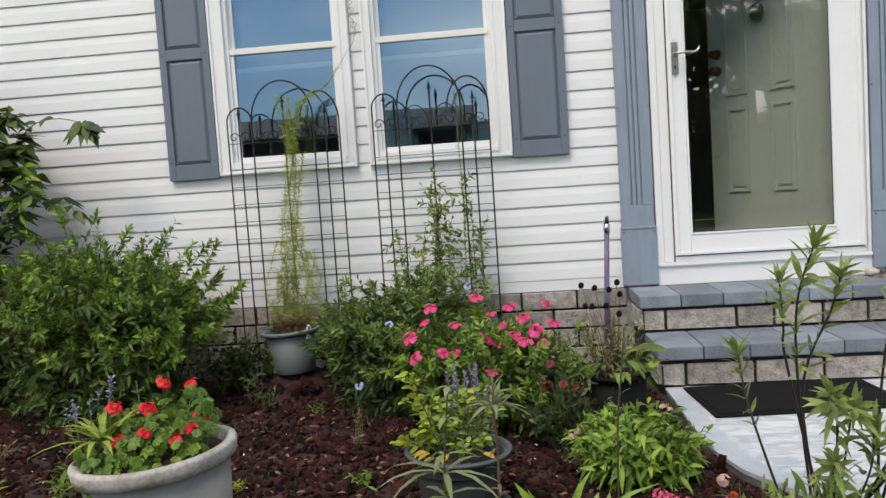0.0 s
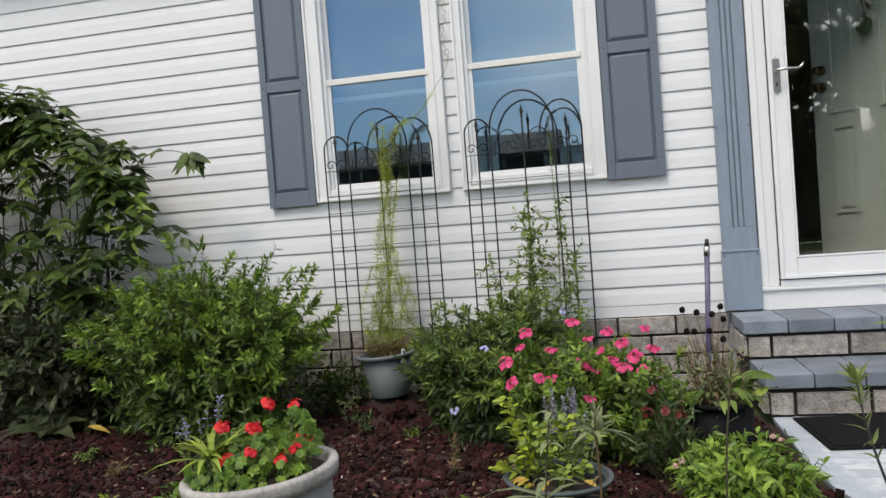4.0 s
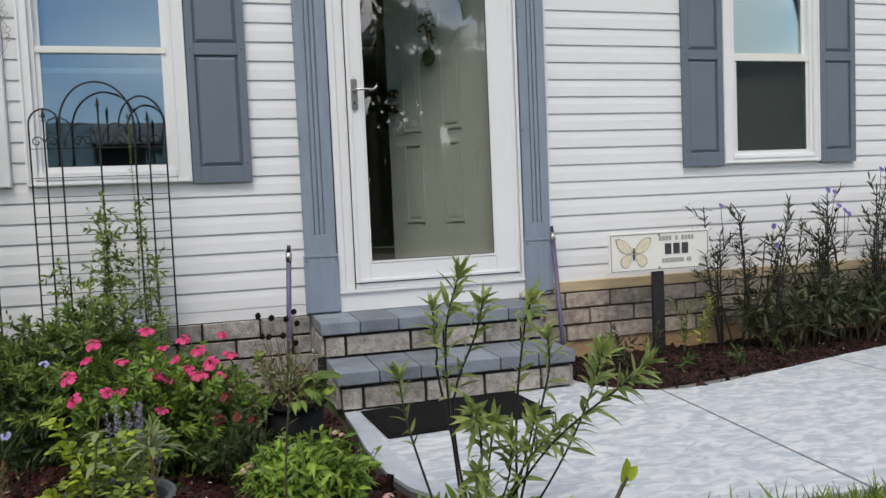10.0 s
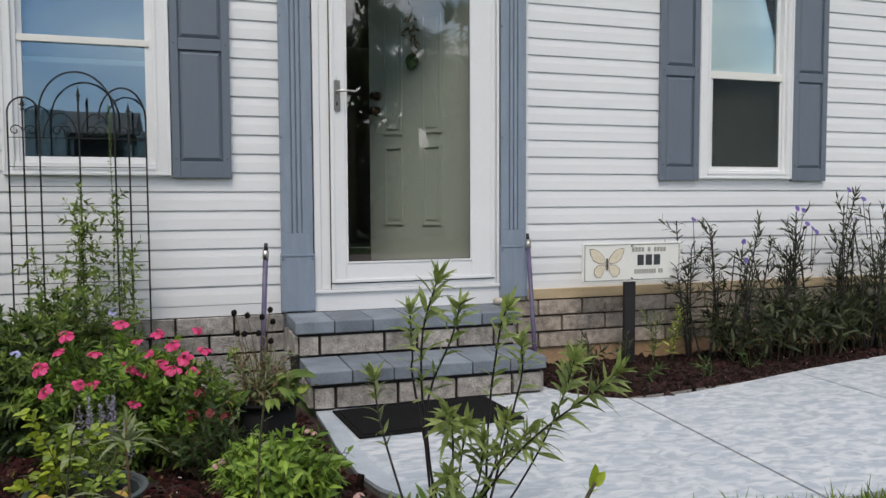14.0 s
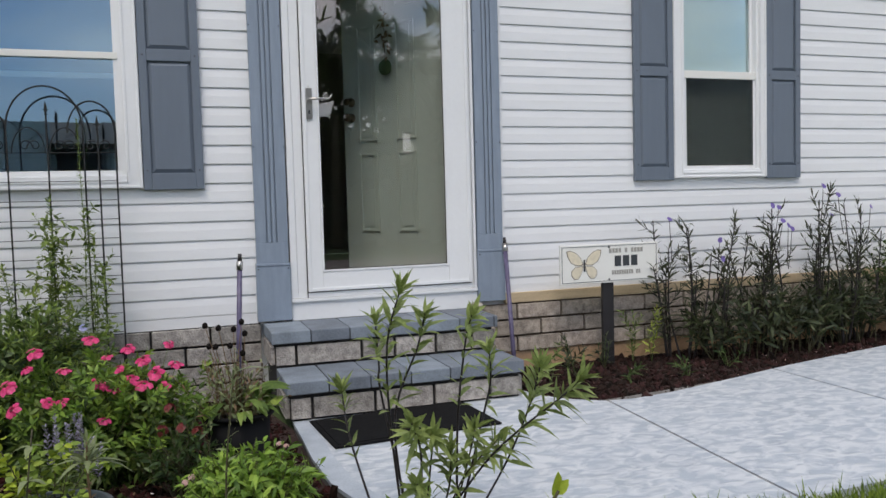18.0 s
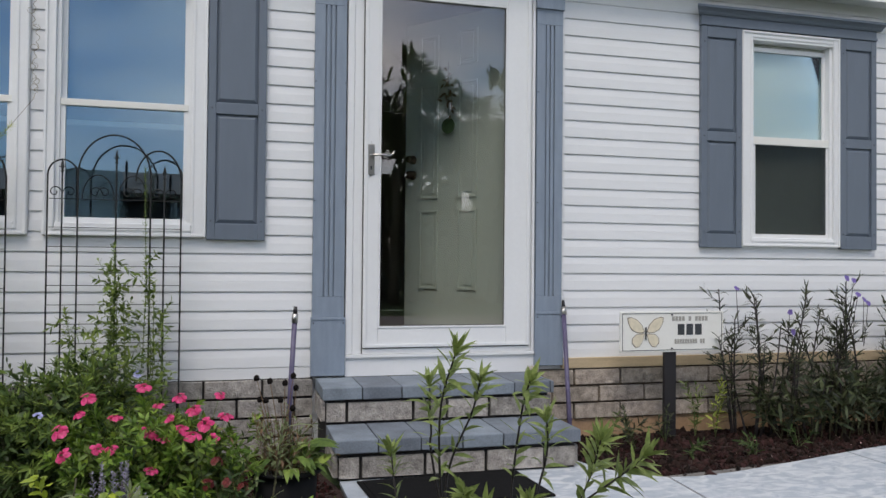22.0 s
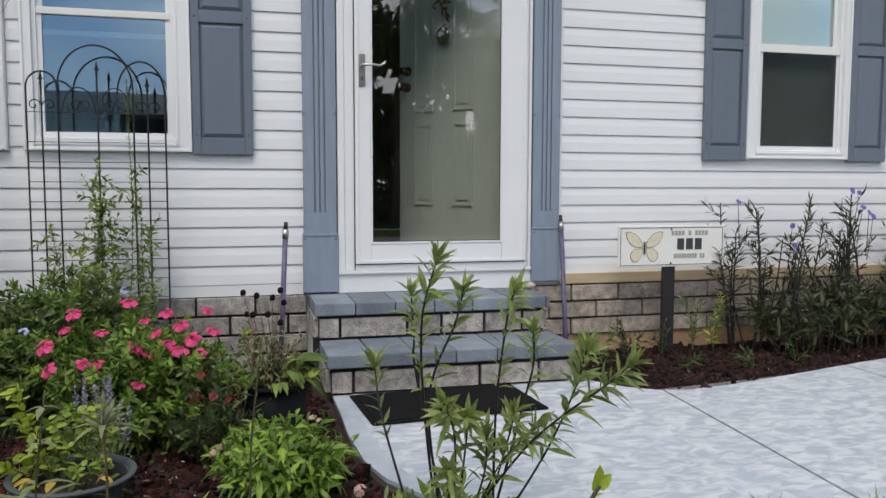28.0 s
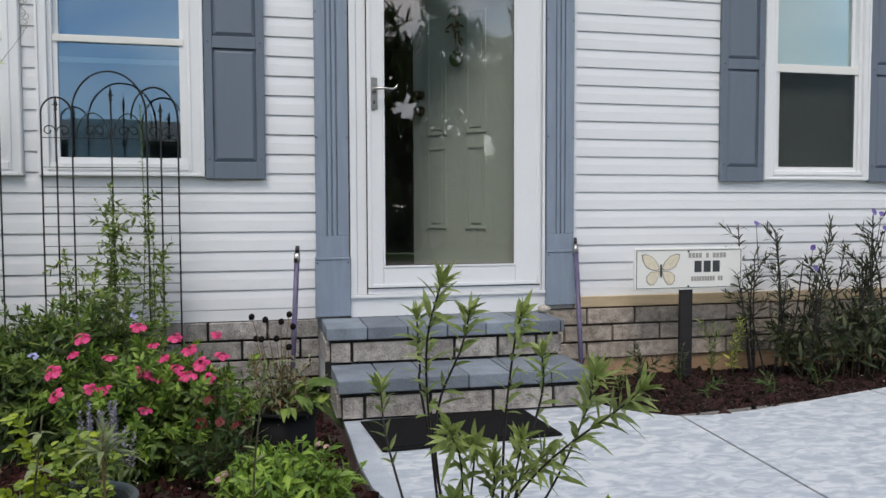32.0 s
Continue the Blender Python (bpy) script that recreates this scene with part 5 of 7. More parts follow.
for x, y, z in ((-2.015, -2.38, 0.527), (-2.022, -2.38, 0.515), (-2.044, -2.40, 0.503), (-2.058, -2.42, 0.486), (-2.108, -2.42, 0.484), (-2.089, -2.44, 0.447), (-2.126, -2.42, 0.465), (-2.095, -2.43, 0.47)):
    q = np.array((x + 2.08, y + 2.41, z - 0.29))
    pts = curve_points([(q[0] * 0.3, q[1] * 0.5, -0.02), q * (0.8, 0.8, 0.55), q], 8)
    stems.append((pts, 0.0016, 0.0012))
    along(pts[:6], 0.018, 0.1, 60, 0.045, 0.010, 0.4, out=specs)
    along(pts[6:], 0.009, 0.0, 75, 0.013, 0.007, 0.1, whorl=2, taper=0.0, out=buds)
for k in range(60):
    u = RNG.uniform(1.6, 5.8)
    p = np.array([RNG.uniform(-0.05, 0.10), RNG.uniform(-0.13, 0.05), 0.0])
    specs.append((p, (math.cos(u), math.sin(u) * 0.8, RNG.uniform(0.5, 1.6)), (0, 0, 1), RNG.uniform(0.06, 0.10), 0.013, 0.45))
stem_parts("stem", stems, M_GREENSTEM, blue, 4)
leaf_part("foliage", specs, L_GERAN, blue, "lance")
tagged(leaf_part("floret_cover", buds, P_VIOLET, blue, "petal", label="pale blue-violet florets"), kind="stuff")
tuft = thing("strap_leaved_seedling", (-2.022, -2.45, 0.33), "light green tuft of strap leaves in the planter", "seedling", "planter flowers")
leaf_each("leaf", [((RNG.normal(0, 0.01), RNG.normal(0, 0.01), 0.05), (math.cos(u), math.sin(u) * 0.7 - 0.2, RNG.uniform(0.3, 1.3)), (0, 0, 1), RNG.uniform(0.11, 0.17), 0.0155, 0.38) for u in np.linspace(0.0, 5.9, 22)], L_TUFT, tuft, "lance", 0.25)
part("stem", tube([([(0, 0, -0.03), (0, 0, 0.02), (0, 0, 0.06)], 0.003, 0.003)], 5), M_GREENSTEM, tuft)
sp = thing("milkweed_seedling", (-1.99, -2.30, 0.31), "small seedling with whorled pale leaves in the planter", "seedling", "planter flowers")
specs, pts = [], curve_points([(0, 0, -0.02), (0.004, 0, 0.10), (0.0, 0, 0.19)], 6)
along(pts, 0.05, 0.35, 75, 0.05, 0.012, 0.1, whorl=4, out=specs)
part("stem", tube([(pts, 0.002, 0.0015)], 5), M_GREENSTEM, sp)
leaf_part("leaves", specs, L_GREYGREEN, sp)

# asparagus-like vine on the first trellis
fern = thing("feathery_vine", (-2.125, -0.30, 0.26), "feathery yellow-green vine climbing the trellis from its pot", "vine")
specs, stems = [], []
climb = [[(0.0, 0, 0), (0.01, 0.06, 0.3), (0.02, 0.10, 0.8), (0.04, 0.11, 1.24)], [(0.06, 0, 0), (0.05, 0.06, 0.35), (0.02, 0.09, 0.7), (0.05, 0.10, 1.15)], [(-0.03, 0, 0), (-0.04, 0.05, 0.2), (0.0, 0.08, 0.5), (0.02, 0.1, 0.9)], [(0.02, 0, 0), (0.0, 0.05, 0.3), (-0.02, 0.08, 0.6), (0.03, 0.1, 1.0)], [(-0.06, 0, 0), (-0.07, 0.03, 0.2), (-0.03, 0.07, 0.45), (0.0, 0.09, 0.62)], [(0.08, 0, 0), (0.09, 0.03, 0.2), (0.06, 0.07, 0.45), (0.03, 0.09, 0.6)]]
climb += [[(u, 0, 0), (u * 1.25, 0.01, 0.13), (u * 1.1 + RNG.normal(0, 0.03), 0.04, t * 0.6), (u * 0.8 + RNG.normal(0.01, 0.035), 0.06, t)] for u, t in zip(RNG.uniform(-0.115, 0.13, 11), RNG.uniform(0.20, 0.50, 11))]
climb += [[(0.03, 0.10, 1.10), (0.12, 0.10, 1.22), (0.24, 0.11, 1.30), (0.33, 0.12, 1.42), (0.40, 0.13, 1.52)]]
climb[:0] = [[(0.05, 0, 0), (0.07, 0.05, 0.25), (0.05, 0.08, 0.55), (0.07, 0.10, 0.95)], [(-0.05, 0, 0), (-0.05, 0.05, 0.3), (-0.03, 0.08, 0.62), (0.0, 0.1, 1.12)], [(0.03, 0.1, 0.9), (0.06, 0.1, 1.1), (0.10, 0.11, 1.22), (0.16, 0.11, 1.27)], [(0.03, 0.1, 0.95), (0.01, 0.1, 1.1), (-0.02, 0.11, 1.2), (-0.04, 0.11, 1.26)]]
for c in climb[:-1]:
    pts = curve_points(c, 24)
    sway = np.linspace(0, 1, 25)
    pts[:, 0] += 0.016 * np.sin(sway * RNG.uniform(9, 16) + RNG.uniform(0, 6)) * np.minimum(sway * 5, 1)
    stems.append((pts, 0.0018, 0.0008))
    along(pts, 0.0105, 0.03, 70, 0.044, 0.0038, 0.3, whorl=5, taper=0.1, spread=0.5, out=specs)
stem_parts("stem", stems, M_GREENSTEM, fern, 4)
leaf_part("foliage", specs, L_FERN, fern, "strap", 0.0)
wisp = curve_points(climb[-1], 16)
sp2 = []
along(wisp[:12], 0.010, 0.0, 70, 0.045, 0.004, 0.2, whorl=5, out=sp2)
leaf_part("side_shoot", sp2, L_FERN, fern, "strap", 0.0)
part("tendril", tube([(wisp, 0.0016, 0.001)], 4), L_DRY, fern, "dry pale tendril")
climb_on = curve_points([wisp[-1], (0.385, 0.24, 1.60), (0.37, 0.25, 1.72), (0.39, 0.25, 1.84), (0.365, 0.25, 1.95), (0.385, 0.25, 2.08)], 40)
climb_on[4:, 0] += 0.010 * np.sin(np.arange(37) * 1.9)
curls = [(climb_on, 0.0022, 0.0014)]
for k in (6, 9, 14, 20, 27, 33):
    c = climb_on[k]
    curls.append(([c + (0.018 * math.sin(j * 0.8) * (1 if k % 2 else -1), -0.004, 0.016 * (1 - math.cos(j * 0.8))) for j in range(9)], 0.0018, 0.0009))
part("dry_tendril", tube(curls, 4), M_TENDRIL, fern, "dry pale tendril clinging to the siding")
tagged(part("dry_stemwork", tube([(curve_points([(RNG.normal(0, 0.07), RNG.normal(0, 0.04), 0), (RNG.normal(0, 0.08), -0.03, 0.05), (RNG.normal(0, 0.11), -0.05, RNG.uniform(0.06, 0.13))], 5), 0.0018, 0.0008) for _ in range(60)], 4), L_DRY, fern, "dry brown stems in the pot"), kind="stuff")

hook = part("hanger_hook", tube([(curve_points([(0.122, -0.075, 0.205), (0.130, -0.09, 0.235), (0.118, -0.098, 0.245), (0.112, -0.095, 0.20), (0.10, -0.088, 0.17)], 12), 0.004, 0.004)], 6), M_WHITE, POT_T, "white plastic hanger hook", smooth=True)
# broad dark leaves under the vine, a yellowed leaf at their foot
bl = thing("broad_leaved_plant", (-3.98, -0.62, -0.03), "dark broad-leaved plant with one yellowed leaf under the vine", "plant")
broad = [((0, 0, 0.0), (math.cos(u), math.sin(u) * 0.8 - 0.2, t), (0, -0.3, 1), RNG.uniform(0.26, 0.36), RNG.uniform(0.09, 0.13), 0.45) for u, t in ((0.3, 0.9), (1.2, 1.1), (2.3, 0.9), (3.4, 0.8), (4.2, 0.7), (5.2, 0.75), (5.9, 0.6), (2.9, 1.3))]
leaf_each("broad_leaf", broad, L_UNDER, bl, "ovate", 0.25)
part("crown_stub", tube([([(0, 0, -0.01), (0, 0, 0.02), (0, 0, 0.05)], 0.012, 0.008)], 7), M_STEM, bl)
leaf_part("yellowed_leaf", [((0.28, -0.06, 0.06), (1.0, -0.15, 0.02), (0, -0.5, 1), 0.15, 0.034, 0.25)], L_YELLOW, bl, "lance", 0.2, "yellowed fallen leaf")
# plumbago between the trellises, with a vine up the second one
pl = shrub("plumbago", (-1.47, -0.68, -0.02), 0.32, 0.26, 0.60, 78, "green plumbago shrub with a few pale blue flowers", leaf=(0.060, 0.020), spacing=0.024, mat=L_PLUMB, twigs=5, skirt=5, base=0.7, start=0.05, elev=60, shoulder=0.5, thick=0.003, tips=L_PLUMBTIP, tip_leaf=(0.072, 0.017))
bpy.context.view_layer.update()
pale = floret_mesh("flower_head", P_BLUE, 5, 0.015, 8, 0.030, 0.15, 0.9, 8, 1.4)
for p in ((-1.505, -1.0, 0.40), (-1.64, -1.05, 0.15), (-1.165, -0.80, 0.52)):
    bloom(pl, pale, p, 60, 0.62)
tv = thing("trellis_vine", (-1.30, -0.22, -0.02), "leafy green vine climbing the second trellis", "vine")
specs, stems = [], []
for c in ([(-0.05, -0.3, 0), (-0.03, -0.05, 0.4), (-0.03, 0.0, 0.75), (-0.05, 0.01, 1.10)], [(0.0, -0.3, 0), (0.08, -0.05, 0.4), (0.10, 0.01, 0.8), (0.10, 0.02, 1.05)], [(0.1, -0.2, 0), (0.13, 0.0, 0.5), (0.10, 0.02, 1.0), (0.09, 0.03, 1.48)], [(-0.08, -0.2, 0), (-0.08, 0, 0.5), (-0.02, 0.0, 0.95)], [(0.14, -0.2, 0), (0.18, 0, 0.45), (0.17, 0.0, 0.78)], [(-0.2, -0.2, 0), (-0.22, -0.02, 0.5), (-0.26, 0.0, 0.78)], [(-0.1, -0.25, 0), (-0.06, -0.05, 0.5), (-0.04, -0.02, 0.9)], [(0.05, -0.25, 0), (0.02, -0.05, 0.45), (0.0, -0.03, 0.86)], [(0.1, -0.25, 0), (0.14, -0.05, 0.4), (0.14, 0.0, 0.92)], [(-0.15, -0.25, 0), (-0.14, -0.05, 0.4), (-0.12, 0.0, 0.72)], [(-0.02, -0.25, 0), (-0.05, 0.0, 0.6), (-0.07, 0.0, 0.98)]):
    pts = curve_points(c, 16)
    stems.append((pts, 0.003, 0.0015))
    thin = c[-1][2] > 1.3
    along(pts, 0.016, 0.1, 65, 0.052 if not thin else 0.042, 0.018 if not thin else 0.006, 0.2, whorl=2 if not thin else 5, out=specs)
    for k in [k for k in range(4, 16) if not thin]:
        d = RNG.normal(0, 1, 3) * (1, 0.5, 0.6) + (0, -0.2, 0.35)
        tw = curve_points([pts[k], pts[k] + unit(d) * 0.05, pts[k] + unit(d) * RNG.uniform(0.06, 0.12)], 4)
        stems.append((tw, 0.0014, 0.001))
        along(tw, 0.010, 0.1, 62, 0.050, 0.018, 0.2, out=specs)
stem_parts("stem", stems, M_GREENSTEM, tv, 4)
leaf_part("foliage", specs, L_TRELLIS, tv, "lance")

# pink-flowered bush
pk = shrub("pink_periwinkle", (-1.06, -1.08, -0.02), 0.33, 0.25, 0.38, 80, "bushy green plant covered with bright pink flowers", "flower bush", leaf=(0.058, 0.02), spacing=0.022, mat=L_PINKBUSH, twigs=5, skirt=3, elev=64, base=0.6, start=0.1, shoulder=0.25, thick=0.003, tips=L_BUSHTIP, tip_leaf=(0.064, 0.020))
bpy.context.view_layer.update()
pink = floret_mesh("flower_head", P_PINK, 5, 0.0150, 13, 0.029, 0.15, 0.95, 5, 1.2)
PINKS = [(-1.12, -1.0, 0.499), (-1.311, -1.046, 0.469), (-1.331, -1.106, 0.42), (-1.205, -1.114, 0.405), (-1.385, -1.17, 0.371), (-1.356, -1.252, 0.307), (-1.205, -1.232, 0.311), (-1.106, -1.158, 0.363), (-1.055, -1.18, 0.342), (-1.055, -1.066, 0.438), (-0.98, -1.038, 0.458), (-0.924, -1.084, 0.415), (-1.014, -1.114, 0.394), (-0.967, -1.15, 0.361), (-1.02, -1.192, 0.33), (-0.878, -1.132, 0.371), (-0.829, -1.024, 0.463), (-0.851, -1.186, 0.324), (-1.06, -1.302, 0.247), (-0.927, -1.178, 0.336), (-1.25, -1.228, 0.317), (-0.803, -1.102, 0.392), (-1.08, -1.17, 0.352)]
stems = []
for p in PINKS:
    bloom(pk, pink, (p[0], p[1] - 0.03, p[2]), 30, RNG.uniform(0.58, 0.95))
    q = np.array(p) - (-1.06, -1.08, -0.02)
    stems.append((curve_points([q * (0.6, 0.6, 0.4), q * (0.85, 0.85, 0.75), q - (0, 0.03, 0)], 5), 0.0018, 0.0014))
stem_parts("flower_stalk", stems, M_GREENSTEM, pk, 4)
sp3 = shrub("red_leaved_seedhead_plant", (-0.80, -1.42, -0.02), 0.13, 0.10, 0.27, 26, "low plant with fading reddish flower clusters", "flower bush", leaf=(0.055, 0.018), spacing=0.022, mat=L_PLUMB, twigs=2, base=0.3)
fade = floret_mesh("flower_head", leaf_material("faded_red_petal", (0.20, 0.035, 0.035), (0.28, 0.07, 0.06)), 5, 0.011, 9, 0.016, 0.2, 0.9, 9)
bpy.context.view_layer.update()
for p in ((-0.86, -1.50, 0.235), (-0.79, -1.50, 0.235), (-0.74, -1.44, 0.20), (-0.83, -1.46, 0.30)):
    bloom(sp3, fade, p, 35)

# grey-lilac salvia in front of the pink bush
sal = thing("salvia", (-1.125, -1.68, -0.02), "grey-lilac salvia spikes among green leaves", "flower")
specs, stems, buds = [], [], []
for i in range(13):
    x, y = RNG.normal(0, 0.042), RNG.normal(0, 0.035)
    h = RNG.uniform(0.29, 0.40)
    pts = curve_points([(x * 0.4, y * 0.4, 0), (x * 0.8, y * 0.8, h * 0.5), (x, y, h)], 8)
    stems.append((pts, 0.002, 0.001))
    along(pts[:7], 0.02, 0.05, 62, 0.05, 0.014, 0.2, out=specs)
    along(pts[5:], 0.009, 0.0, 62, 0.019, 0.009, 0.0, whorl=3, out=buds)
stem_parts("stem", stems, M_GREENSTEM, sal, 4)
leaf_part("foliage", specs, L_GREYGREEN, sal)
tagged(leaf_part("floret_cover", buds, P_LILAC, sal, "petal", label="grey-lilac florets"), kind="stuff")

# black pot: dried coneflowers and a broad-leaved plant
dead = thing("dried_coneflower", (-0.575, -1.18, 0.18), "dried coneflower stalks with dark seed heads in a black pot", "flower")
stems, specs = [], []
cone = bpy.data.meshes.new("seed_head")
bm = lathe([(0, -0.012), (0.010, -0.010), (0.014, 0.0), (0.011, 0.011), (0.0, 0.018)], 9)
for v in bm.verts:
    v.co += Vector(RNG.normal(0, 0.0012, 3))
bm.to_mesh(cone)
bm.free()
cone.materials.append(M_SEED)
for p in ((-0.69, -1.2, 0.55), (-0.64, -1.22, 0.54), (-0.58, -1.18, 0.525), (-0.55, -1.2, 0.555), (-0.675, -1.16, 0.46), (-0.655, -1.24, 0.47), (-0.60, -1.24, 0.47), (-0.555, -1.26, 0.44), (-0.535, -1.15, 0.50)):
    q = np.array(p) - (-0.575, -1.18, 0.18)
    pts = curve_points([(q[0] * 0.3, q[1] * 0.3, 0), q * (0.6, 0.6, 0.5) + RNG.normal(0, 0.008, 3), q], 7)
    stems.append((pts, 0.002, 0.0015))
    share("seed_head", cone, Matrix.Translation(q) @ Matrix.Scale(0.85, 4), dead)
    along(pts[:5], 0.035, 0.05, 60, 0.06, 0.018, 0.3, out=specs)
stem_parts("stalk", stems, L_DRY, dead)
leaf_part("foliage", specs, L_GREYGREEN, dead)
specs, stems, brown = [], [], []
for i in range(26):
    u = RNG.uniform(0, 6.28)
    d = np.array([math.cos(u) * 0.6 + 0.35, math.sin(u) * 0.6, RNG.uniform(0.6, 1.4)])
    specs.append(((RNG.normal(0.07, 0.035), RNG.normal(-0.03, 0.03), RNG.uniform(0, 0.08)), d, (0, -0.3, 1), RNG.uniform(0.07, 0.12), RNG.uniform(0.026, 0.042), 0.35))
for u in (0.2, -0.15, 0.5):
    specs.append(((0.08, -0.04, 0.10), (math.cos(u), math.sin(u) - 0.2, 0.45), (0, -0.3, 1), 0.14, 0.05, 0.4))
for i in range(16):
    u = RNG.uniform(3.3, 6.1)
    specs.append(((0.11 * math.cos(u), 0.11 * math.sin(u), RNG.uniform(0.03, 0.08)), (math.cos(u), math.sin(u), 0.35), (0, -0.2, 1), RNG.uniform(0.06, 0.09), 0.026, 0.7))
leaf_part("broad_leaves", specs, L_PLUMBTIP, dead, "oval", 0.15, "fresh green broad leaves")
for i in range(58):
    x, y, h = RNG.normal(-0.03, 0.06), RNG.normal(-0.01, 0.055), RNG.uniform(0.06, 0.28)
    pts = curve_points([(x * 0.6, y * 0.6, 0), (x, y, h * 0.5), (x * 1.3 + RNG.normal(0, 0.02), y * 1.2, h)], 6)
    stems.append((pts, 0.0017, 0.001))
    along(pts, 0.020, 0.1, 50, 0.058, 0.013, 0.3, out=brown)
stem_parts("stem", stems, L_DRY, dead, 4)
leaf_part("upper_foliage", [b for i, b in enumerate(brown) if i % 3], L_GREYGREEN, dead, "lance", 0.25)
leaf_part("dry_foliage", [b for i, b in enumerate(brown) if not i % 3], L_DRY, dead, "lance", 0.25, "dry brown leaves")

# two stacked nursery pots: mixed seedlings
mx = thing("mixed_seedlings", (-1.148, -2.03, 0.14), "lime and grey-green seedlings growing in the nursery pot", "seedling")
stems, lime, bright, yel = [], [], [], []
for x, y, z, hue in ((-1.29, -1.98, 0.394, 1), (-1.281, -1.98, 0.319, 1), (-1.304, -2.05, 0.229, 1), (-1.263, -2.0, 0.224, 1), (-1.136, -1.95, 0.315, 1), (-1.092, -2.0, 0.305, 1), (-1.182, -1.95, 0.302, 0), (-1.192, -2.0, 0.268, 0), (-1.10, -1.98, 0.33, 1), (-1.05, -2.0, 0.29, 0), (-1.22, -1.95, 0.30, 0), (-1.16, -2.02, 0.24, 0), (-1.24, -2.02, 0.26, 1), (-1.07, -2.05, 0.22, 0), (-1.12, -2.08, 0.21, 0)):
    tip = np.array((x + 1.148, y + 2.03, z - 0.14))
    pts = curve_points([tip * (0.35, 0.35, 0) - (0, 0, 0.02), tip * (0.6, 0.7, 0.55), tip], 8)
    stems.append((pts, 0.0028, 0.0014))
    along(pts[3:], 0.008, 0.1, 60, 0.042, 0.021, 0.3, whorl=1, taper=0.1, spread=0.5, out=bright if hue and x < -1.2 else lime)
    for k in range(9):
        u = RNG.uniform(0, 6.28)
        (bright if hue and k % 3 else lime).append((tip + RNG.normal(0, 0.013, 3), (math.cos(u), math.sin(u) - 0.2, RNG.uniform(0.1, 0.9)), RNG.normal(0, 0.4, 3) + (0, -0.3, 1), RNG.uniform(0.022, 0.038), RNG.uniform(0.014, 0.021), 0.3))
for k in range(24):
    u = RNG.uniform(0, 6.28)
    lime.append(((0.11 * math.cos(u), 0.10 * math.sin(u), RNG.uniform(-0.01, 0.05)), (math.cos(u), math.sin(u), RNG.uniform(0.2, 1.0)), (0, 0, 1), 0.045, 0.022, 0.3))
for k in range(7):
    u = RNG.uniform(2.6, 6.28)
    yel.append(((0.10 * math.cos(u), 0.10 * math.sin(u), RNG.uniform(0.02, 0.07)), (math.cos(u), math.sin(u), 0.2), (0, 0, 1), 0.045, 0.024, 0.5))
stem_parts("stem", stems, M_STEM, mx, 5)
leaf_part("green_leaves", lime, L_LIME2, mx, "oval", 0.15, "mid green leaves")
leaf_part("yellow_green_leaves", bright, L_LIME, mx, "oval", 0.15, "bright lime-yellow leaves")
leaf_part("yellowed_leaves", yel, L_YELLOW, mx, "oval", 0.15, "yellowed leaves")
dr = thing("leaning_milkweed", (-1.157, -2.40, -0.03), "small milkweed with long drooping grey-green leaves before the pots", "seedling")
pts = curve_points([(0, 0, 0), (0.008, 0, 0.18), (0.008, 0, 0.28), (0.022, 0, 0.42), (0.037, 0, 0.54)], 12)
st = part("stem", tube([(pts, 0.0032, 0.002)], 6), M_STEM, dr, smooth=True)
specs = []
for k, nleaf, ln in ((6, 9, 0.185), (3, 8, 0.14), (4, 4, 0.13), (9, 3, 0.06), (11, 4, 0.045), (7, 3, 0.10)):
    for i in range(nleaf):
        u = 6.28 * i / nleaf + RNG.normal(0, 0.3)
        specs.append((pts[k], (math.cos(u), math.sin(u) * 0.8, RNG.uniform(0.0, 0.55)), (0, 0, 1), ln * RNG.uniform(0.75, 1.15), 0.0175, RNG.uniform(0.30, 0.85)))
leaf_each("leaf", specs, L_GREYGREEN, st, "lance", 0.25)
dr2 = thing("leaning_milkweed", (-1.027, -2.30, -0.03), "spent milkweed stem with a tuft of narrow leaves at its top", "seedling")
pts = curve_points([(0, 0, 0), (0.012, 0, 0.26), (0.008, 0, 0.40), (0.010, 0, 0.47)], 12)
st = part("stem", tube([(pts, 0.004, 0.0025)], 6), L_DRY, dr2, smooth=True)
specs = []
along(pts[8:], 0.011, 0.0, 52, 0.085, 0.016, 0.2, whorl=3, out=specs)
for i in range(8):
    u = 6.28 * i / 8 + RNG.normal(0, 0.2)
    specs.append((pts[9], (math.cos(u), math.sin(u) * 0.8, RNG.uniform(0.1, 0.5)), (0, 0, 1), 0.125 * RNG.uniform(0.7, 1.1), 0.016, RNG.uniform(0.25, 0.6)))
leaf_each("leaf", specs, L_GREYGREEN, st, "lance", 0.25)
dry = []
along(pts[2:9], 0.02, 0.0, 70, 0.04, 0.012, 0.6, out=dry)
leaf_part("withered_leaves", dry, L_DRY, dr2, "lance", 0.3, "withered brown leaves")
tall = thing("thin_stalk", (-0.686, -2.10, -0.035), "thin bare stalk with a few narrow leaves in the bed", "plant")
pts = curve_points([(0, 0, 0), (0.008, 0, 0.28), (0.03, 0, 0.48), (0.04, 0.0, 0.57)], 12)
part("stem", tube([(pts, 0.0034, 0.0018)], 6), M_STEM, tall, smooth=True)
specs = []
along(pts[3:], 0.030, 0.0, 62, 0.06, 0.011, 0.2, out=specs)
along(pts[8:], 0.014, 0.1, 50, 0.06, 0.011, 0.15, whorl=2, out=specs)
specs.append((pts[-1], (0.8, -0.1, 0.45), (0, 0, 1), 0.13, 0.017, 0.5))
leaf_each("leaf", specs, L_GREYGREEN, tall, "lance", 0.25)

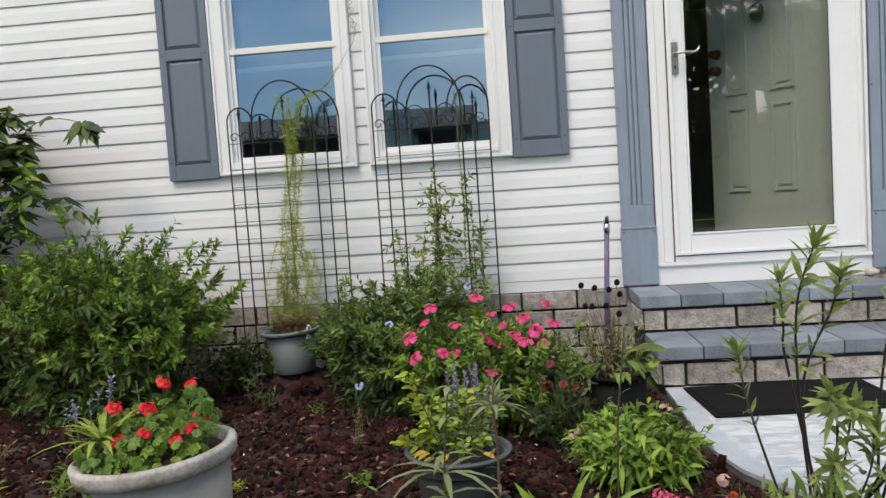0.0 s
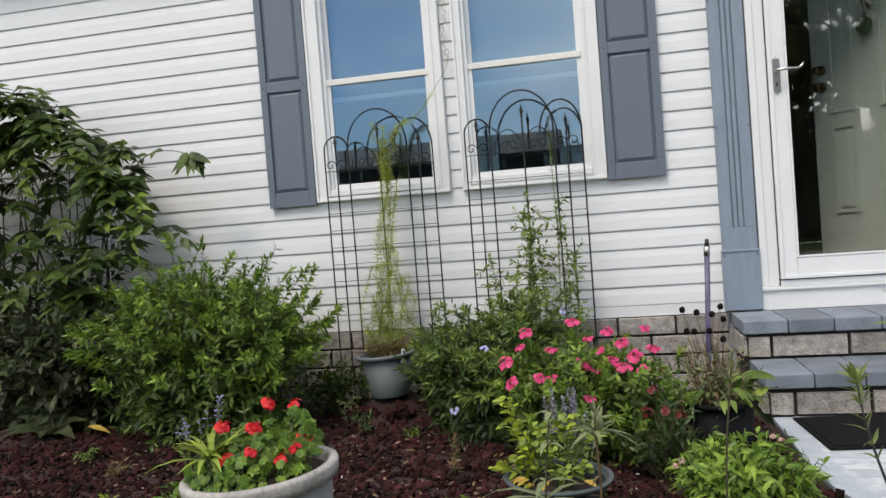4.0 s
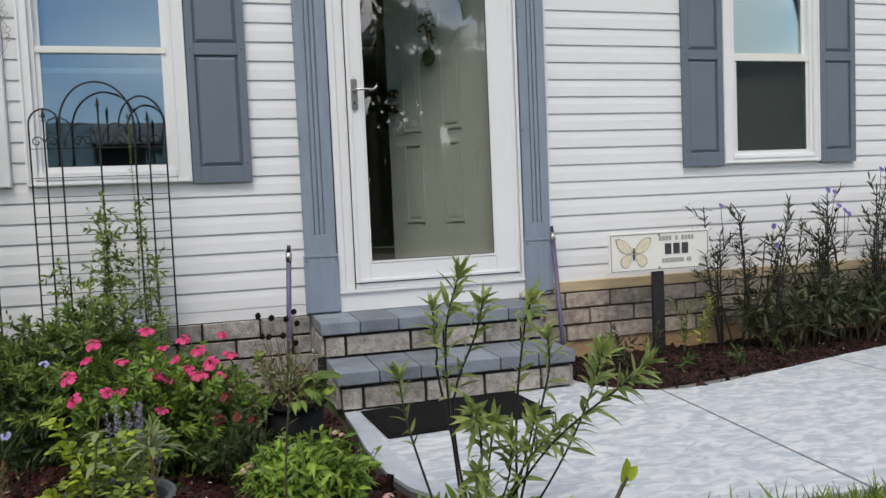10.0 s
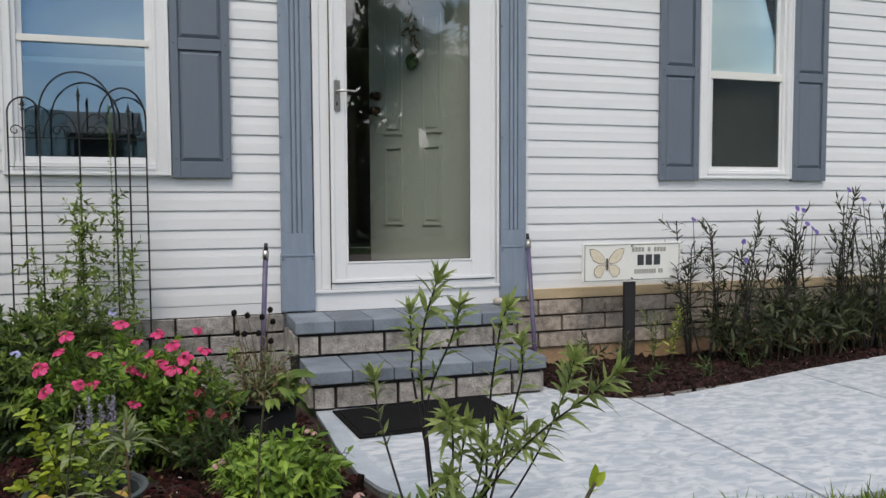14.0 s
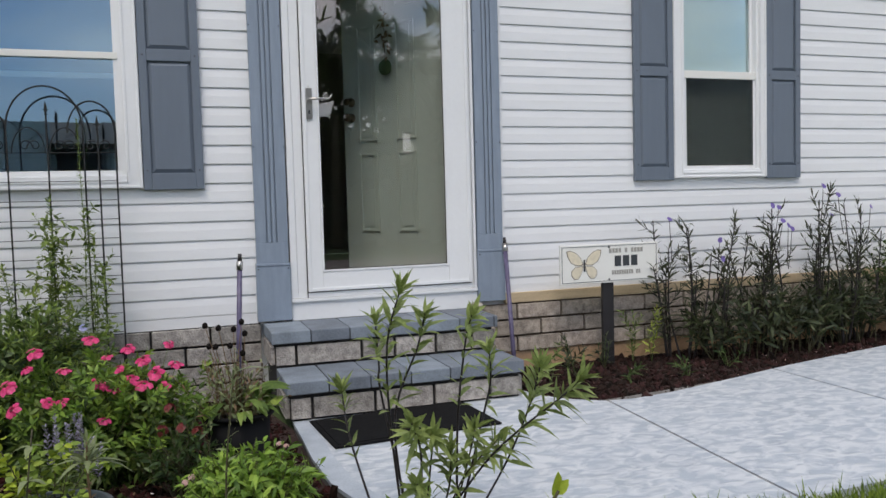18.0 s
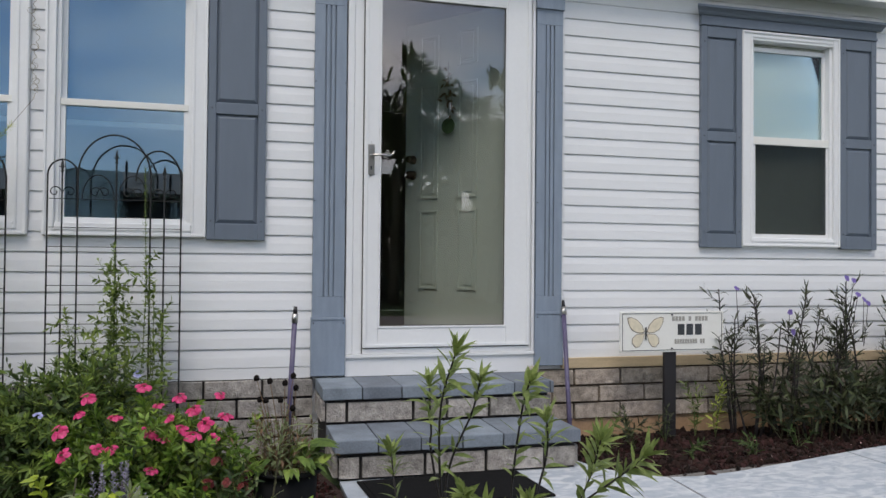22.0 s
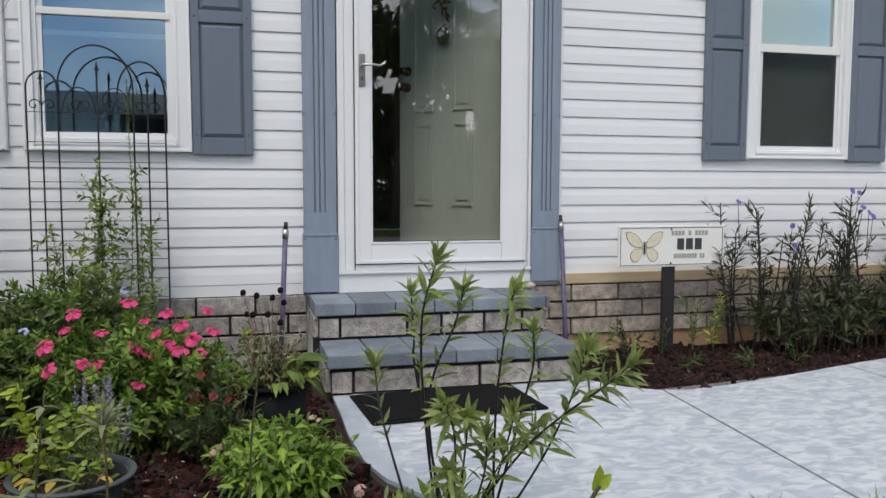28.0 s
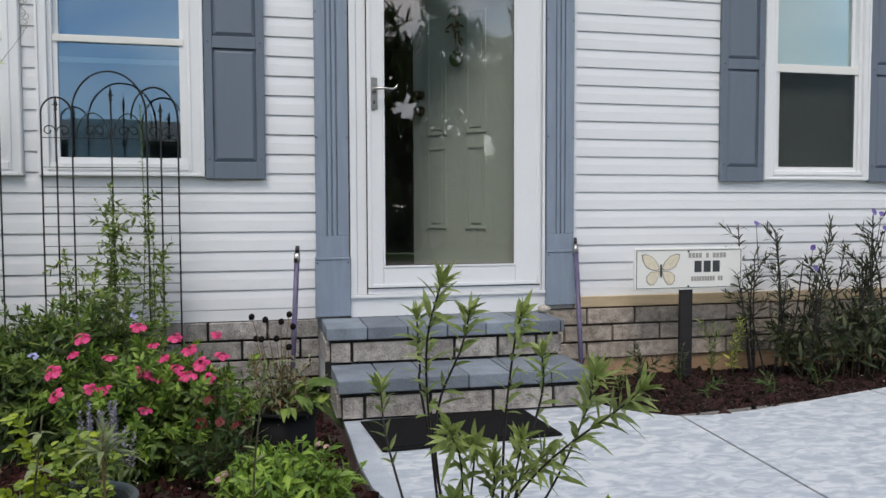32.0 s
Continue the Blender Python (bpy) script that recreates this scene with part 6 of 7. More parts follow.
# mounded bright green bush
gb = shrub("bright_green_mound", (-0.582, -1.73, -0.035), 0.185, 0.20, 0.215, 140, "rounded bright green leafy mound beside the walkway", leaf=(0.080, 0.0215), spacing=0.021, mat=L_MOUND, twigs=3, base=0.35, elev=62, droop=0.42, shoulder=0.45, kind="lance")
bpy.context.view_layer.update()
pp = floret_mesh("flower_head", P_PALE, 5, 0.008, 8, 0.012, 0.2, 0.9, 12)
for p in ((-0.475, -1.66, 0.185), (-0.45, -1.66, 0.172), (-0.79, -1.75, 0.12), (-0.77, -1.76, 0.14)):
    bloom(gb, pp, p, 30, 0.75)

# foreground: pink pentas, lily leaves
pt = shrub("pink_pentas", (-0.47, -2.38, -0.03), 0.20, 0.12, 0.100, 110, "low pentas with clusters of deep pink flowers", "flower bush", leaf=(0.072, 0.023), spacing=0.02, mat=L_LIGHT, twigs=3, base=0.4, elev=48, shoulder=0.1, tips=L_TUFT, tip_leaf=(0.080, 0.022))
bpy.context.view_layer.update()
mag = floret_mesh("flower_head", P_MAGENTA, 5, 0.0088, 26, 0.024, 0.55, 0.6, 14, 0.25)
orange = floret_mesh("flower_head", P_ORANGE, 5, 0.008, 14, 0.013, 0.3, 0.7, 15)
for p in ((-0.595, -2.30, 0.112), (-0.575, -2.32, 0.10), (-0.541, -2.30, 0.089), (-0.483, -2.30, 0.070), (-0.475, -2.30, 0.05), (-0.425, -2.30, 0.082), (-0.356, -2.40, 0.056), (-0.232, -2.42, 0.038), (-0.254, -2.35, 0.09), (-0.22, -2.44, 0.02), (-0.105, -2.45, 0.005)):
    bloom(pt, mag, (p[0], p[1], p[2] + 0.014), 40, 1.0)
for p in ((-0.565, -2.45, 0.041), (-0.624, -2.45, 0.036), (-0.389, -2.2, 0.088)):
    bloom(pt, orange, p, 40, 0.7)
bloom(pt, pp, (-0.36, -1.98, 0.045), 40, 1.3)
shrub("leafy_clump", (-0.31, -2.36, -0.03), 0.12, 0.07, 0.20, 18, "upright clump of narrow light green leaves", leaf=(0.085, 0.019), spacing=0.022, mat=L_MILK, twigs=1, base=0.6, elev=48, shoulder=0.2)
shrub("leafy_clump", (-0.105, -2.72, -0.03), 0.055, 0.05, 0.25, 20, "light green leafy clump beside the edging stone", leaf=(0.044, 0.015), spacing=0.016, mat=L_LIME2, twigs=2, base=0.5, elev=55, shoulder=0.2)
ly = thing("strap_leaved_plant", (-0.885, -2.43, -0.03), "clump of long arching strap leaves in the bed", "plant")
for tip, w in (((-0.085, 0.01, 0.30), 0.030), ((-0.055, 0.02, 0.27), 0.026), ((0.10, 0.05, 0.31), 0.024), ((0.24, 0.05, 0.26), 0.022), ((0.27, 0.02, 0.16), 0.020), ((-0.13, -0.03, 0.18), 0.024), ((0.05, -0.05, 0.22), 0.024), ((-0.03, -0.08, 0.20), 0.026), ((0.15, -0.06, 0.16), 0.022)):
    d = np.array(tip)
    ln = np.linalg.norm(d) * 1.48
    leaf_each("strap_leaf", [((0, 0, 0.0), d + (0, 0, 0.13), (d[0] * -0.5, -0.6, 0.5), ln, w * 0.98, 0.42)], L_MOUND, ly, "lance", 0.25)
soft_ = []
for i in range(90):
    u = RNG.uniform(0, 6.28)
    soft_.append(((RNG.normal(0.05, 0.07), RNG.normal(-0.02, 0.045), RNG.uniform(0, 0.15)), (math.cos(u), math.sin(u) * 0.6, RNG.uniform(0.3, 1.5)), (0, -0.4, 1), RNG.uniform(0.07, 0.135), RNG.uniform(0.018, 0.029), 0.28))
leaf_part("soft_leaves", soft_, L_SOFT, ly, "lance", 0.2, "soft grey-green leaves")

# ---- tall milkweed by the walkway ----
mw = thing("milkweed", (-0.06, -2.15, -0.03), "tall milkweed with bare dark stems and tufts of narrow leaves", "plant")
STEMS = (
    [(-0.167, -2.16, 0.0), (-0.221, -2.237, 0.35), (-0.246, -2.313, 0.613), (-0.222, -2.39, 0.790)],
    [(-0.236, -2.16, 0.0), (-0.315, -2.115, 0.30), (-0.331, -2.07, 0.46)],
    [(-0.155, -2.16, 0.0), (-0.202, -2.207, 0.373), (-0.138, -2.253, 0.597), (-0.129, -2.30, 0.70)],
    [(0.0, -2.16, 0.0), (-0.013, -2.223, 0.341), (-0.006, -2.287, 0.595), (-0.007, -2.35, 0.69)],
    [(0.0, -2.16, 0.0), (0.089, -2.173, 0.342), (0.112, -2.187, 0.459), (0.104, -2.20, 0.56)],
    [(0.03, -2.17, 0.0), (0.066, -2.24, 0.11), (0.113, -2.32, 0.265), (0.150, -2.39, 0.43), (0.153, -2.45, 0.545)],
    [(-0.07, -2.16, 0.0), (-0.028, -2.25, 0.127), (0.031, -2.36, 0.277), (0.090, -2.46, 0.385), (0.170, -2.55, 0.485), (0.214, -2.59, 0.545)],
    [(-0.119, -2.16, 0.0), (-0.154, -2.305, 0.288), (-0.221, -2.45, 0.43)],
    [(-0.023, -2.16, 0.0), (0.02, -2.23, 0.249), (0.014, -2.30, 0.35)],
    [(-0.143, -2.16, 0.0), (-0.231, -2.173, 0.445), (-0.239, -2.187, 0.536), (-0.25, -2.20, 0.68)],
    [(-0.108, -2.16, 0.0), (-0.113, -2.28, 0.298), (-0.148, -2.40, 0.38)],
    [(-0.08, -2.18, 0.0), (-0.06, -2.27, 0.18), (-0.075, -2.33, 0.31)],
    [(-0.06, -2.17, 0.0), (-0.02, -2.28, 0.2), (0.06, -2.36, 0.33)],
    [(-0.13, -2.17, 0.0), (-0.17, -2.30, 0.15), (-0.19, -2.38, 0.24)],
)
for i, line in enumerate(STEMS):
    pts = curve_points([(x + 0.06, y + 2.15, z + 0.03) for x, y, z in line], 16)
    tall = line[-1][2] > 0.40
    st = part("stem", tube([(pts, 0.0042 if tall else 0.0032, 0.0022)], 6), M_DARKSTEM if tall else M_STEM, mw, smooth=True)
    specs = []
    along(pts[12:] if tall else pts[10:], 0.0165, 0.0, 50, 0.092, 0.0178, 0.28, whorl=3, taper=0.2, spread=0.4, out=specs)
    along(pts[-2:], 0.013, 0.1, 38, 0.080, 0.0155, 0.08, whorl=3, taper=0.2, spread=0.4, out=specs)
    along(pts[6:13] if tall else pts[6:11], 0.032, 0.1, 50, 0.085, 0.0160, 0.3, whorl=2, taper=0.0, spread=0.5, out=specs)
    leaf_each("leaf", specs, L_MILK, st, "lance", 0.25)
low = []
for i in range(60):
    u = RNG.uniform(0, 6.28)
    low.append(((RNG.normal(-0.03, 0.07), RNG.normal(-0.08, 0.07), RNG.uniform(0.0, 0.12)), (math.cos(u), math.sin(u) * 0.8, RNG.uniform(0.3, 1.6)), (0, -0.2, 1), RNG.uniform(0.06, 0.11), 0.023, 0.25))
leaf_part("low_leaves", low, L_LIGHT, mw, "lance", 0.2, "fresh light green basal leaves")
ms = thing("budding_stalk", (-0.075, -2.80, -0.04), "thick green stalk with a yellow-green bud at its tip", "plant")
pts = curve_points([(0, 0, 0), (0.015, 0.0, 0.14), (0.045, 0.0, 0.27), (0.082, 0.0, 0.345), (0.100, 0.0, 0.375)], 14)
part("stalk", tube([(pts, 0.0062, 0.0046)], 7), M_STEM, ms, smooth=True)
leaf_part("bud_leaves", [(pts[-3], (0.10, -0.1, 1), (0.3, -1, 0), 0.062, 0.034, 0.0), (pts[-2], (0.75, -0.2, 0.9), (-0.2, -1, 0.4), 0.044, 0.026, 0.0), (pts[11], (0.9, 0, 0.3), (0, 0, 1), 0.028, 0.008, 0.1), (pts[11], (-0.7, 0, 0.6), (0, 0, 1), 0.03, 0.006, -0.3), (pts[8], (-0.6, -0.2, 0.5), (0, 0, 1), 0.034, 0.009, 0.2), (pts[7], (0.7, -0.2, 0.5), (0, 0, 1), 0.03, 0.01, 0.2)], L_LIME, ms, "oval", 0.2)
along_specs = []
along(pts[1:8], 0.03, 0.1, 62, 0.07, 0.016, 0.2, whorl=2, out=along_specs)
leaf_part("lower_leaves", along_specs, L_LIGHT, ms, "lance", 0.2)

# ---- right bed: ruellia, small plants, far bush ----
def ruellia(x, y, h, flowers, seed_lean):
    r = thing("ruellia", (x, y, -0.02), "tall dark-stemmed ruellia with narrow leaves by the siding", "plant", "ruellia along the wall")
    stems, specs = [], []
    for k in range(4):
        t = h * RNG.uniform(0.5, 0.85) if k else h
        ox, oy = RNG.normal(0, 0.07), RNG.normal(0, 0.05)
        pts = curve_points([(ox * 0.3, oy * 0.3, 0), (ox * 0.8, oy, t * 0.5), (ox * 1.4 + seed_lean * (k == 0), oy, t)], 12)
        stems.append((pts, 0.0070, 0.0034))
        along(pts, 0.042, 0.22, 58, 0.145, 0.0170, 0.48, whorl=2, taper=0.3, spread=0.5, out=specs)
        for j in (8, 11):
            d = unit(RNG.normal(0, 1, 3) * (1, 0.6, 0) + (0, 0, 0.8))
            tw = curve_points([pts[j], pts[j] + d * 0.06, pts[j] + d * 0.12 + (0, 0, 0.03)], 4)
            stems.append((tw, 0.0026, 0.0014))
            along(tw, 0.035, 0.3, 40, 0.085, 0.015, 0.0, whorl=2, out=specs)
    stem_parts("stem", stems, M_DARKSTEM, r, 5)
    leaf_part("leaves", specs, L_RUELLIA, r, "lance", 0.2)
    return r


trumpet = floret_mesh("flower", P_RUELLIA, 5, 0.024, 1, 0, 0.35, 0.95, 2)
RU = []
for x, h in ((2.15, 0.88), (2.22, 0.84), (2.33, 0.85), (2.42, 0.86), (2.62, 0.74), (2.78, 0.84), (2.86, 0.93), (2.97, 0.84), (3.20, 0.98), (3.30, 1.05), (3.44, 0.84), (3.58, 0.95), (3.70, 0.90)):
    RU.append(ruellia(x, -0.25 + RNG.uniform(-0.08, 0.06), h, 2, RNG.normal(0.0, 0.04)))
bpy.context.view_layer.update()
for p in ((2.895, -0.32, 0.918), (2.908, -0.34, 0.83), (2.981, -0.34, 0.777), (2.419, -0.34, 0.729), (2.44, -0.34, 0.61), (2.082, -0.3, 0.866), (2.960, -0.33, 0.80), (3.275, -0.3, 1.048), (3.399, -0.3, 0.988), (3.314, -0.33, 0.856), (3.68, -0.3, 0.901), (2.86, -0.3, 0.93)):
    near = min(RU, key=lambda o: abs(o.location.x - p[0]))
    bloom(near, trumpet, p, 60, 0.85, "flower")
    top = np.array(p) - np.array(near.location)
    part("flower_stalk", tube([(curve_points([(top[0] * 0.2, top[1] * 0.4, top[2] - 0.26), (top[0] * 0.7, top[1] * 0.8, top[2] - 0.12), top], 6), 0.003, 0.0015)], 5), M_DARKSTEM, near, smooth=True)
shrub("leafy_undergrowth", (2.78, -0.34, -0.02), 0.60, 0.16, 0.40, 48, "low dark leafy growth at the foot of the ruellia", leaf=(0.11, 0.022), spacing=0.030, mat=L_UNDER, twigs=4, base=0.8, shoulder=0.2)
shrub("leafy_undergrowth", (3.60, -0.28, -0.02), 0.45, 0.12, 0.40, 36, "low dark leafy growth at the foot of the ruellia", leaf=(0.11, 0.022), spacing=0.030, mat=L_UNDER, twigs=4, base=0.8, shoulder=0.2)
shrub("dark_shrub", (4.22, -0.32, -0.02), 0.36, 0.22, 0.80, 60, "dense dark green shrub at the end of the bed", leaf=(0.055, 0.025), spacing=0.022, mat=L_VINE, twigs=3, base=0.4, shoulder=0.3)
for x, y, h, mat in ((1.85, -0.24, 0.34, L_MILK), (2.0, -0.22, 0.36, L_FERN), (1.42, -0.22, 0.22, L_RUELLIA), (1.63, -0.28, 0.22, L_RUELLIA), (1.90, -0.72, 0.13, L_PLUMB), (1.57, -0.66, 0.10, L_PLUMB), (2.3, -0.56, 0.12, L_PLUMB), (1.16, -0.5, 0.24, L_MILK), (1.36, -0.45, 0.2, L_RUELLIA)):
    pl_ = thing("small_seedling", (x, y, -0.02), "small leafy seedling in the mulch", "seedling", "seedlings in the mulch")
    stems, specs = [], []
    for k in range(3):
        pts = curve_points([(0, 0, 0), (RNG.normal(0, 0.02), RNG.normal(0, 0.02), h * 0.5), (RNG.normal(0, 0.05), RNG.normal(0, 0.03), h * RNG.uniform(0.75, 1))], 7)
        stems.append((pts, 0.002, 0.001))
        along(pts, 0.022, 0.2, 60, 0.075, 0.015, 0.2, whorl=2, out=specs)
    stem_parts("stem", stems, M_GREENSTEM, pl_, 4)
    leaf_part("leaves", specs, mat, pl_, "lance")
for x, y, h, mat in ((-2.28, -0.60, 0.15, L_GREYGREEN), (-2.16, -0.72, 0.10, L_PLUMB), (-1.87, -0.86, 0.05, L_LIGHT), (-1.60, -1.36, 0.16, L_DRY), (-3.05, -1.38, 0.08, L_DRY), (-2.83, -1.80, 0.09, L_LIME), (-2.54, -1.80, 0.10, L_LIGHT), (-2.16, -1.82, 0.05, L_LIGHT), (-1.93, -1.80, 0.05, L_LIME), (-1.80, -2.62, 0.14, L_LIGHT), (-2.22, -2.62, 0.11, L_MILK), (-1.45, -2.55, 0.10, L_LIME), (-3.4, -1.1, 0.06, L_LIGHT), (-2.7, -2.2, 0.06, L_MILK), (-1.5, -1.75, 0.05, L_LIGHT), (-3.7, -1.6, 0.06, L_LIME)):
    pl_ = thing("small_seedling", (x, y, -0.035), "small weedy seedling in the red mulch", "seedling", "seedlings in the mulch")
    specs, stems = [], []
    for k in range(4):
        pts = curve_points([(0, 0, 0), (RNG.normal(0, 0.02), RNG.normal(0, 0.02), h * 0.6), (RNG.normal(0, 0.04), RNG.normal(0, 0.04), h)], 5)
        stems.append((pts, 0.0016, 0.001))
        along(pts, 0.016, 0.2, 62, 0.04, 0.011, 0.2, whorl=2, out=specs)
    stem_parts("stem", stems, M_GREENSTEM, pl_, 4)
    leaf_part("leaves", specs, mat, pl_, "lance")

# ---- sign, rods, edging stone ----
sign = thing("garden_sign", (1.7095, -0.20, -0.03), "off-white garden sign with a butterfly print on a black post", "sign")
part("post", slab(-0.045, 0.031, -0.012, 0.012, 0, 0.53, 0.003), M_POST, sign)
board_ob = part("board", slab(-0.339, 0.339, -0.026, -0.0125, 0.525, 0.763, 0.004), M_SIGN, sign)
bm = bmesh.new()
for a, b, c, d in ((-0.327, 0.327, 0.7495, 0.752), (-0.327, 0.327, 0.5365, 0.539), (-0.327, -0.3245, 0.5395, 0.749), (0.3245, 0.327, 0.5395, 0.749)):
    box(bm, a, b, -0.0285, -0.0262, c, d)
part("border_line", bm, M_INK, board_ob)
for z in (0.742, 0.546):
    bm = bmesh.new()
    bmesh.ops.create_cone(bm, cap_ends=True, segments=10, radius1=0.006, radius2=0.005, depth=0.005, matrix=Matrix.Translation((-0.007, -0.0285, z)) @ Matrix.Rotation(radians(90), 4, "X"))
    part("screw", bm, M_INK, board_ob)


def wing(cx, cz, pts, mat, y):
    bm = bmesh.new()
    f = bm.faces.new([bm.verts.new((cx + x, y, cz + z)) for x, z in pts])
    r = bmesh.ops.extrude_face_region(bm, geom=[f])
    for v in r["geom"]:
        if isinstance(v, bmesh.types.BMVert):
            v.co.y += 0.0015
    bmesh.ops.recalc_face_normals(bm, faces=bm.faces)
    return bm


up = [(0.006, 0.0), (0.022, 0.038), (0.055, 0.072), (0.095, 0.086), (0.118, 0.082), (0.112, 0.05), (0.09, 0.012), (0.055, -0.006), (0.02, -0.008)]
dn = [(0.006, -0.01), (0.03, -0.012), (0.062, -0.015), (0.086, -0.038), (0.088, -0.066), (0.066, -0.09), (0.042, -0.088), (0.024, -0.066), (0.012, -0.035)]
for s in (1, -1):
    for shape in (up, dn):
        cx, cz = sum(x for x, z in shape) / len(shape), sum(z for x, z in shape) / len(shape)
        out = [(s * x, z) for x, z in shape]
        inn = [(s * (cx + (x - cx) * 0.90), cz + (z - cz) * 0.91) for x, z in shape]
        part("wing_outline", wing(-0.178, 0.645, out, M_OUTLINE, -0.0278), M_OUTLINE, board_ob)
        part("wing", wing(-0.178, 0.645, inn, M_WING, -0.0292), M_WING, board_ob)
part("body_print", slab(-0.183, -0.173, -0.031, -0.0295, 0.60, 0.672, 0.002), M_INK, board_ob)
for z0, z1, x0, x1, words, mat in ((0.706, 0.733, -0.008, 0.232, (4, 1, 4), M_INKGREY), (0.624, 0.688, 0.026, 0.198, (3,), M_INK), (0.574, 0.600, 0.010, 0.212, (9, 2), M_INKGREY)):
    w = (x1 - x0) / (sum(words) + len(words) - 1)
    x = x0
    for n in words:
        for i in range(n):
            part("bar", slab(x + w * 0.10, x + w * 0.86, -0.028, -0.0262, z0, z1), mat, board_ob)
            x += w
        x += w


def rod(a, b, label):
    r = thing("garden_rod", a, label, "rod", "rods beside the steps")
    d = Vector(b) - Vector(a)
    part("tube", tube([([(0, 0, 0), tuple(d * 0.45), tuple(d * 0.90)], 0.0132, 0.0132)], 10), M_PURPLE, r, smooth=True)
    part("ferrule", tube([([tuple(d * 0.90), tuple(d * 0.955)], 0.0162, 0.0162)], 10), M_CHROME, r, "grey metal ferrule", smooth=True)
    part("tip", tube([([tuple(d * 0.955), tuple(d)], 0.0115, 0.009)], 8), M_POST, r, "black tip", smooth=True)
    return r


rod((-0.520, -0.36, -0.03), (-0.478, -0.33, 0.779), "purple metal garden rod standing before the block skirting")
rod((1.01, -0.36, -0.03), (1.085, -0.065, 0.79), "purple metal garden rod leaning against the door pilaster")

es = thing("edging_stone", (0.115, -2.66, -0.06), "weathered pointed concrete edging stone between lawn and bed", "edging stone", rz=-14)
bm = bmesh.new()
for x, y, z in ((-0.085, -0.07, 0), (0.075, -0.07, 0), (0.09, 0.06, 0), (-0.08, 0.07, 0), (-0.065, -0.055, 0.07), (0.06, -0.055, 0.065), (0.07, 0.05, 0.06), (-0.06, 0.05, 0.075), (-0.02, -0.03, 0.19), (0.012, -0.035, 0.18), (0.018, 0.02, 0.185), (-0.015, 0.02, 0.20)):
    bm.verts.new((x, y, z))
bmesh.ops.convex_hull(bm, input=list(bm.verts))
bmesh.ops.bevel(bm, geom=list(bm.edges), offset=0.008, segments=2, affect="EDGES")
bmesh.ops.subdivide_edges(bm, edges=list(bm.edges), cuts=1)
for v in bm.verts:
    v.co += Vector(RNG.normal(0, 0.0016, 3))
part("stone", bm, M_STONE, es, smooth=True)
pebble = bmesh.new()
bmesh.ops.create_icosphere(pebble, subdivisions=2, radius=0.03)
for v in pebble.verts:
    v.co = Vector((v.co.x * 1.3, v.co.y, v.co.z * 0.75)) * RNG.uniform(0.88, 1.1)
ps = tagged(part("pebble", pebble, M_STONE, smooth=True), "small weathered stone on the top step", "stone")
ps.location = (0.885, -0.10, 0.397)

# wreath ornament on the inner door
orn = thing("door_ornament", (0.515, 0.43, 1.866), "small hanging door ornament with a round green plaque", "ornament", rz=-50)
bm = lathe([(0, 0), (0.046, 0), (0.05, 0.004), (0.046, 0.010), (0, 0.012)], 24)
bmesh.ops.transform(bm, matrix=Matrix.Rotation(radians(90), 4, "X"), verts=bm.verts)
part("plaque", bm, material("green_plaque", (0.05, 0.09, 0.035), 0.6), orn)
part("cord", tube([([(0, -0.003, 0.045), (0.0, -0.003, 0.42)], 0.002, 0.002)], 5), M_INK, orn)
specs = [((RNG.normal(0, 0.018), -0.012, 0.20 + RNG.normal(0, 0.07)), RNG.normal(0, 1, 3), (0, -1, 0.3), 0.045, 0.018, 0.1) for _ in range(26)]
leaf_part("dried_flowers", specs, L_DRY, orn)
specs = [((RNG.normal(0, 0.012), -0.02, 0.17 + RNG.normal(0, 0.02)), RNG.normal(0, 1, 3), (0, -1, 0.3), 0.022, 0.016, 0.1) for _ in range(10)]
leaf_part("faded_bow", specs, L_DRY, orn)

# ---- across the street ----
def hip_roof(x0, x1, y, eave, ridge):
    bm = bmesh.new()
    v = [bm.verts.new(p) for p in ((x0, y, eave), (x1, y, eave), (x1, -y, eave), (x0, -y, eave), (x0, 0, ridge), (x1, 0, ridge))]
    for q in ((0, 1, 5, 4), (2, 3, 4, 5), (3, 0, 4), (1, 2, 5), (3, 2, 1, 0)):
        bm.faces.new([v[i] for i in q])
    bmesh.ops.recalc_face_normals(bm, faces=bm.faces)
    return bm


hs = thing("neighbour_house", (-7.0, -27.0, -0.05), "raised house with brown shingle roof and dark porches across the street", "house")
part("wall", slab(-9, 4.4, -4, 4, 0, 3.2), M_GREYWALL, hs)
part("roof", hip_roof(-9.4, 4.65, 4.5, 3.2, 4.32), M_SHINGLE, hs)
for x0, x1 in ((-5.2, 0.4), (2.8, 4.3)):
    scr = part("porch_screen", slab(x0, x1, 4.0, 4.03, 0.4, 3.1), M_DARK, hs, "dark screened porch")
    for k in range(int((x1 - x0) / 1.4) + 1):
        part("porch_post", slab(x0 + k * 1.4, x0 + k * 1.4 + 0.07, 4.03, 4.08, 0.3, 3.15), M_GREYWALL, scr)
part("bay", slab(0.55, 2.72, 4.0, 4.7, 0, 3.86), M_GREYWALL, hs, "pale grey-green projecting bay")
part("carport_wall", slab(4.75, 9.0, 2.6, 4.3, 0, 3.30), M_GREYWALL, hs, "pale grey-green carport wall")
wdw = part("window", slab(-7.6, -6.4, 4.0, 4.03, 1.2, 2.6), M_DARK, hs)
part("window_frame", slab(-7.68, -6.32, 3.99, 4.025, 1.12, 2.68), M_WHITE, wdw)
hs2 = thing("neighbour_house", (16.0, -34.0, -0.05), "low tan house with a dark roof across the street", "house")
